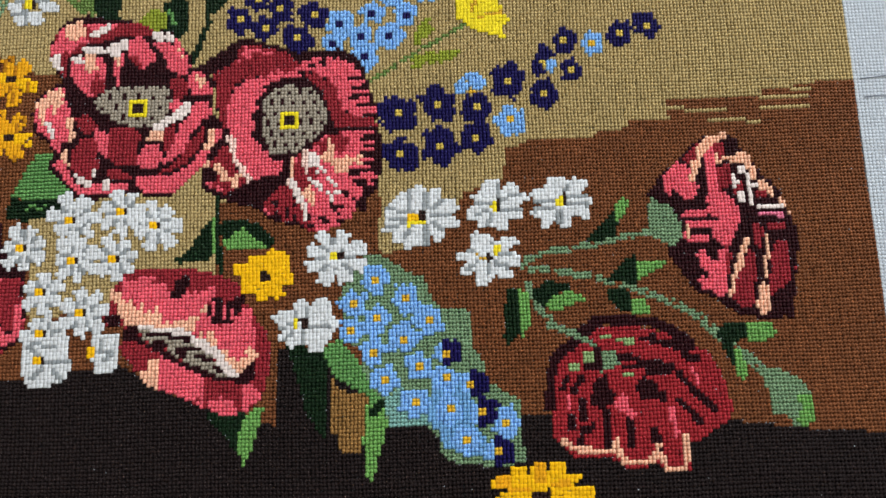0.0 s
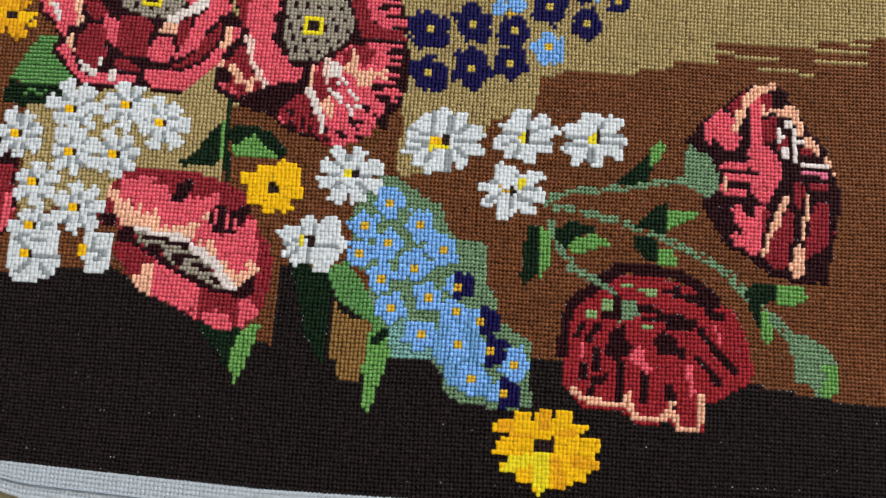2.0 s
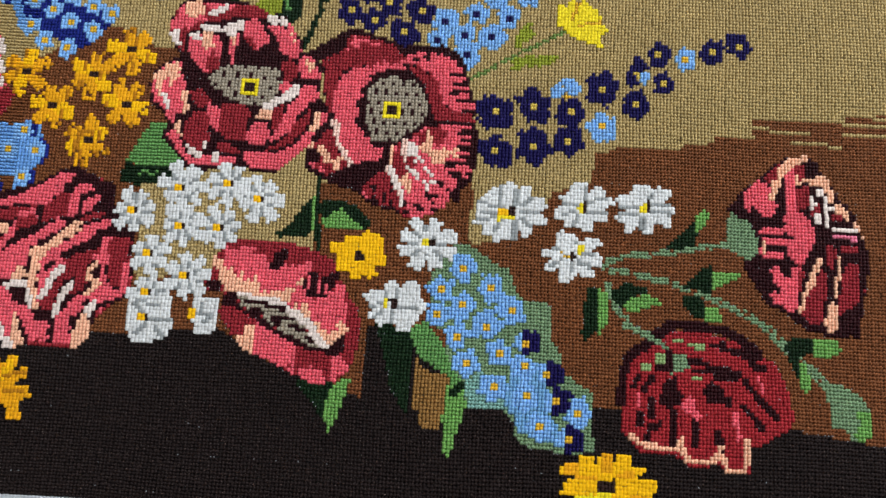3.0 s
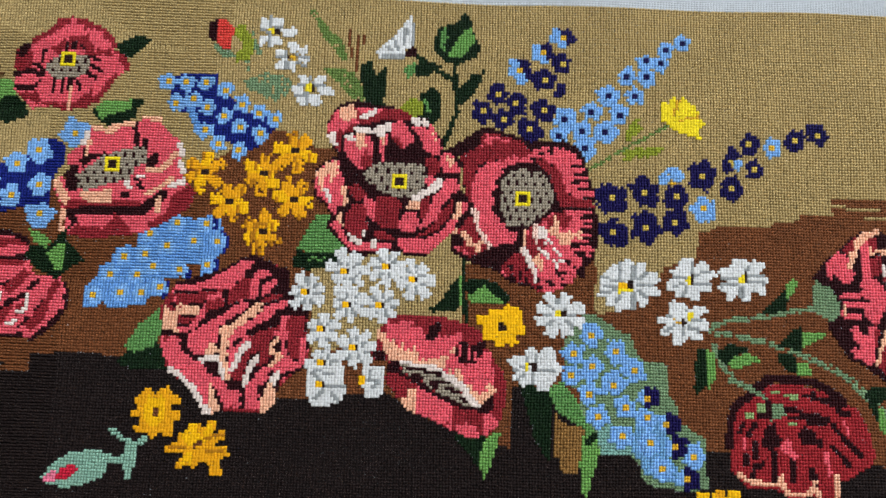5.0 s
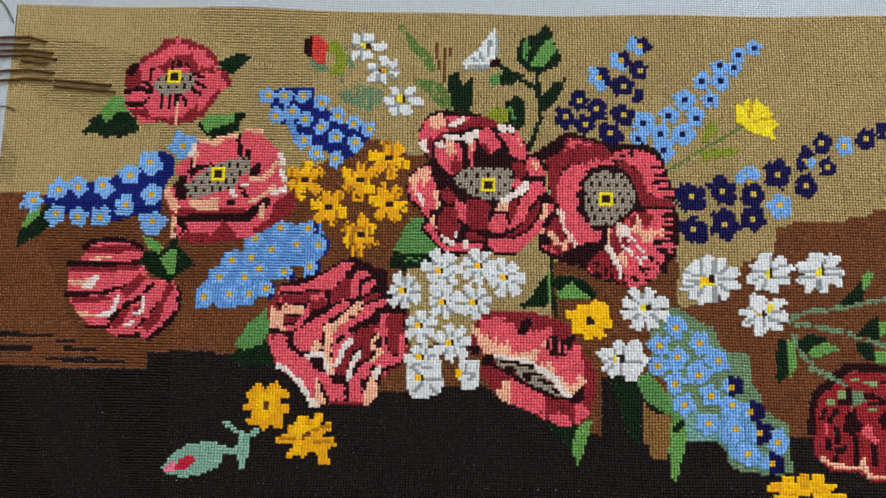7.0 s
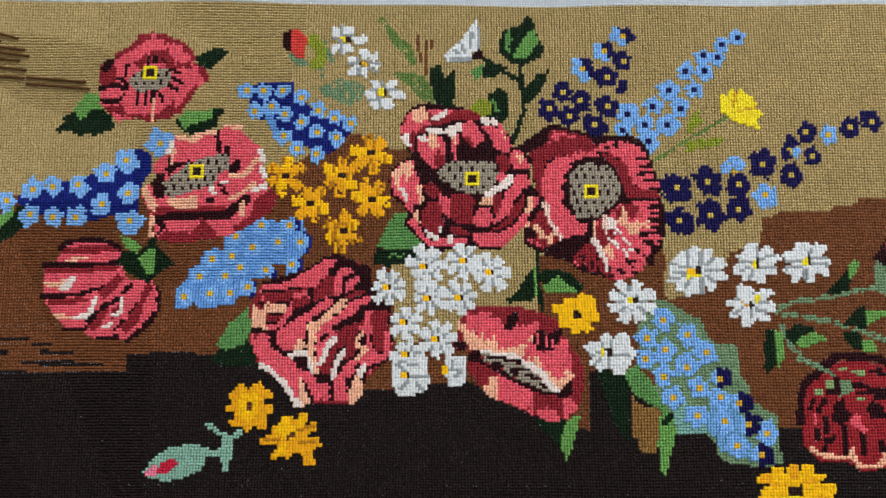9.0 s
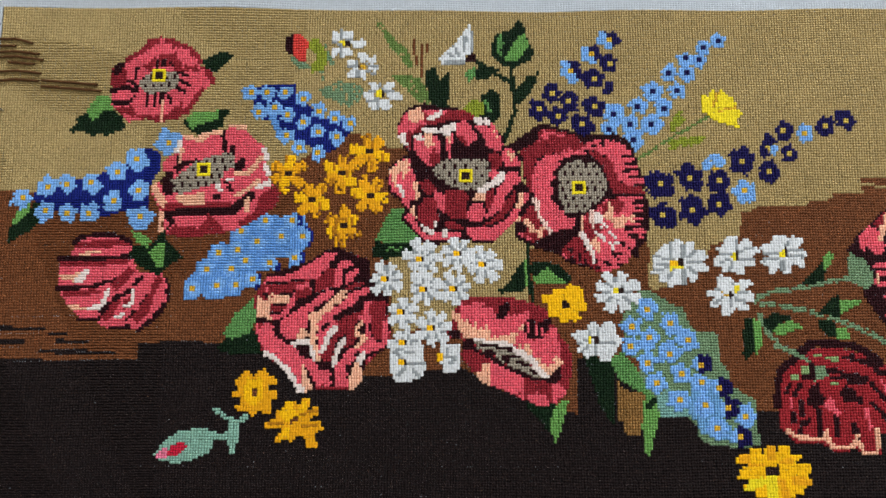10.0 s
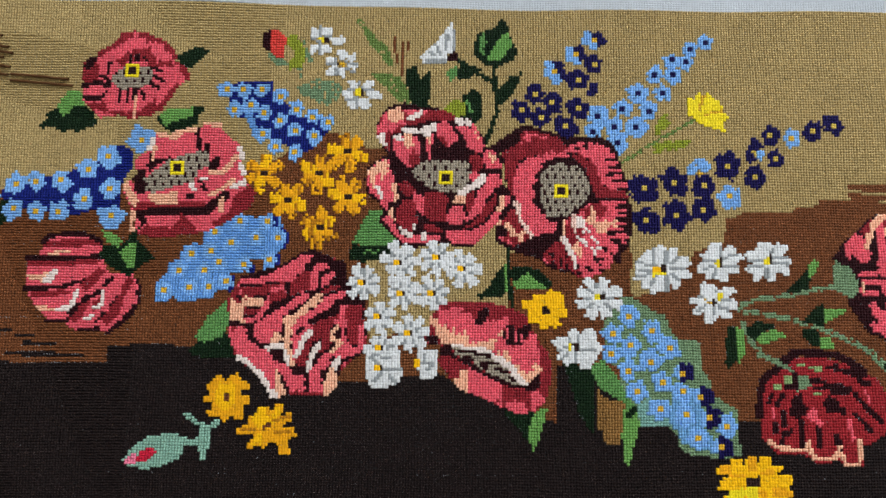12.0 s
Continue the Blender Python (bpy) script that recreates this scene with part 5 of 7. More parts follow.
fill('win', [(350.5, 99.5), (352.8, 101.3), (354.3, 97.8), (352.1, 92.7), (350.6, 94.4)])
fill('win', [(355.1, 100.1), (359.3, 96), (363.7, 90.8), (358.7, 90.1), (355.4, 88.7), (354.5, 94.6)])
fill('ros', [(342.6, 75.8), (346.8, 79.1), (350.5, 75.9), (349.7, 66.7), (347.7, 64.2), (344.7, 64.3), (342.5, 68.5), (343, 72.3)])
fill('win', [(350.5, 75.9), (353.8, 77.6), (351.2, 69.7), (350, 64.9)])
fill('win', [(353.7, 73.2), (357.3, 77.5), (359.4, 72.5), (358, 66.5), (355.7, 60.2), (351, 60.4), (351.4, 65.2)])
fill('win', [(356.8, 82.7), (360.4, 82.9), (359.9, 76.8), (358, 76.9)])
fill('win', [(361, 82.8), (366.6, 84.2), (368.2, 76.9), (368.7, 70.7), (365.9, 65.9), (360.5, 60.1), (360.9, 69.4), (362.5, 77.1)])
line('mar', 1.6, [(361.4, 79.9), (366.7, 79.7)])
line('pea', 1.8, [(343.2, 96.2), (344.7, 102.1), (347.8, 105.2), (350.2, 107.4), (352.6, 107)])
line('pea', 1.7, [(350.8, 100), (352.9, 101.5), (355.2, 99.7)])
line('pea', 2, [(356.1, 102.5), (358.3, 101.6), (359.6, 97.6), (361.7, 94.3), (365.2, 91.8), (366.9, 87.8), (368.1, 83.7)])
line('pea', 1.7, [(355.8, 78.8), (354.1, 74.2), (352.1, 70.5), (351.4, 66.7), (350.4, 63.4)])
line('pea', 1.5, [(360.8, 79), (360.9, 74), (359.7, 71), (360.5, 68.4)])
fill('pea', [(358.1, 66.2), (360.1, 66.9), (360.8, 61.9), (359.6, 57.9), (357.5, 57.9), (357.1, 62)])
fill('whi', [(355.3, 99.3), (357.3, 99.6), (357.7, 96.9), (355.5, 96.6)])
line('whi', 1.2, [(357.5, 96.9), (357.3, 88.8)])
line('whi', 1.1, [(355.1, 96.5), (354.2, 93.5)])
line('whi', 1.1, [(355.9, 92.1), (355.8, 89.4)])
line('whi', 1.6, [(359.7, 88.2), (366.3, 87.7)])
line('pnk', 1.5, [(360.5, 85.4), (366, 85.7)])
line('ros', 1.6, [(339.8, 85.7), (346.8, 86.6), (351, 87.1)])
line('ros', 1.5, [(340.5, 83), (348.3, 83.6)])
line('ros', 1.5, [(339.9, 80.4), (341.5, 79.1), (345.3, 79)])
line('mar', 1.2, [(344.3, 76.1), (345.7, 74.8)])
line('mar', 1.2, [(347, 77.2), (348, 75.2)])
line('mar', 1.2, [(343.7, 73.8), (345, 73)])
line('mar', 1.2, [(344.2, 70.7), (344.4, 69.2)])
line('mar', 1.2, [(343.1, 71.5), (343.5, 70)])
fill('mar', [(331, 91.4), (333.2, 95.5), (335.5, 97.7), (339.1, 100.9), (344.1, 105), (349.1, 107.7), (352.8, 108.2), (356.9, 106.8), (357.8, 103.2), (360, 100.9), (361.9, 96.8), (364.6, 94.5), (366.9, 90.9), (367.3, 86.4), (354.6, 84.1), (342.8, 85), (338.2, 85.9), (335.5, 88.6)])
fill('ros', [(335, 93.2), (335.5, 97.3), (339.6, 100.9), (342.8, 99.1), (344.1, 97.7), (344.6, 93.2), (342.8, 90), (340.5, 90.5), (338.2, 92.7), (337.3, 92.7), (336, 90.5)])
fill('win', [(340.5, 101.4), (345.5, 105.9), (349.1, 107.7), (346.9, 104.1), (344.6, 99.1), (342.3, 100)])
fill('ros', [(347.8, 106.4), (350, 106.8), (350.5, 102.7), (350.5, 94.5), (352.3, 90.9), (353.7, 89.5), (354.6, 87.3), (355, 84.1), (347.3, 83.6), (345.5, 85.9), (346.4, 90.5), (347.3, 95), (346.9, 100.9)])
fill('win', [(350, 106.4), (352.8, 106.4), (353.2, 103.6), (351.9, 101.8), (350.5, 100.9)])
line('pea', 1.8, [(343.2, 95.9), (344.6, 100), (346.4, 103.6), (349.1, 106.8), (352.8, 107.7)])
fill('win', [(350.5, 98.6), (353.7, 100.5), (354.1, 94.5), (352.8, 93.2), (350.5, 93.2)])
line('pea', 1.6, [(350.5, 100.5), (352.3, 101.8), (355, 100.9)])
line('pea', 2, [(355.5, 100.9), (357.3, 101.8), (359.1, 100), (360, 96.4)])
fill('pea', [(360, 94.1), (362.3, 95), (365.5, 91.8), (365.5, 89.1), (363.2, 90.9), (361, 92.3)])
line('pea', 1.5, [(366.4, 89.5), (367.8, 85)])
fill('whi', [(355.5, 99.1), (357.8, 99.5), (357.8, 97.3), (356, 97.3)])
line('whi', 1.3, [(354.6, 96.8), (355, 93.6)])
line('whi', 1.3, [(358.2, 96.8), (358.2, 89.1)])
line('whi', 1.3, [(356, 91.8), (356, 90)])
line('whi', 1.2, [(358.2, 94.1), (360, 93.6)])
fill('win', [(359.6, 92.7), (363.2, 90.5), (364.6, 89.5), (360, 90.5)])
fill('win', [(354.1, 92.3), (356.9, 95.9), (357.3, 89.5), (355, 89.1)])
line('whi', 1.3, [(356, 91.8), (356, 90)])
fill('mar', [(341, 87.4), (346, 89.2), (356, 87.9), (366.9, 88.3), (368.7, 84.2), (369.1, 75.6), (367.8, 65.6), (366.9, 57.4), (359.1, 57.9), (351.4, 58.8), (348.7, 61), (345.5, 63.3), (341.9, 64.7), (338.7, 68.8), (335.5, 73.8), (335.5, 76.5), (340.5, 78.3)])
fill('ros', [(346.4, 87.9), (350.5, 92.9), (353.7, 89.2), (355, 86.5), (354.6, 82.9), (352.8, 80.6), (352.3, 77.9), (350.5, 75.6), (349.1, 77.4), (347.8, 78.3), (346.4, 81), (348.7, 82.9), (348.7, 84.7), (346, 86)])
line('ros', 1.8, [(340, 85.6), (345.5, 86)])
line('ros', 1.8, [(342.3, 83.3), (348.2, 83.3)])
line('ros', 1.6, [(341, 79.2), (345, 79.2)])
line('pea', 1.2, [(340.5, 82), (340.5, 80.1)])
fill('ros', [(342.3, 75.1), (344.6, 76.5), (346.4, 74.2), (350, 76.5), (350.5, 73.3), (350, 67.9), (349.6, 63.8), (348.2, 62.9), (345.5, 64.7), (342.8, 65.6), (342.3, 67.4), (344.1, 70.6), (342.8, 72)])
line('mar', 1.3, [(346, 75.1), (347.8, 73.3)])
line('mar', 1.3, [(343.2, 69.7), (344.6, 68.8)])
line('mar', 1.3, [(346.4, 77.4), (348.7, 76.5)])
fill('win', [(350.5, 76), (351.9, 75.1), (350.5, 69.2), (350, 66.5), (349.6, 67.9)])
line('pea', 1.7, [(356, 78.3), (355, 76), (353.7, 72.9), (352.8, 70.1), (351.9, 66.5), (351, 63.8)])
fill('win', [(356.4, 76), (358.2, 74.7), (358.2, 69.7), (357.3, 65.6), (356.9, 61), (353.7, 59.7), (351.9, 61), (351, 62.4), (352.3, 66), (353.2, 69.2), (354.6, 72.4)])
fill('win', [(357.8, 82.4), (360, 82.9), (361, 81), (359.6, 76), (358.2, 77.9)])
fill('win', [(361.9, 82.9), (366.9, 83.3), (366.9, 80.6), (362.8, 80.6)])
fill('win', [(362.8, 77), (366.4, 78.3), (367.3, 74.2), (367.3, 68.3), (366, 66.5), (361.4, 62.9), (361.4, 68.3), (362.3, 73.8)])
line('pea', 1.6, [(361.4, 78.8), (361.4, 73.8)])
line('pea', 1.6, [(360.5, 73.3), (360.5, 68.8)])
fill('pea', [(358.7, 66), (359.6, 67.4), (361, 65.1), (361, 60.1), (359.6, 57.9), (357.8, 58.3), (357.3, 61), (357.8, 63.8)])
fill('whi', [(359.6, 88.3), (366.9, 88.3), (366.9, 87.4), (359.6, 87.4)])
line('pnk', 1.5, [(361, 85.6), (366.4, 85.1)])

begin('poppy', 'wide open rose poppy with a yellow-eyed grey centre')
fill('mar', [(207, 132.4), (210.1, 134.5), (214.1, 136.9), (217.2, 139.4), (220.4, 140.1), (226, 138.6), (231.6, 137.2), (235.6, 135.4), (240.4, 136.1), (246.8, 136.6), (250.6, 134.9), (253.4, 131.4), (254.3, 127.2), (255.8, 122.1), (257.6, 117.9), (256.3, 114.7), (257.5, 110.6), (257.6, 105.7), (257, 100.9), (256.2, 96.1), (252.9, 92), (250.6, 89.7), (246.4, 85.9), (242.6, 84.3), (239.5, 83.9), (235.7, 85.5), (231.1, 87.2), (226.5, 88.6), (224.7, 90.8), (221.9, 92.2), (217.2, 93.9), (212.6, 94.8), (209.5, 97.3), (208.7, 102.4), (210.1, 104.8), (213.1, 108.4), (215.1, 111.1), (212.9, 116.1), (212.4, 120.2), (211.6, 125.2), (211, 129.4)])
piece('petal')
fill('win', [(211.2, 130.3), (215, 131.8), (218.1, 135.1), (218.8, 137.8), (224.4, 137.6), (230.8, 135.9), (235.1, 132.9), (235.1, 130.3), (226.1, 128.9), (219.8, 128.3), (216.7, 125.9), (215.2, 118.5), (215, 113.2), (212.9, 116.1), (212.1, 123.5)])
line('ros', 1, [(219.6, 136.8), (227.6, 135.6)])
line('ros', 1, [(221.3, 135.3), (218.1, 133.4)])
fill('ros', [(215.5, 114), (215.3, 120.1), (216.7, 125.1), (219.8, 127.5), (226.1, 128.9), (235.1, 131), (235.1, 128.1), (229.3, 127.5), (225.4, 125.5), (223, 122.2), (222.3, 118.3), (222.4, 110.6), (224.8, 108), (226.4, 104.8), (230.9, 103.3), (229.6, 100.6), (224.9, 98.7), (221.8, 97.7), (219.4, 102.1), (217, 106.2), (216.2, 110.3)])
line('pal', 1.4, [(215.7, 111.3), (217.3, 110.2), (216.7, 106.2), (219.4, 102.9), (221.8, 99.6), (222, 97.1)])
piece('petal')
fill('ros', [(236.1, 132.8), (240.4, 134.2), (246.7, 134.3), (251, 130.7), (253.3, 125.5), (255.2, 120.5), (256.5, 116.8), (249.8, 116.7), (246.6, 119.1), (245.9, 124.1), (243.5, 127.5), (239.6, 129.3), (236.4, 130.3)])
fill('win', [(236.1, 130), (240.4, 128.8), (243.5, 126.7), (245.9, 123.3), (247.6, 116.9), (256.5, 116.2), (255.5, 113.4), (245, 113.3), (243.5, 117.6), (241.6, 123.4)])
line('mar', 1.2, [(238.5, 134.8), (238.9, 131.7)])
line('mar', 1.2, [(241.8, 134.7), (242.1, 131.6)])
line('mar', 1.2, [(245.2, 134.7), (245.3, 131.7)])
line('mar', 1.2, [(248, 134.1), (247.7, 131.1)])
line('mar', 1.2, [(249.1, 127.7), (252.7, 127.7)])
line('mar', 1.2, [(249.4, 124.7), (254.3, 124.7)])
line('mar', 1.2, [(249.8, 122), (254.9, 122.2)])
line('mar', 1.2, [(250.6, 119.3), (255.8, 119.5)])
piece('petal')
fill('win', [(239.2, 108.4), (243.5, 111), (250, 112.3), (250.8, 108), (246.5, 106.5), (242.7, 105)])
fill('ros', [(249.7, 112.3), (256.4, 112.4), (257, 100.9), (255.3, 96.6), (252.6, 93.5), (249.5, 89.7), (244.9, 85.9), (240.3, 84.4), (238, 90.4), (232.6, 96.9), (233.3, 104.1), (238, 106.3), (240.3, 108.2), (246.6, 107.7)])
fill('win', [(233.4, 101.6), (235.7, 104.8), (238.5, 103.1), (240.6, 99.5), (237.2, 96.4), (234.6, 97.3)])
fill('win', [(230.8, 94.3), (235.7, 94.1), (237.4, 87.7), (235.7, 86.2), (229.3, 90.4)])
fill('win', [(242.7, 109.4), (249.7, 111.6), (250, 107.9), (245.8, 106.9)])
fill('pea', [(240, 104.3), (243.4, 105.3), (242.7, 108.3), (245, 107.4), (246.5, 105.2), (252.3, 104.3), (252.3, 102.5), (248.8, 99.2), (246.5, 100.9), (242.6, 102.6)])
fill('pea', [(235.4, 96), (239.5, 94.6), (240.6, 90.8), (238, 91.7)])
line('mar', 1.2, [(252, 109.8), (256.6, 110.1)])
line('mar', 1.2, [(252, 107.2), (257, 107.3)])
line('mar', 1.2, [(252.4, 104.4), (256.9, 104.6)])
line('mar', 1.2, [(249.3, 101.1), (255.3, 100.8)])
line('mar', 1.2, [(249.3, 99.1), (252.7, 96.7)])
line('mar', 1.2, [(247.7, 94), (251.4, 91.2)])
line('mar', 1.2, [(244.9, 91), (247.2, 89.8)])
line('mar', 1.2, [(240.3, 88), (241.5, 89.5)])
line('mar', 1.2, [(246.4, 88.6), (248.2, 87.2)])
line('mar', 1.2, [(238, 86.8), (238.5, 84.3)])
line('mar', 1.2, [(242.6, 87.1), (243.3, 84.6)])
line('mar', 1.2, [(235.7, 88.4), (236.5, 85.6)])
line('mar', 1.2, [(248.3, 90.1), (249.6, 87.5)])
line('mar', 1.2, [(230.6, 93), (231.1, 87.8)])
line('mar', 1.2, [(232.6, 93.4), (233.3, 87.1)])
line('mar', 1.2, [(234.6, 93.3), (235.2, 86.3)])
line('mar', 1.2, [(228, 91), (228.5, 88.2)])
line('mar', 1.2, [(252.6, 95.4), (254.2, 93.8)])
line('pal', 1.2, [(237.7, 106.7), (236.9, 99.6)])
line('pal', 1.2, [(232.4, 98.5), (234.9, 94.4), (236.9, 91.7), (237.5, 87.7)])
line('pal', 1.2, [(233.8, 104.8), (234, 100.8)])
dotted('whi', [(238.8, 103.1), (246.8, 93.7)], 9)
dotted('whi', [(238.5, 99.1), (244.9, 93)], 7)
dotted('whi', [(246.5, 95.6), (247.4, 93.2)], 4)
piece('petal')
fill('win', [(211.3, 105.6), (215.1, 109.8), (217.8, 103.8), (220.2, 98.9), (221.8, 96.1), (215.7, 94.7), (209.9, 99.2)])
fill('mar', [(209.8, 102.9), (213.2, 102.3), (212.7, 99.1), (209.7, 99.2)])
line('pea', 1.8, [(209.1, 104), (213.2, 103.1), (215.6, 99.8), (218.2, 98.6)])
fill('ros', [(225.4, 92.1), (229.5, 93), (231.4, 89), (227.3, 88.9)])
line('ros', 1.2, [(211, 98.4), (214.1, 96.7)])
piece('petal')
fill('mar', [(215.5, 95.3), (223.7, 99.4), (230, 100.8), (231.9, 101.7), (231.4, 97.6), (226.4, 92.1), (222.3, 91.7), (216.4, 93)])
fill('ros', [(241.9, 110.8), (248.7, 111.7), (252.3, 112.1), (252.8, 100.8), (256, 97.6), (255.5, 96.2), (252.3, 94.9), (252.3, 90.8), (250, 88.5), (248.2, 86.2), (244.1, 84.4), (240, 84.4), (239.6, 86.7), (240.5, 91.7), (241.9, 95.3), (241, 100.3), (240, 105.3)])
fill('win', [(240, 106.7), (243.7, 111.2), (248.7, 111.2), (248.7, 107.1), (244.6, 104.9), (242.3, 105.8)])
fill('pea', [(240, 105.3), (243.7, 106.7), (245.5, 104), (249.1, 103.5), (252.3, 104), (252.3, 102.6), (249.1, 102.1), (248.2, 98.5), (246, 100.8), (243.2, 102.1)])
line('pea', 1.2, [(243.2, 108.5), (244.6, 105.3)])
line('mar', 1.5, [(252.3, 109.9), (256, 109.9)])
line('mar', 1.5, [(252.3, 107.6), (256, 107.6)])
line('mar', 1.5, [(252.3, 104.9), (256, 105.3)])
line('mar', 1.5, [(252.3, 102.6), (256, 102.6)])
line('mar', 1.5, [(249.1, 99.9), (255.5, 100.8)])
line('mar', 1.6, [(249.6, 97.6), (252.8, 97.1)])
line('mar', 1.8, [(256, 112.1), (256.9, 101.2), (256, 95.8), (253.2, 94.4), (252.8, 90.3)])
line('mar', 1.2, [(250, 92.6), (251.4, 90.8)])
line('mar', 1.2, [(247.8, 94.4), (248.7, 93.5)])
line('mar', 1.2, [(244.1, 91.2), (247.3, 90.3)])
line('mar', 1.2, [(245.5, 89), (246.9, 86.7)])
line('mar', 1.2, [(241.4, 88), (243.2, 86.2)])
fill('win', [(232.8, 99.9), (234.1, 104), (236.4, 106.7), (238.7, 106.7), (240, 102.1), (239.6, 96.7), (235.5, 94.9), (234.1, 96.7)])
fill('win', [(225.5, 91.7), (230.5, 96.7), (232.8, 97.6), (234.6, 92.6), (237.3, 89.4), (238.7, 84), (235, 86.7), (231, 87.1), (226.9, 90.3)])
line('mar', 1.2, [(229.1, 92.1), (230, 88)])
line('mar', 1.2, [(231.4, 93), (232.8, 87.1)])
line('mar', 1.2, [(234.1, 91.7), (235, 86.7)])
line('pea', 1.5, [(233.7, 104), (233.7, 99)])
line('pal', 1.4, [(236.9, 106.2), (237.3, 100.3)])
line('whi', 1.3, [(239.1, 105.3), (239.1, 103)])
fill('whi', [(232.8, 98), (233.7, 99), (235.5, 96.2), (237.3, 92.6), (236, 91.7), (233.7, 94.9)])
fill('pea', [(236.9, 95.8), (238.2, 96.7), (240.5, 91.7), (238.2, 91.7)])
line('whi', 1.3, [(237.8, 91.2), (237.8, 87.6)])
dotted('whi', [(240, 104), (246, 94.9)], 8)
dotted('whi', [(238.7, 98.5), (244.1, 93)], 6)
piece('flower_centre', 'speckled grey flower centre with a yellow eye')
fill('tau', [(224.5, 117.4), (225.4, 121.5), (227.7, 124.7), (230.9, 125.6), (238, 125.4), (241.3, 121.8), (242.9, 117.6), (242.4, 113.5), (239.6, 109.7), (235.7, 107), (232.6, 105.5), (227.1, 106.2), (226, 110.8), (224.6, 112.4)])
lattice('tau', 'mar', 3)
eye(232.7, 115.9)

begin('poppy', 'large rose and white poppy with a yellow-eyed centre')
fill('mar', [(165, 139.1), (166, 142.7), (168.7, 146.4), (171.9, 148.2), (176, 148.6), (180.5, 147.3), (185.5, 147.3), (190, 145.9), (193.2, 142.7), (196.9, 143.6), (199.6, 142.7), (201.9, 138.6), (204.6, 135.5), (205.5, 132.3), (208.2, 131.8), (210, 130.5), (211.4, 126.8), (211.4, 124.1), (210.5, 122.3), (211.4, 118.2), (213.7, 115.5), (215, 112.3), (214.1, 108.6), (211.9, 105.5), (208.7, 104.1), (207.3, 102.3), (205, 99.1), (201.9, 96.8), (201, 95), (195.5, 95), (191, 95.9), (188.7, 96.4), (183.7, 95.5), (181.4, 94.5), (176.4, 94.5), (173.7, 95.9), (172.3, 98.6), (170, 100.5), (167.3, 103.2), (166.9, 105.5), (168.2, 107.3), (166.9, 110.5), (164.1, 112.7), (162.3, 114.5), (161.4, 120), (162.3, 123.6), (165.5, 126.4), (167.8, 128.2), (169.6, 128.6), (166.4, 132.7), (164.6, 136.4)])
piece('petal')
fill('win', [(166, 132.7), (165, 139.1), (166.4, 142.7), (169.1, 145.5), (191, 145.9), (194.6, 142.7), (191, 141.4), (184.1, 141.8), (178.7, 140), (175, 139.5), (173.7, 137.3), (171, 136.8), (169.6, 134.5), (170.5, 130.9), (169.1, 130), (167.3, 132.3)])
fill('ros', [(165, 137.3), (166, 141.8), (168.7, 145.5), (170.5, 140.9), (173.2, 141.4), (175, 143.2), (176, 141.8), (172.8, 139.1), (169.1, 137.3), (167.8, 136.4)])
fill('ros', [(175.5, 145.5), (180.5, 146.4), (184.1, 145.5), (183.7, 143.6), (180, 144.1), (176.9, 143.2)])
fill('pea', [(168.7, 145.9), (173.7, 146.8), (175, 143.2), (171.9, 140.5), (169.6, 140.9)])
fill('whi', [(175.5, 142.3), (178.2, 144.1), (181.9, 145.9), (182.3, 144.1), (177.8, 141.8)])
fill('whi', [(165, 135.9), (167.8, 137.3), (168.7, 132.3), (166.9, 132.3), (166, 134.1)])
piece('petal')
fill('ros', [(170.5, 134.1), (175.5, 136.8), (180, 135.9), (181, 132.3), (181.4, 127.3), (179.1, 125), (176.4, 123.6), (172.8, 127.3), (171, 130.9)])
fill('win', [(177.8, 130.9), (181, 129.1), (181, 125.5), (178.7, 124.1), (176.9, 125.5)])
fill('pea', [(174.6, 137.7), (177.3, 138.6), (178.7, 132.3), (177.3, 130.9), (175.5, 132.3)])
fill('whi', [(171, 135.9), (173.7, 136.8), (174.6, 134.5), (171.9, 134.1)])
fill('whi', [(174.1, 138.2), (175.5, 139.5), (179.1, 139.5), (180, 137.7), (177.8, 136.8), (175.5, 136.8)])
piece('petal')
fill('ros', [(181, 137.3), (183.2, 135), (183.7, 126.8), (185, 126.8), (185.5, 132.7), (186, 136.8)])
fill('pea', [(183.2, 136.4), (185, 137.3), (185, 133.6), (184.1, 132.3)])
fill('whi', [(180, 137.3), (181.9, 139.5), (186.4, 140.9), (187.3, 139.1), (185, 137.3), (184.1, 135.5), (182.3, 136.4)])
piece('petal')
fill('ros', [(186.9, 138.6), (187.3, 140.5), (192.3, 140.9), (193.2, 137.7), (195.5, 136.4), (194.6, 134.5), (192.8, 133.6), (191.9, 131.8), (190, 132.7), (187.3, 136.4)])
fill('win', [(186.9, 136.8), (189.6, 135.5), (191.9, 131.4), (190.5, 131.8), (187.8, 134.1)])
piece('petal')
fill('ros', [(194.1, 140), (195, 138.2), (196.9, 136.8), (198.7, 131.8), (202.3, 130), (204.1, 129.5), (204.6, 132.7), (203.7, 135.9), (201.9, 139.5), (199.6, 142.3), (199.6, 138.6), (198.2, 140)])
fill('whi', [(193.2, 141.8), (196.4, 143.6), (198.2, 141.4), (196.9, 140), (194.6, 140.5)])
line('whi', 1.2, [(198.7, 142.7), (199.1, 140.5)])
fill('pea', [(200, 140), (201.9, 137.7), (203.2, 135), (201.4, 135.9)])
fill('win', [(199.1, 128.6), (201.4, 130), (203.7, 127.3), (203.7, 124.5), (202.3, 122.7), (200, 123.6)])
fill('ros', [(199.1, 123.2), (201.4, 122.7), (203.2, 121.8), (202.8, 120.5), (199.6, 118.6)])
piece('petal')
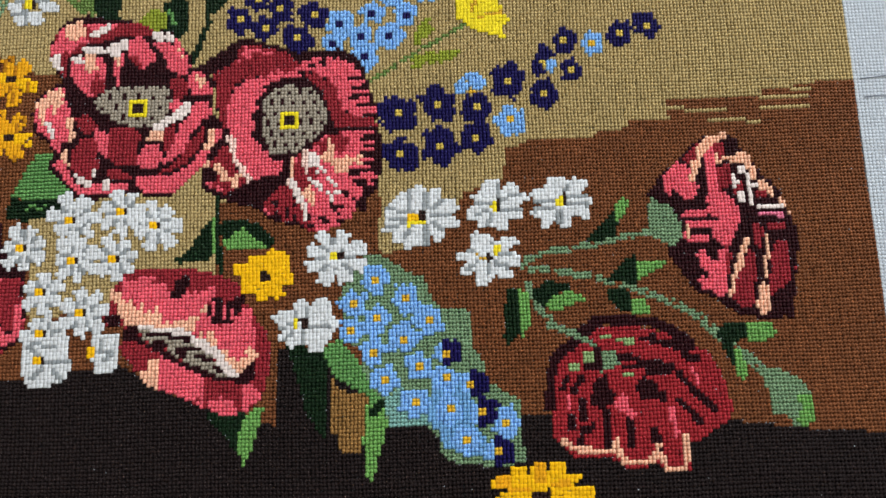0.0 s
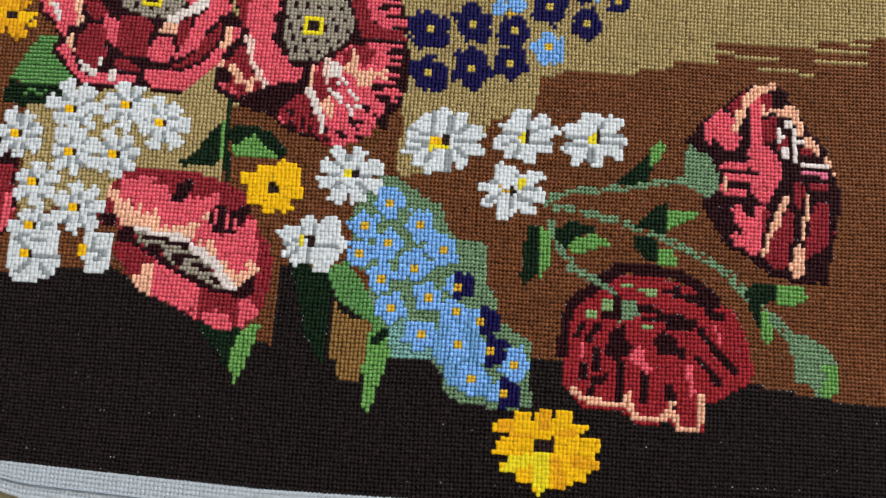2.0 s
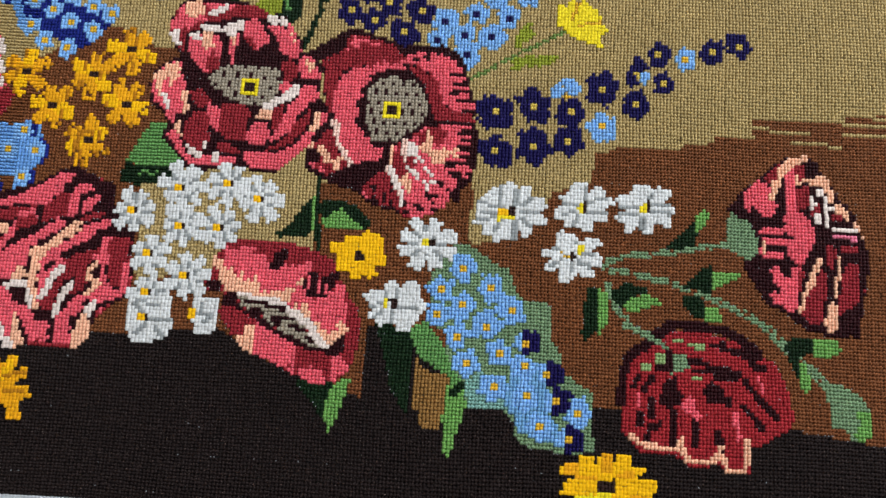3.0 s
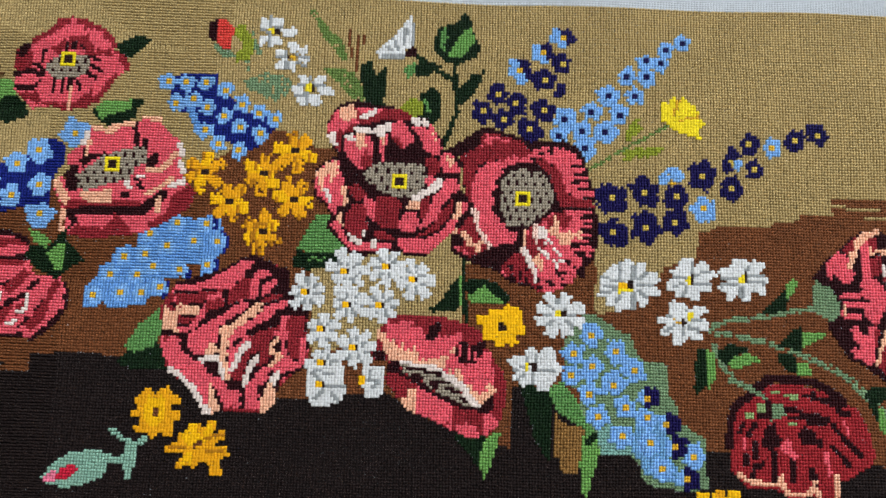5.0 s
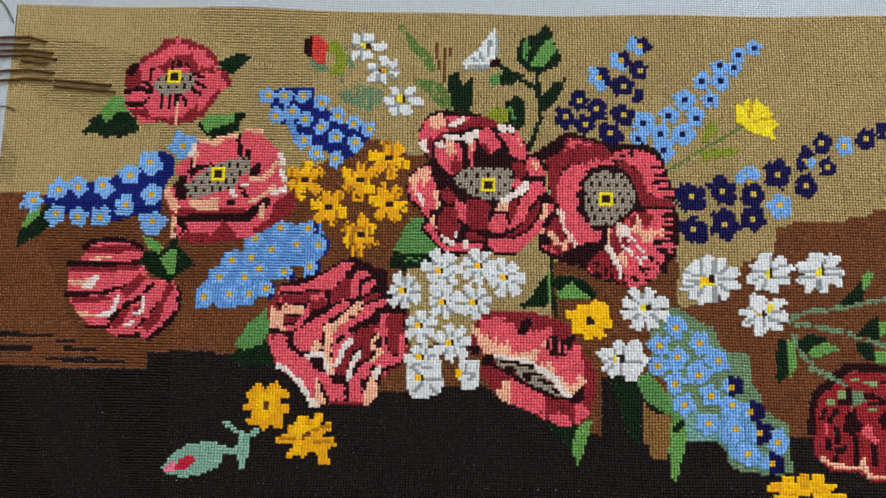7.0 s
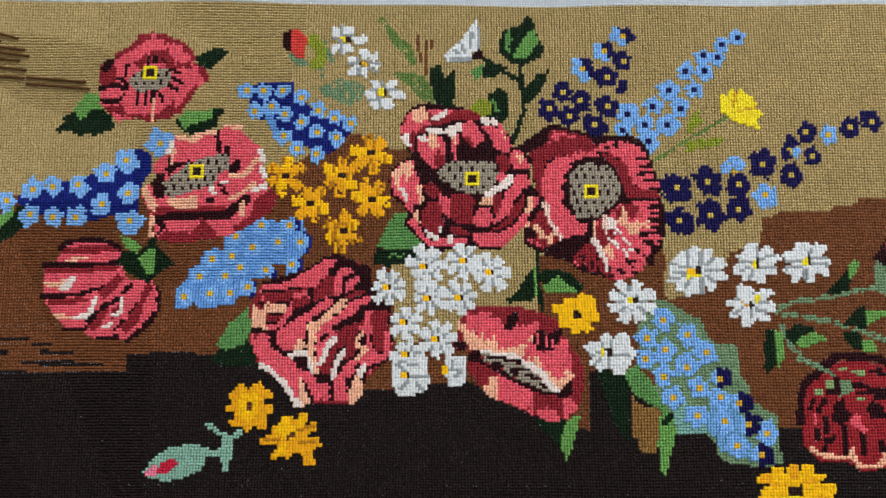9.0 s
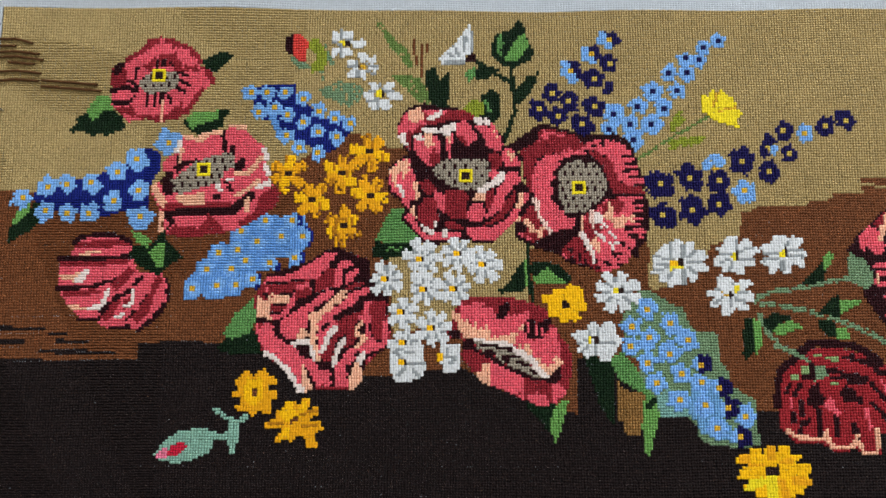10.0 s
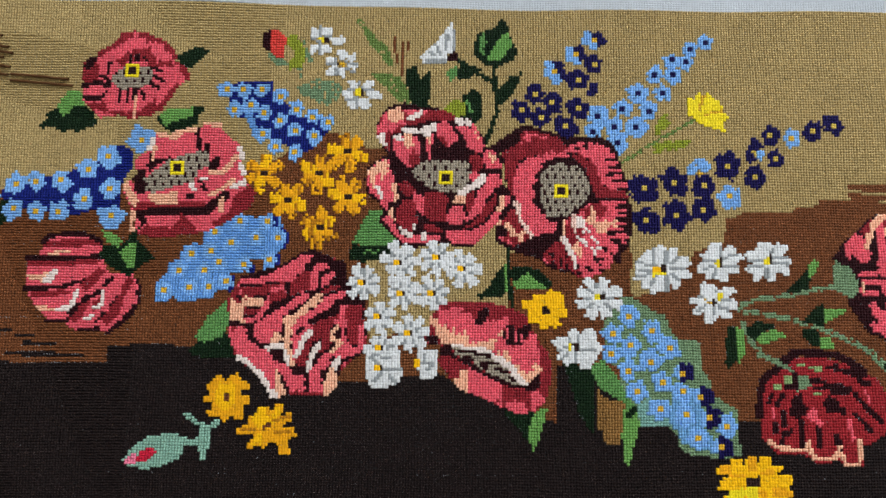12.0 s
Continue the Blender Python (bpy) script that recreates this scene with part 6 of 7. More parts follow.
fill('ros', [(204.6, 130.9), (207.3, 131.4), (209.1, 128.6), (211.4, 125), (209.1, 123.6), (205, 123.6), (204.1, 127.3)])
fill('pea', [(206.4, 130.5), (207.8, 130.5), (208.7, 126.8), (206.9, 125.5)])
piece('petal')
fill('ros', [(193.2, 110), (197.3, 110.5), (197.8, 105), (196.4, 103.2), (190.5, 103.6), (191.4, 107.3)])
fill('pea', [(195.5, 115.5), (197.8, 115.5), (197.8, 111.4), (196, 110.5), (192.8, 110.9)])
fill('win', [(198.2, 114.5), (201.4, 115.9), (201, 111.4), (199.6, 106.8), (197.8, 108.6)])
fill('ros', [(201.9, 115.9), (205, 118.2), (205, 121.4), (210, 121.8), (211, 118.6), (208.7, 116.8), (205.5, 113.2), (204.1, 109.1), (200.5, 105), (197.8, 104.1), (200, 108.6), (201.4, 112.3)])
fill('win', [(204.1, 109.1), (207.3, 113.2), (209.1, 115.5), (209.1, 113.2), (208.2, 109.1), (204.6, 104.5), (201.4, 102.7), (198.2, 101.4), (195.5, 100.9), (198.7, 102.7), (201.9, 105)])
line('whi', 2.2, [(196, 115), (199.1, 116.8), (202.3, 118.6), (204.1, 120.5)])
piece('petal')
fill('ros', [(190.5, 100.9), (194.1, 101.4), (199.6, 100.5), (204.6, 103.2), (208.2, 107.3), (211, 109.1), (209.6, 104.5), (206.4, 101.4), (204.1, 98.6), (201.4, 95.9), (193.7, 95.9), (191, 98.2)])
fill('pea', [(210, 113.6), (211.9, 114.5), (212.3, 110.9), (211, 108.2), (208.2, 107.3), (209.6, 110)])
fill('ros', [(211.9, 114.5), (213.7, 114.1), (214.1, 110.9), (212.3, 110)])
piece('petal')
fill('win', [(182.8, 115), (190, 115), (191.9, 112.7), (191, 109.5), (190.5, 103.6), (186, 104.1), (182.8, 106.4)])
fill('ros', [(178.7, 113.6), (182.3, 114.1), (183.2, 110.5), (182.8, 106.4), (181, 106.8), (179.6, 110)])
piece('petal')
fill('win', [(173.7, 109.1), (175.5, 111.8), (179.6, 111.4), (180, 107.7), (181, 104.1), (179.6, 100.9), (177.3, 100), (173.7, 102.3), (172.8, 106.4)])
fill('ros', [(168.2, 104.5), (170, 106.4), (172.3, 103.6), (174.1, 99.5), (176.9, 98.2), (183.2, 99.5), (188.2, 99.5), (189.6, 97.3), (181.9, 95.9), (176.9, 95.5), (174.1, 97.3), (171.4, 100.5)])
fill('pea', [(170, 107.3), (171.4, 109.1), (172.8, 104.1), (171, 105.5)])
fill('whi', [(172.8, 103.6), (174.6, 101.4), (179.1, 100), (178.7, 98.2), (176, 98.6)])
fill('whi', [(182.3, 99.5), (184.1, 100), (183.7, 97.3), (182.3, 96.8)])
fill('whi', [(178.7, 102.7), (180, 102.7), (180, 101.4), (179.1, 101.4)])
fill('win', [(181.9, 103.6), (188.2, 102.3), (189.6, 100.5), (184.1, 100)])
piece('petal')
fill('ros', [(162.3, 122.7), (166.9, 126.8), (169.6, 127.3), (170.5, 123.2), (172.3, 118.6), (173.2, 115), (171.9, 111.4), (169.6, 110.5), (170, 108.2), (168.2, 109.1), (166, 113.2), (163.2, 114.1), (162.3, 117.3)])
fill('pea', [(161.9, 122.7), (165.5, 124.5), (168.7, 127.3), (169.6, 123.2), (167.8, 120), (165.5, 120.9), (164.6, 117.3), (162.8, 118.2)])
fill('pea', [(170.5, 119.5), (172.3, 118.6), (173.2, 116.4), (173.7, 111.8), (172.3, 110.5), (171, 115.9)])
fill('whi', [(165, 117.3), (166.9, 116.8), (168.2, 113.2), (167.8, 111.4), (166.4, 114.1)])
fill('win', [(173.2, 117.7), (176.4, 119.1), (179.1, 116.4), (180, 114.5), (176.9, 112.7), (175, 114.5)])
piece('flower_centre', 'grey flower centre with a yellow eye')
fill('tau', [(177.8, 123.2), (181, 125.5), (184.1, 126.8), (187.3, 127.3), (192.3, 127.3), (198.2, 126.8), (199.6, 122.7), (199.1, 119.1), (196.9, 116.4), (193.7, 114.5), (188.7, 115), (183.2, 117.3), (179.6, 120)])
lattice('tau', 'mar', 4)
eye(190.5, 120.9)

begin('daisy', 'white daisy with grey petal lines and yellow eye')
fill('whi', [(259.1, 88.5), (261.9, 92.6), (265, 94.4), (266, 94), (267.3, 96.2), (269.1, 95.8), (270, 93), (272.3, 95.3), (274.1, 94.4), (274.1, 91.7), (278.2, 92.6), (278.7, 89), (276.4, 87.1), (279.1, 85.8), (278.7, 84), (275.5, 83.5), (275, 81.2), (272.8, 79.9), (271.4, 81.7), (270.5, 78.5), (267.3, 79.4), (264.6, 78), (263.7, 80.3), (261.4, 79.9), (261, 82.6), (258.2, 82.6), (258.2, 84), (259.1, 85.3)])
line('gry', 1, [(260, 89.4), (265, 88.5)])
line('gry', 1, [(265.5, 94), (266, 89)])
line('gry', 1, [(270, 93), (270, 89.9)])
line('gry', 1, [(271.9, 89.4), (274.6, 91.7)])
line('gry', 1, [(271.4, 87.1), (276.4, 87.1)])
line('gry', 1, [(260.5, 86.7), (265, 86.7)])
line('gry', 1, [(259.6, 84.4), (265, 85.3)])
line('gry', 1, [(266, 84), (264.1, 81.2)])
line('gry', 1, [(270, 84.4), (270, 79.9)])
line('gry', 1, [(271.9, 85.3), (274.1, 83.5)])
piece('flower_eye', 'yellow and dark brown eye')
fill('gol', [(265, 88.5), (268.2, 88.5), (268.2, 84.9), (265.5, 85.3)])
fill('lem', [(265, 85.8), (270.5, 86.2), (270.5, 84.9), (265.5, 84.4)])
fill('drk', [(268.2, 89), (270.5, 89), (270.5, 86.2), (268.2, 85.8)])

begin('daisy', 'white daisy with grey petal lines and yellow eye')
fill('whi', [(282.3, 92.6), (285, 94), (285.5, 96.2), (286.9, 96.7), (289.6, 96.7), (290.5, 94), (292.8, 95.8), (294.6, 95.3), (294.6, 93), (297.3, 93), (297.8, 91.2), (295, 89.9), (296.4, 87.6), (295.5, 85.8), (292.3, 85.8), (291.9, 83), (289.6, 82.6), (288.2, 84.9), (286.4, 83.5), (284.1, 84.4), (284.1, 86.2), (281, 86.2), (281.4, 89), (283.2, 90.3)])
line('gry', 1, [(283.2, 90.3), (287.3, 90.3)])
line('gry', 1, [(289.6, 95.8), (289.6, 92.1)])
line('gry', 1, [(291, 91.7), (295, 92.6)])
line('gry', 1, [(290.5, 88.5), (295, 88.5)])
line('gry', 1, [(287.8, 87.1), (286.4, 84.4)])
line('gry', 1, [(283.2, 87.6), (286.9, 88.5)])
piece('flower_eye', 'yellow and dark brown eye')
fill('lem', [(286.9, 90.3), (288.7, 90.8), (289.1, 88.5), (287.8, 88)])
fill('drk', [(288.7, 92.1), (290, 92.1), (290, 88.5), (289.1, 88.5)])

begin('daisy', 'white daisy with grey petal lines and yellow eye')
fill('whi', [(298.2, 92.1), (299.6, 94), (302.3, 94), (302.8, 96.2), (305, 97.6), (308.2, 96.7), (309.1, 94.9), (309.6, 96.7), (313.7, 96.2), (313.7, 94), (312.3, 92.6), (314.6, 91.2), (314.6, 89.4), (312.8, 88.5), (314.6, 86.7), (313.7, 85.3), (309.1, 85.8), (309.1, 83), (306.4, 82.6), (305.5, 85.3), (303.2, 83.5), (301.4, 83.5), (301.4, 86.2), (298.2, 86.7), (298.7, 88.5), (301, 89.4)])
line('gry', 1, [(299.6, 90.3), (305, 90.3)])
line('gry', 1, [(308.2, 91.7), (313.2, 91.7)])
line('gry', 1, [(308.7, 94.9), (307.3, 92.6)])
line('gry', 1, [(308.2, 89.4), (313.2, 89)])
line('gry', 1, [(300, 88), (304.6, 88.5)])
line('gry', 1, [(306, 87.6), (306, 84.4)])
piece('flower_eye', 'yellow and dark brown eye')
fill('lem', [(305, 91.2), (306.9, 91.7), (306.9, 89), (305, 89)])
fill('drk', [(306.9, 92.6), (308.2, 93), (308.2, 89.4), (306.9, 89)])

begin('daisy', 'white daisy with grey petal lines and yellow eye')
fill('whi', [(281.9, 80.8), (283.2, 82.6), (287.3, 82.1), (288.2, 79.4), (290.5, 81.2), (293.7, 81.2), (294.6, 79.4), (292.3, 77.6), (293.7, 76.7), (295.5, 74.9), (294.6, 73), (291.9, 72.6), (293.2, 70.3), (290, 69.9), (288.2, 71.7), (287.3, 69), (285, 67.6), (283.2, 68.5), (283.2, 71.7), (279.6, 71.2), (278.7, 72.1), (281, 74), (281, 75.3), (278.2, 75.3), (278.2, 77.1), (281.9, 77.6)])
line('gry', 1, [(281.9, 77.6), (283.7, 76.7)])
line('gry', 1, [(287.8, 79.9), (288.2, 77.6)])
line('gry', 1, [(290, 76.2), (292.8, 76.7)])
line('gry', 1, [(288.7, 74), (291.4, 73)])
line('gry', 1, [(286.4, 73.5), (286, 71.2)])
line('gry', 1, [(283.7, 74.4), (281, 72.6)])
piece('flower_eye', 'yellow and dark brown eye')
fill('hrt', [(283.2, 76.7), (286.4, 76.2), (286.4, 74.4), (283.7, 74.9)])
fill('drk', [(286.4, 76.7), (288.2, 76.2), (288.2, 74.9), (286.4, 74.4)])
fill('lem', [(287.3, 78), (289.6, 79), (290, 76.7), (288.2, 76.2)])

begin('daisy', 'white daisy with grey petal lines and yellow eye')
daisy(245.6, 76.6, 8.8, 8)

begin('daisy', 'white daisy with grey petal lines and yellow eye')
fill('whi', [(227.8, 61.4), (229.6, 61.8), (231, 63.2), (234.1, 62.7), (234.1, 64.5), (235, 66.4), (237.3, 65.5), (237.8, 63.2), (240, 65.5), (242.3, 66.4), (243.7, 64.5), (243.7, 60.9), (245.5, 60.5), (246, 58.2), (244.1, 57.3), (243.2, 54.5), (241.4, 52.3), (238.2, 51.8), (237.3, 54.1), (234.6, 54.1), (233.7, 52.3), (231.9, 54.5), (229.6, 55), (230, 57.3), (232.3, 58.2), (230, 59.5)])
line('gry', 1, [(230.5, 58.6), (233.7, 59.5)])
line('gry', 1, [(234.1, 62.7), (234.6, 60.9)])
line('gry', 1, [(237.8, 63.2), (237.3, 60.9)])
line('gry', 1, [(238.7, 58.6), (243.7, 58.2)])
line('gry', 1, [(236.4, 57.7), (236.9, 54.5)])
line('gry', 1, [(233.7, 57.3), (231.9, 55.9)])
piece('flower_eye', 'yellow and dark brown eye')
fill('lem', [(233.7, 60.9), (235.5, 60.9), (235.5, 58.2), (234.1, 58.2)])
fill('drk', [(235.5, 60.5), (237.8, 60.9), (237.8, 58.2), (236, 58.2)])

begin('daisy', 'small white daisy crowded in a cluster')
daisy(174.5, 89.3, 7.3, 7)

begin('daisy', 'small white daisy crowded in a cluster')
daisy(187.7, 90.7, 6.6, 7)

begin('daisy', 'small white daisy crowded in a cluster')
daisy(196.8, 87, 7.1, 7)

begin('daisy', 'small white daisy crowded in a cluster')
daisy(161.3, 82, 6.7, 7)

begin('daisy', 'small white daisy crowded in a cluster')
daisy(175.4, 78.4, 6.8, 7)

begin('daisy', 'small white daisy crowded in a cluster')
daisy(186, 78.1, 6.5, 7)

begin('daisy', 'small white daisy crowded in a cluster')
daisy(167.3, 69.5, 5.8, 6)

begin('daisy', 'small white daisy crowded in a cluster')
daisy(178.5, 63.9, 6.8, 7)

begin('daisy', 'small white daisy crowded in a cluster')
daisy(168.5, 58.7, 6.3, 7)

begin('daisy', 'white daisy cut off flat along its sides')
fill('whi', [(163.6, 57.7), (174.5, 57.4), (176, 50), (173.5, 45.7), (164.9, 45.1), (162.7, 48.9)])
line('gry', 0.9, [(164.8, 55.9), (167, 53.9)])
line('gry', 0.9, [(169.9, 51.6), (175.4, 51.5)])
line('gry', 0.9, [(166, 56.2), (171.2, 55.7)])
line('gry', 0.9, [(168.6, 50.2), (165.1, 47.1)])
line('gry', 0.9, [(171.1, 49.4), (173.2, 46.9)])
piece('flower_eye')
daisy_eye(168, 52.1, 3)

begin('daisy', "half white daisy at the cluster's edge")
fill('whi', [(181.5, 57.7), (187.6, 57.5), (187.9, 51.1), (187.4, 48.2), (182.4, 48), (181.3, 51.3)])
line('gry', 0.9, [(181.7, 53.9), (186.8, 53.7)])
line('gry', 0.9, [(183.8, 56.3), (183.2, 54.9)])
line('gry', 0.9, [(184.7, 51.2), (186.2, 52.3)])
piece('flower_eye')
fill('gol', [(180.3, 54.7), (181.9, 54.6), (182.1, 51.7), (180.4, 51.7)])

begin('daisy', 'open white daisy with five parted petals')
fill('whi', [(139.6, 177.4), (142.3, 178.4), (143.2, 174.2), (140.5, 173.7)])
fill('whi', [(144.2, 177.5), (146.5, 178.4), (148.3, 177.5), (147.4, 174.7), (144.6, 174.7)])
fill('whi', [(147.3, 173.7), (151.5, 174.7), (153.3, 172.8), (151.9, 170.9), (147.8, 171.4)])
fill('whi', [(143.7, 170.5), (146.9, 170.9), (148.7, 168.2), (143.7, 167.3)])
fill('whi', [(140, 170.9), (143.2, 171.4), (142.3, 167.7), (140.5, 167.3)])
line('gry', 1, [(140.1, 173.3), (143.7, 172.8)])
line('gry', 1, [(143.7, 178.4), (143.7, 174.7)])
line('gry', 1, [(143.2, 171.4), (143.2, 167.7)])
line('gry', 1, [(145.1, 174.2), (147.3, 174.2)])
piece('flower_eye', 'yellow and dark brown eye')
fill('lem', [(143.2, 173.7), (145.1, 173.7), (145.1, 171.9), (143.7, 171.9)])
fill('drk', [(145.1, 174.2), (147.3, 174.2), (147.3, 171.9), (145.1, 171.9)])

begin('daisy', 'open white daisy with five parted petals')
fill('whi', [(150, 168.2), (151, 169.5), (153.7, 168.2), (154.6, 165.9), (151, 165)])
fill('whi', [(153.7, 165.5), (155, 167.3), (157.3, 167.7), (156.9, 165.5), (155, 164.1)])
fill('whi', [(145.5, 165.9), (149.1, 165.9), (149.6, 163.6), (146.4, 163.6)])
fill('whi', [(153.7, 163.6), (157.8, 163.6), (157.3, 161.4), (153.7, 161.8)])
fill('whi', [(146.9, 162.3), (149.6, 162.7), (149.6, 159.5), (146, 159.1)])
fill('whi', [(150, 161.8), (153.2, 162.3), (153.2, 158.2), (150, 159.1)])
line('gry', 1, [(149.6, 165.5), (150, 164.1)])
line('gry', 1, [(153.7, 164.1), (157.3, 163.6)])
line('gry', 1, [(146.4, 163.2), (149.6, 163.2)])
line('gry', 1, [(150, 161.8), (150, 159.5)])
line('gry', 1, [(153.7, 161.4), (156.4, 160.5)])
piece('flower_eye', 'yellow and dark brown eye')
fill('drk', [(150.5, 164.5), (151.9, 164.5), (151.4, 162.7), (150.5, 162.7)])
fill('hrt', [(151.4, 164.5), (153.2, 164.1), (152.8, 162.3), (151.4, 162.7)])

begin('daisy', 'open white daisy with five parted petals')
fill('whi', [(154.1, 156.8), (157.3, 157.3), (157.8, 154.5), (155.5, 154.1)])
fill('whi', [(159.6, 155.9), (162.3, 157.3), (164.1, 156.4), (163.2, 153.6), (160, 153.6)])
fill('whi', [(161, 152.7), (163.7, 153.6), (166.9, 151.8), (166.9, 149.5), (161.9, 150)])
fill('whi', [(158.2, 150), (161.9, 150), (162.8, 146.8), (159.6, 145.9), (158.2, 147.3)])
fill('whi', [(153.7, 149.5), (156.9, 150), (157.3, 146.8), (155, 145.9)])
fill('whi', [(151.9, 152.7), (156, 153.6), (156, 150.5), (152.8, 150)])
line('gry', 1, [(158.7, 156.8), (159.1, 154.1)])
line('gry', 1, [(154.1, 153.6), (156.4, 153.6)])
line('gry', 1, [(156.4, 150), (153.2, 149.5)])
line('gry', 1, [(157.8, 150), (157.8, 146.8)])
line('gry', 1, [(160.5, 153.6), (163.2, 153.2)])
piece('flower_eye', 'yellow and dark brown eye')
fill('lem', [(156.9, 153.6), (158.7, 153.6), (158.7, 150.9), (156.9, 150.9)])
fill('drk', [(158.7, 153.6), (160, 153.6), (160, 150.9), (158.7, 150.9)])

begin('orange_flower', 'amber yellow flower with a brown eye')
amber_flower(124.1, 122.3, 7.6, 6)

begin('orange_flower', 'amber yellow flower with a brown eye')
amber_flower(144.1, 121.8, 7.6, 6)

begin('orange_flower', 'amber yellow flower with a brown eye')
amber_flower(154.6, 129.5, 7.6, 6)

begin('orange_flower', 'amber yellow flower with a brown eye')
amber_flower(133.2, 111.8, 7.6, 6)

begin('orange_flower', 'amber yellow flower with a brown eye')
amber_flower(155, 113.2, 7.6, 6)

begin('orange_flower', 'amber yellow flower with a brown eye')
amber_flower(145, 101.8, 7.6, 6)

begin('orange_flower', 'golden yellow flower on the dark ground')
fill('amb', [(107.3, 45.5), (108.7, 46.8), (110, 48.6), (112.3, 48.6), (112.8, 46.8), (115.5, 48.6), (117.8, 50.5), (118.7, 46.8), (121.4, 46.8), (121.9, 44.5), (118.7, 43.2), (119.1, 41.8), (122.3, 41.8), (121.9, 39.5), (119.6, 38.6), (120, 34.5), (116.9, 34.5), (115, 35), (113.2, 32.7), (111.9, 35), (107.8, 34.5), (107.3, 36.4), (109.6, 38.2), (109.1, 39.5), (106, 40), (106, 41.4), (107.8, 42.7)])
fill('gol', [(111.4, 46.8), (114.6, 45.5), (116, 47.7), (117.3, 44.5), (116.4, 38.2), (112.8, 36.8), (110.5, 39.1), (110.5, 43.6)])
piece('flower_eye', 'dark brown eye')
fill('bro', [(112.8, 42.7), (115, 42.7), (115, 40), (112.8, 40)])

begin('orange_flower', 'star-shaped amber flower on the dark ground')
fill('amb', [(118.2, 28.6), (118.2, 30.9), (122.3, 32.3), (122.3, 34.5), (124.6, 35.9), (125.5, 38.2), (128.2, 38.2), (129.6, 36.4), (132.3, 39.5), (134.6, 39.5), (133.7, 36.4), (132.8, 35), (136.4, 35.9), (137.3, 33.6), (133.7, 31.4), (137.8, 30.9), (138.7, 28.6), (136, 26.4), (136.9, 22.3), (133.2, 22.3), (132.3, 25.5), (129.1, 26.4), (127.3, 23.2), (126, 25.5), (122.3, 23.6), (121.9, 25.5), (124.6, 28.2), (121.9, 29.1)])
fill('gol', [(122.8, 34.1), (125.5, 37.7), (128.2, 37.7), (128.7, 32.7), (125.5, 30.9)])
fill('gol', [(129.1, 33.6), (131.9, 38.2), (133.7, 38.6), (132.8, 35), (130.5, 32.3)])
fill('gol', [(124.6, 28.2), (126.9, 29.1), (127.3, 24.1), (125.5, 25.9), (122.8, 24.1)])
line('ocr', 0.9, [(131, 33.6), (136, 34.5)])
line('ocr', 0.9, [(131.9, 29.1), (136.9, 29.5)])
line('ocr', 0.9, [(119.1, 30), (124.6, 30.5)])
piece('flower_eye', 'dark brown eye')
line('bro', 1.4, [(127.3, 30.9), (129.1, 32.3)])

begin('bud', 'mint green bud on a stalk')
fill('min', [(79.2, 19.8), (83.2, 24.9), (87.9, 28), (96.6, 29.1), (99.6, 27.6), (104.4, 27.2), (104.9, 31.3), (102.3, 32.9), (98.9, 35.6), (100.8, 36.5), (104.2, 33.3), (108.2, 32.3), (112, 34.5), (112.8, 32.8), (109.2, 30.4), (108.6, 24.7), (107.4, 20), (105.9, 20.4), (105.1, 25.3), (100.6, 25.1), (98.9, 20.6), (94.2, 17.9), (86.5, 16), (80.6, 17.6)])
piece('bud_tip', 'pink and crimson tip')
fill('pnk', [(79.2, 18.9), (82.3, 22.2), (84.7, 21.3), (84.1, 17.6), (80.3, 17.6)])
fill('crm2', [(83.6, 19.8), (85.2, 22.8), (89, 24.1), (90.9, 22.6), (88.7, 20), (86.4, 18.8)])

begin('yellow_flower', 'bright golden flower with a black eye')
fill('gol', [(217.8, 75.5), (221.4, 75.9), (221.9, 78.6), (224.1, 78.2), (227.3, 78.6), (228.2, 80), (229.1, 78.6), (232.3, 78.6), (232.8, 75.9), (232.8, 74.1), (233.7, 72.3), (234.6, 70.9), (233.2, 70), (231, 69.5), (231.9, 66.8), (229.6, 66.4), (228.7, 67.3), (226.4, 66.4), (224.6, 65.9), (223.7, 68.2), (220.5, 68.2), (220, 72.7), (218.2, 73.2)])
piece('flower_eye', 'black eye')
fill('drk', [(224.6, 74.1), (227.3, 74.1), (227.8, 71.4), (225, 71.4)])

begin('yellow_flower', 'large golden flower with lemon petals')
fill('gol', [(285, 16.9), (286.4, 18.7), (290, 19.1), (290.5, 21.4), (293.7, 21.4), (294.6, 19.1), (296, 21.8), (298.7, 22.3), (299.6, 19.6), (300.5, 21.8), (303.7, 21.8), (303.7, 18.7), (306.9, 19.6), (307.8, 18.3), (305.5, 16), (311.4, 16.5), (311.4, 14.3), (310, 13), (309.1, 11.6), (311.4, 11.2), (311, 9.4), (308.7, 9), (308.2, 5.9), (304.1, 5.4), (302.8, 3.7), (300, 3.7), (298.7, 5.4), (298.2, 3.7), (296, 1.9), (295, 4.6), (294.6, 5.4), (291, 5), (290.5, 7.2), (287.8, 6.8), (286.4, 7.7), (289.1, 9.9), (288.7, 11.2), (285, 10.7), (286, 13.8), (288.7, 15.2), (289.1, 16.5), (286, 15.6)])
fill('amb', [(285.5, 16.9), (286.4, 18.7), (290, 18.7), (290, 16), (286.4, 15.6)])
fill('amb', [(295.5, 21.4), (298.7, 21.8), (299.1, 17.4), (296, 16.9)])
fill('amb', [(303.7, 12.1), (311, 11.2), (311, 9.4), (304.1, 9)])
fill('amb', [(299.1, 10.7), (302.3, 10.7), (302.8, 3.7), (300.5, 3.7)])
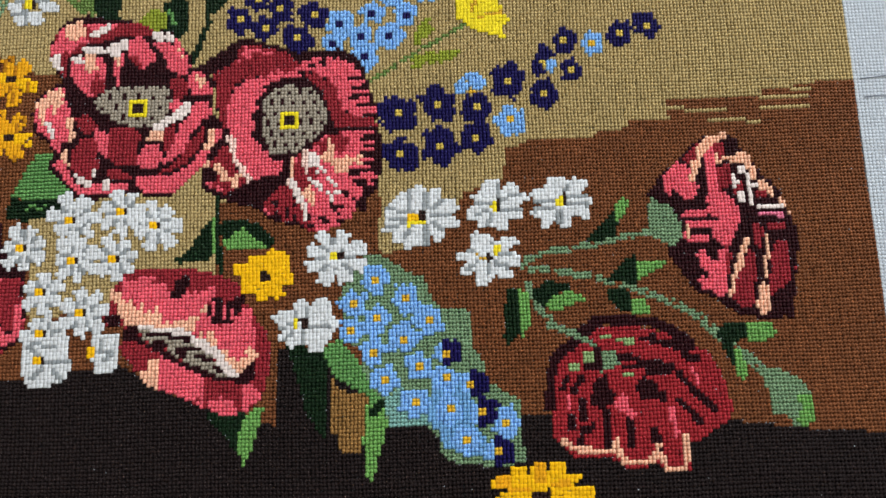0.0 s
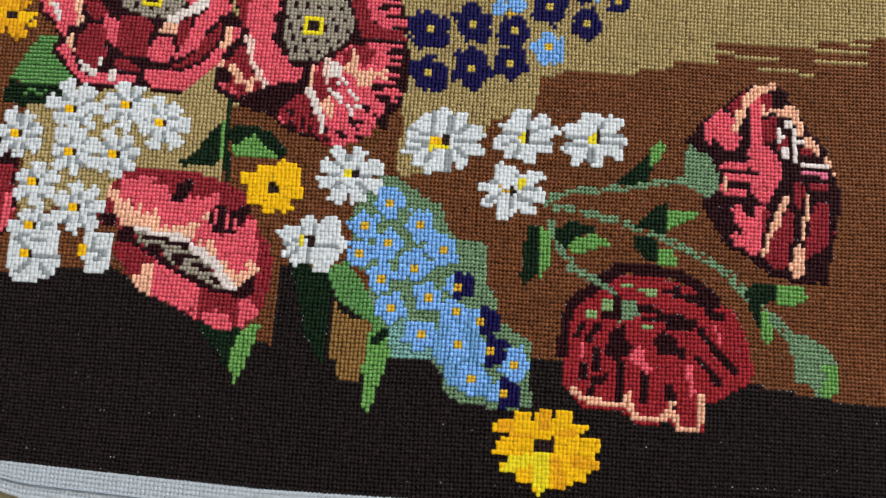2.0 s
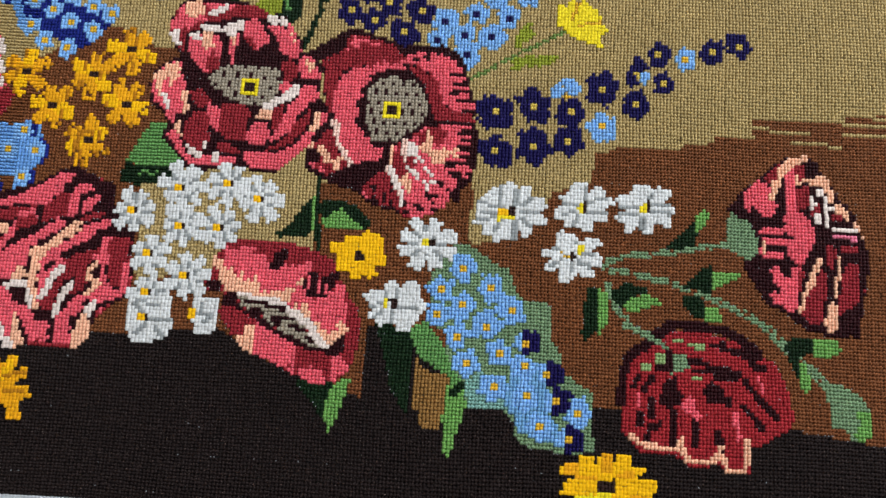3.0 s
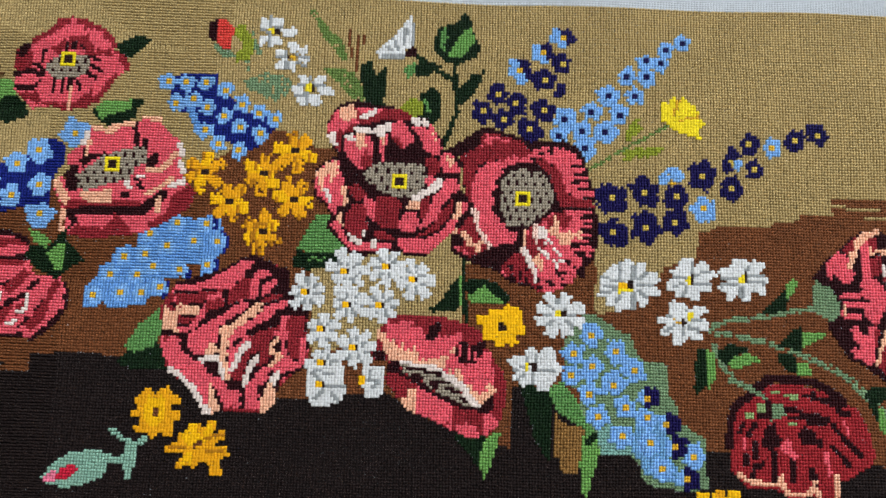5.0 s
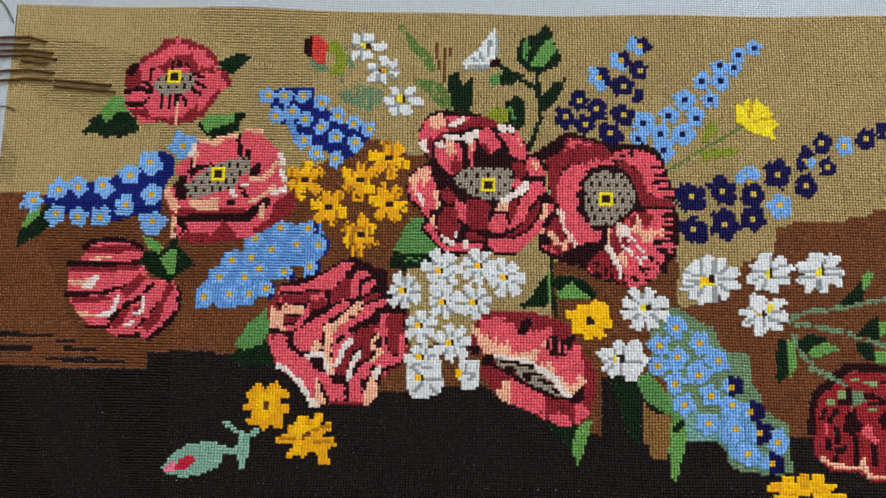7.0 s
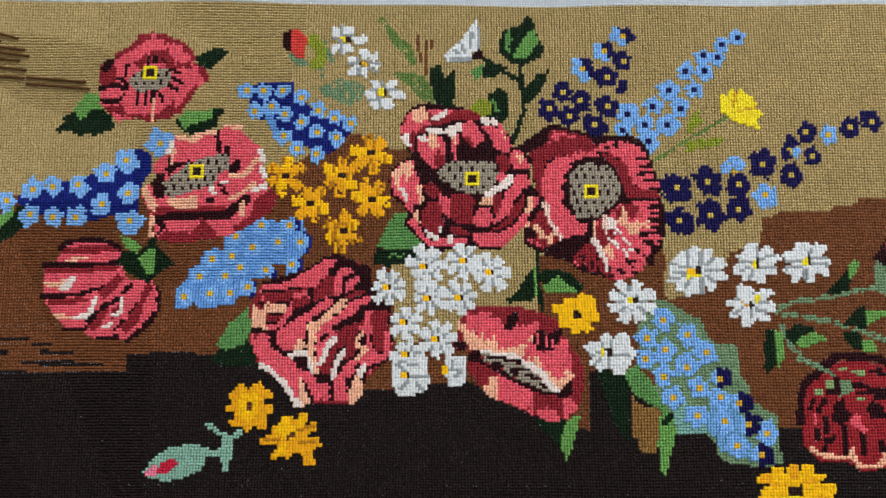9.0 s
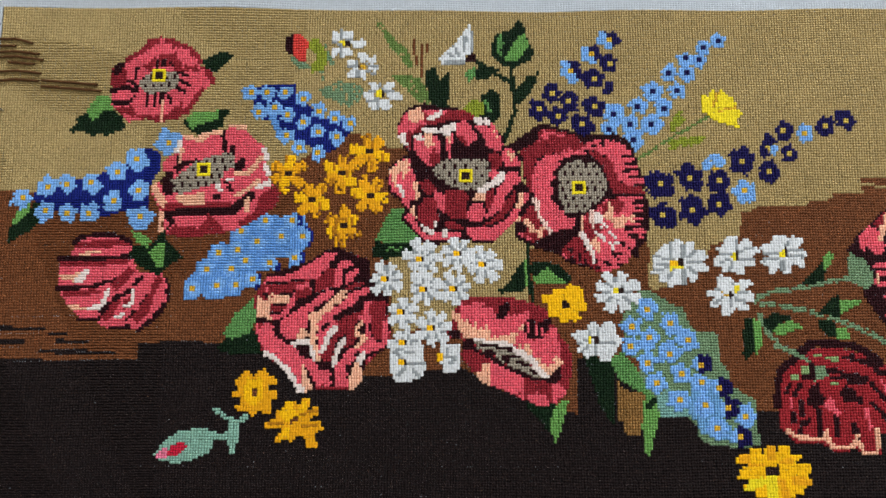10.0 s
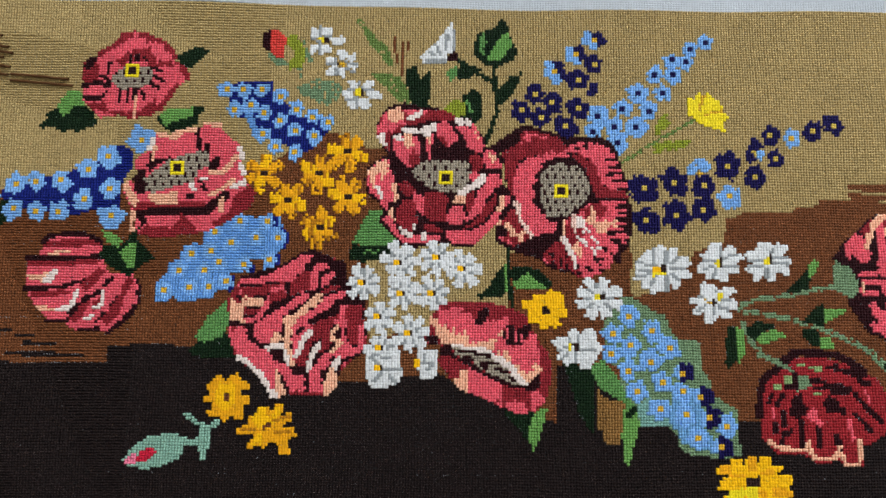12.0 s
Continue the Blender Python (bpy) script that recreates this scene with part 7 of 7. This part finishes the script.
fill('amb', [(289.1, 16.5), (294.6, 16.5), (295, 15.2), (289.6, 15.2)])
fill('amb', [(300, 16.9), (305.5, 18.3), (305.5, 16), (300.5, 15.6)])
piece('lemon_petal')
fill('lem', [(286.9, 7.7), (289.6, 9.9), (289.1, 10.7), (293.7, 11.6), (295.5, 11.2), (295, 9), (289.1, 6.8)])
fill('lem', [(295, 11.6), (298.7, 11.6), (298.7, 4.6), (296.4, 2.4), (295.5, 3.7)])
piece('flower_eye', 'dark brown eye')
fill('drk', [(295, 15.2), (300, 15.6), (300, 12.1), (295.5, 11.6)])
long_stitch([(-1.1, 175.3), (4.3, 175.8), (17.3, 176.2), (24, 174.2)])
long_stitch([(-0.8, 172.8), (4.6, 173.3), (17.6, 173.2)])
long_stitch([(-0.5, 170.1), (4.9, 170.6), (17.9, 171), (26.9, 169.7)])
long_stitch([(-0.3, 167.8), (5.1, 168.4), (18.1, 168.9), (28.7, 167.3)])
long_stitch([(15.1, 166.7), (25.4, 165.6)])
long_stitch([(0.4, 162), (5.8, 162.5), (18.7, 163.1), (28.3, 161.9)])
long_stitch([(0.9, 158.2), (6.2, 158.7), (19.1, 159.6), (27.8, 158.8)])
long_stitch([(28.8, 159.1), (50.5, 157)])
long_stitch([(28.8, 156.7), (52.4, 154.5)])
CHART[(UU < EDGE) & (VV > 108)] = -1
OWNER[CHART < 0] = -1

# the light streaks of the poppies are a warmer white than the daisies
in_poppy = np.isin(OWNER, [i for i, q in enumerate(PIECES) if "poppy" in (q[0], PIECES[q[2]][0] if q[2] is not None else "")])
CHART[in_poppy & (CHART == CODES.index("whi"))] = CODES.index("ivo")

# hand-stitched shading: inside each poppy the colour edges are ragged, column by column
for index, (name, label, parent) in enumerate(PIECES):
    if name != "poppy" or "drooping" in label or "speckled grey" in label:
        continue
    body = [i for i, q in enumerate(PIECES) if (i == index or q[2] == index) and q[0] not in ("flower_centre", "pink_rim", "calyx")]
    mine = np.isin(OWNER, body)
    step = np.repeat(rng.integers(-1, 2, (NV // 4 + 1, NU)), 4, 0)[:NV] * (rng.random((NV, NU)) < 0.8)
    source = np.clip(np.arange(NV)[:, None] + step, 0, NV - 1)
    cols = np.arange(NU)[None, :]
    soft_codes = np.isin(CHART, [CODES.index(c) for c in ("ros", "win", "pea", "crm", "red2")])
    take = mine & mine[source, cols] & soft_codes & soft_codes[source, cols] & (rng.random((NV, NU)) < 0.7)
    CHART, OWNER = np.where(take, CHART[source, cols], CHART), np.where(take, OWNER[source, cols], OWNER)

# the dark shadow lines between folded petals are thin
for index, (name, label, parent) in enumerate(PIECES):
    if name == "poppy" and ("folded" in label or "drooping" in label or "wide open" in label):
        mine = np.isin(OWNER, [i for i, q in enumerate(PIECES) if i == index or q[2] == index and q[0] == "petal"])
        beside = np.roll(CHART, 1, 1)
        take = mine & np.roll(mine, 1, 1) & (CHART == CODES.index("mar")) & np.isin(beside, [CODES.index(c) for c in ("ros", "win", "pea")]) & (rng.random(CHART.shape) < 0.5)
        CHART = np.where(take, beside, CHART)

# some stretches are stitched sideways, with their ridges along the rows
TURNED = (UU < 80) & (VV < 112) & (np.sin(UU / 13 + VV / 29) > -0.5)
TURNED |= (UU < 130) & (VV >= 112) & (np.sin(UU / 17 + VV / 9) + np.sin(UU / 41 - VV / 13) > 0.5)
TURNED |= (UU > 70) & (UU < 125) & (VV > 85) & (VV < 165)
for index, (name, label, parent) in enumerate(PIECES):
    if "striped dark below" in label:
        TURNED |= OWNER == index


# ---- stitches as geometry ----
def relief(x, y):
    """The cloth's soft waves, in metres."""
    return 0.0009 * np.sin(9 * x + 4 * y + 1.0) + 0.0006 * np.sin(23 * x - 11 * y) + 0.0012 * np.clip((y - 0.2) / 0.08, 0, 1) * np.sin(19 * x + 0.6) - 0.0007


def warp(x, y):
    """The lower hem sags towards the right; the upper hem waves a little."""
    sag = np.clip((x + 0.163) / 0.155, 0, 1) * np.clip((-0.09 - y) / 0.045, 0, 1.6)
    lift = np.clip((y - 0.238) / 0.037, 0, 1.5)
    short = np.clip((-0.13 - x) / 0.03, 0, 1) * 0.55  # the hem is cut shorter towards the left
    y = np.where(y > 0.2753, 0.2753 + (y - 0.2753) * np.clip(1 - (x - 0.1) * 2.4, 0.35, 1), y)  # and slants off at the upper right
    y = np.where(y < -0.136, -0.136 + (y + 0.136) * (1 - 0.6 * short), y)
    return x + lift * 0.0008 * np.sin(15 * x), y + 0.0052 * np.clip((-0.09 - y) / 0.045, 0, 1.1) - 0.0065 * sag + lift * (np.interp(x, [-0.5, -0.3, -0.03, 0.27, 0.35], [0.0055, 0.002, -0.0042, -0.0026, -0.002]) + 0.0007 * np.sin(37 * x))


# Shape of one cell, in cells (x, y, z): a cushion of yarn, 4 by 4 points. The yarn dives into a canvas hole at each corner of the
# cell; its top runs on into the next stitch of the column, and lies lower towards the columns beside it.
def cushion(corner, along, beside, top, inner=0.27, slant=0.1):
    shape = []
    for j in range(4):
        for i in range(4):
            edge_x, edge_y = i in (0, 3), j in (0, 3)
            reach = 0.5 if edge_x and edge_y else 0.58
            x, y = (-reach, -inner, inner, reach)[i], (-reach, -inner, inner, reach)[j]
            z = corner if edge_x and edge_y else along if edge_y else beside if edge_x else top
            shape.append((x + (0 if edge_x else slant * y / 0.52), y - (0 if edge_y else slant * x), z))
    return np.array(shape)


STRAND_FACES = [(4 * j + i, 4 * j + i + 1, 4 * j + i + 5, 4 * j + i + 4) for j in range(3) for i in range(3)]
STRAND = cushion(-1.7, 0.1, -0.12, 0.28, 0.23)
FULL = cushion(-0.12, 0.27, 0.14, 0.3, 0.3)             # thick white and gold yarn that covers its holes
SILKY = cushion(-1.4, 0.2, -0.28, 0.32, 0.26)          # cords down the columns
CORDS = cushion(-2.3, 0.04, -0.34, 0.2, 0.21, 0.1)     # tan ground, ribs down the columns
NET = cushion(-2.2, 0.0, -0.06, 0.16, 0.16, 0.05)      # thin yarn of the dark grounds, an open net
RIDGE = cushion(-1.5, 0.1, -0.42, 0.2, 0.24, 0.1)       # grounds stitched sideways
KIND = {"tan": CORDS, "cam": CORDS}
KIND.update({c: FULL for c in ("whi", "gry", "gol", "amb", "lem", "ivo", "ocr")})
KIND.update({c: SILKY for c in ("sky", "sk2", "skt", "nav", "nvb", "pea", "pal")})
KIND.update({c: NET for c in ("bro", "bla", "sag", "tea", "fer")})
SHAPES = np.stack([KIND.get(c, STRAND) for c in CODES])
BLOCK = np.array([(-0.27, -0.51, 0), (0.27, -0.51, 0), (0.51, -0.27, 0), (0.51, 0.27, 0), (0.27, 0.51, 0), (-0.27, 0.51, 0), (-0.51, 0.27, 0), (-0.51, -0.27, 0),
                  (-0.3, -0.3, 0.07), (0.3, -0.3, 0.07), (0.3, 0.3, 0.07), (-0.3, 0.3, 0.07)])
BLOCK_FACES = [(0, 1, 9, 8), (2, 3, 10, 9), (4, 5, 11, 10), (6, 7, 8, 11), (8, 9, 10, 11), (1, 2, 9), (3, 4, 10), (5, 6, 11), (7, 0, 8)]


WOBBLE = np.random.default_rng(3).normal(0, 0.03, (2, 600))  # no two columns or rows lie quite evenly


def stitch_mesh(name, u, v, codes, shape, faces, mats, jitter=0.04, size=1.0, lift=0.0, turned=None, wobble=1.0):
    """One copy of the shape in each cell (u, v), every one a little off in place, size and height, some turned by 90 degrees."""
    shape = shape[codes] if shape.ndim == 3 else np.repeat(shape[None], len(u), 0)
    k, n = shape.shape[:2]
    r = np.random.default_rng(len(name) + k)
    form = shape[:, :, :2].copy()
    if turned is not None:
        sideways = turned & np.isin(codes, [CODES.index(c) for c in ("tan", "bro", "bla")])
        shape = np.where(sideways[:, None, None], RIDGE[None], shape)
        form = shape[:, :, :2].copy()
        form[turned] = np.stack([-form[turned][:, :, 1], form[turned][:, :, 0]], 2)
    iu, iv = np.floor(u).astype(int) + 60, np.floor(v).astype(int) + 60
    wave = np.stack([WOBBLE[0][iu] + 0.25 * np.sin(v / 9 + u / 31), WOBBLE[1][iv] + 0.2 * np.sin(u / 11 + v / 23)], 1)
    flat = (np.stack([u, v], 1) + wobble * wave)[:, None, :] + r.normal(0, jitter, (k, 1, 2)) + form * r.normal(1, jitter, (k, 1, 1)) * size
    flat += r.normal(0, jitter * 0.6, (k, n, 2))
    flat = flat.reshape(-1, 2) * PITCH
    x, y = warp(flat[:, 0] + X0, flat[:, 1] + Y0)
    rise = ((shape[:, :, 2] * r.normal(1, 0.1, (k, 1)) + lift) * PITCH).reshape(-1)
    co = np.stack([x, y, relief(x, y) + rise], 1)
    loops = np.array([i for f in faces for i in f])
    sizes = np.array([len(f) for f in faces])
    all_loops = (np.arange(k)[:, None] * n + loops[None]).reshape(-1)
    all_sizes = np.tile(sizes, k)
    me = bpy.data.meshes.new(name)
    me.vertices.add(len(co))
    me.vertices.foreach_set("co", co.reshape(-1))
    me.loops.add(len(all_loops))
    me.loops.foreach_set("vertex_index", all_loops)
    me.polygons.add(len(all_sizes))
    me.polygons.foreach_set("loop_start", np.concatenate([[0], np.cumsum(all_sizes)[:-1]]))
    used = sorted(set(codes.tolist()))
    for c in used:
        me.materials.append(mats[c])
    me.polygons.foreach_set("material_index", np.repeat(np.searchsorted(used, codes), len(sizes)))
    me.polygons.foreach_set("use_smooth", np.ones(len(all_sizes), dtype=bool))
    me.update(calc_edges=True)
    return me


panel = tagged(new("embroidery"), "unframed floral poppy embroidery on white canvas, lying on a cloth", "embroidery")

# canvas sheet, a little larger than the stitched field
MARGIN_X0, MARGIN_X1, MARGIN_Y0, MARGIN_Y1 = -26, NU + 26, -8, NV + 16
nx, ny = 120, 60
bm = bmesh.new()
grid = [[None] * (nx + 1) for _ in range(ny + 1)]
for j in range(ny + 1):
    for i in range(nx + 1):
        x = X0 + PITCH * (MARGIN_X0 + (MARGIN_X1 - MARGIN_X0) * i / nx)
        y = Y0 + PITCH * (MARGIN_Y0 + (MARGIN_Y1 - MARGIN_Y0) * j / ny)
        u, v = (x - X0) / PITCH, (y - Y0) / PITCH
        under = EDGE - 3 < u < NU + 2 and -2 < v < NV + 2 or -2 < u < EDGE and -2 < v < 110
        x, y = warp(x, y)
        grid[j][i] = bm.verts.new((x, y, relief(x, y) - (0.0044 if under else 0.0017)))
for j in range(ny):
    for i in range(nx):
        bm.faces.new((grid[j][i], grid[j][i + 1], grid[j + 1][i + 1], grid[j + 1][i]))
hem = bmesh.ops.extrude_face_region(bm, geom=bm.faces[:])
for g in hem["geom"]:
    if isinstance(g, bmesh.types.BMVert):
        g.co.z -= 0.0006
bmesh.ops.recalc_face_normals(bm, faces=bm.faces[:])
me = bpy.data.meshes.new("canvas")
bm.to_mesh(me)
bm.free()
me.materials.append(CANVAS)
canvas = child("canvas", me, panel, "white open-weave canvas with bare margins")

# bare weave of the margins
free_u, free_v = [], []
for v in range(MARGIN_Y0, MARGIN_Y1):
    for u in range(MARGIN_X0, MARGIN_X1):
        inside = 0 <= u < NU and 0 <= v < NV
        if not inside or CHART[v, u] < 0:
            free_u.append(u + 0.5)
            free_v.append(v + 0.5)
codes = np.zeros(len(free_u), dtype=int)
child("weave", stitch_mesh("weave", np.array(free_u), np.array(free_v), codes, BLOCK, BLOCK_FACES, [CANVAS], 0.015, wobble=0.0), canvas, "white woven blocks", "stuff")

# every flower, leaf and ground as its own stitched part
made = {}
for index, (name, label, parent) in enumerate(PIECES):
    vs, us = np.nonzero((OWNER == index) & (CHART >= 0))
    if not len(us):
        continue
    me = stitch_mesh(name, us + 0.5, vs + 0.5, CHART[vs, us], SHAPES, STRAND_FACES, YARN_MATS, 0.05, turned=TURNED[vs, us])
    made[index] = child(name, me, made.get(parent, panel), label, "stuff")

# specks of bare canvas between dark stitches, thickest where two dark colours meet
dark = np.isin(CHART, [CODES.index(c) for c in ("bla", "bro", "crm", "dgr", "sag", "mar", "win")])
same = CHART[1:, 1:] == CHART[:-1, :-1]
worn = (rng.random((NV, 1)) < np.where((UU < 100) & (VV > 58) & (VV < 112), 0.3, 0.07)) & (np.sin(UU / 17 + VV * 5) > 0.2)  # rows along which the yarn has drawn apart
WORN_ROWS = [(24.1, 48.7, 70), (19.6, 36, 63.4), (16.9, 29.1, 58.85), (36.4, 61.9, 57.05), (26, 72.3, 53.85)]  # from, to and height of rows along which the canvas shows
bare = np.zeros(CHART.shape, dtype=bool)
for u0, u1, v0 in WORN_ROWS:
    bare |= (UU > u0) & (UU < u1) & (np.abs(VV - v0 + (UU - u0) * 0.004) < 0.5)
chance = np.where(bare[1:, 1:], 0.55, np.where(same, np.where(worn[1:, 1:], 0.08, 0.002), 0.13))
vs, us = np.nonzero(dark[1:, 1:] & dark[:-1, :-1] & (rng.random((NV - 1, NU - 1)) < chance))
child("bare_specks", stitch_mesh("bare_specks", us + 1.0, vs + 1.0, np.zeros(len(us), dtype=int), BLOCK, BLOCK_FACES, [CANVAS], 0.05, 0.2, 0.3), canvas, "white specks of bare canvas", "stuff")


def cord(name, pts, radius, mat, parent, label="", z=0.0012):
    """A thread lying along pts (in metres)."""
    cu = bpy.data.curves.new(name, "CURVE")
    cu.dimensions, cu.bevel_depth, cu.bevel_resolution = "3D", radius, 2
    s = cu.splines.new("POLY")
    s.points.add(len(pts) - 1)
    for p, (x, y) in zip(s.points, pts):
        p.co = (x, y, relief(x, y) + z, 1)
    tmp = bpy.data.objects.new("tmp", cu)
    me = bpy.data.meshes.new_from_object(tmp)
    bpy.data.objects.remove(tmp)
    bpy.data.curves.remove(cu)
    me.materials.clear()
    me.materials.append(mat)
    for f in me.polygons:
        f.use_smooth = True
    return child(name, me, parent, label)


BROWN_CORD = yarn("brown_cord", srgb(92, 62, 36))
for pts in THREADS:
    dense = []
    for (au, av), (bu, bv) in zip(pts, pts[1:]):
        for k in range(8):
            s = k / 8
            dense.append((X0 + PITCH * (au + s * (bu - au)), Y0 + PITCH * (av + s * (bv - av)) + rng.normal(0, 0.0001)))
    dense.append((X0 + PITCH * pts[-1][0], Y0 + PITCH * pts[-1][1]))
    cord("long_stitch", dense, 0.0011, BROWN_CORD, panel, "long brown thread laid across", 0.0014)

# guide lines drawn on the bare margin
for x0, y0, x1, y1 in ((-0.3, -0.1465, 0.05, -0.1465), (0.352, 0.135, 0.402, 0.139), (0.353, 0.123, 0.402, 0.126)):
    pts = [(x0 + (x1 - x0) * k / 12, y0 + (y1 - y0) * k / 12) for k in range(13)]
    pts = [tuple(float(c) for c in warp(np.float64(a), np.float64(b))) for a, b in pts]
    cord("guide_line", pts, 0.00025, PENCIL, canvas, "thin grey guide line", 0.0005)

# loose ends of grey sewing thread on the bare left margin
GREY_CORD = yarn("grey_cord", (0.1, 0.1, 0.09))
for pts in ([(-0.5039, 0.2858), (-0.4985, 0.2808), (-0.4939, 0.2738), (-0.4891, 0.2648)], [(-0.4942, 0.1914), (-0.4886, 0.1915), (-0.4828, 0.1901), (-0.4792, 0.1877)]):
    cord("loose_thread", pts, 0.0005, GREY_CORD, panel, "thin grey loose thread", 0.0008)
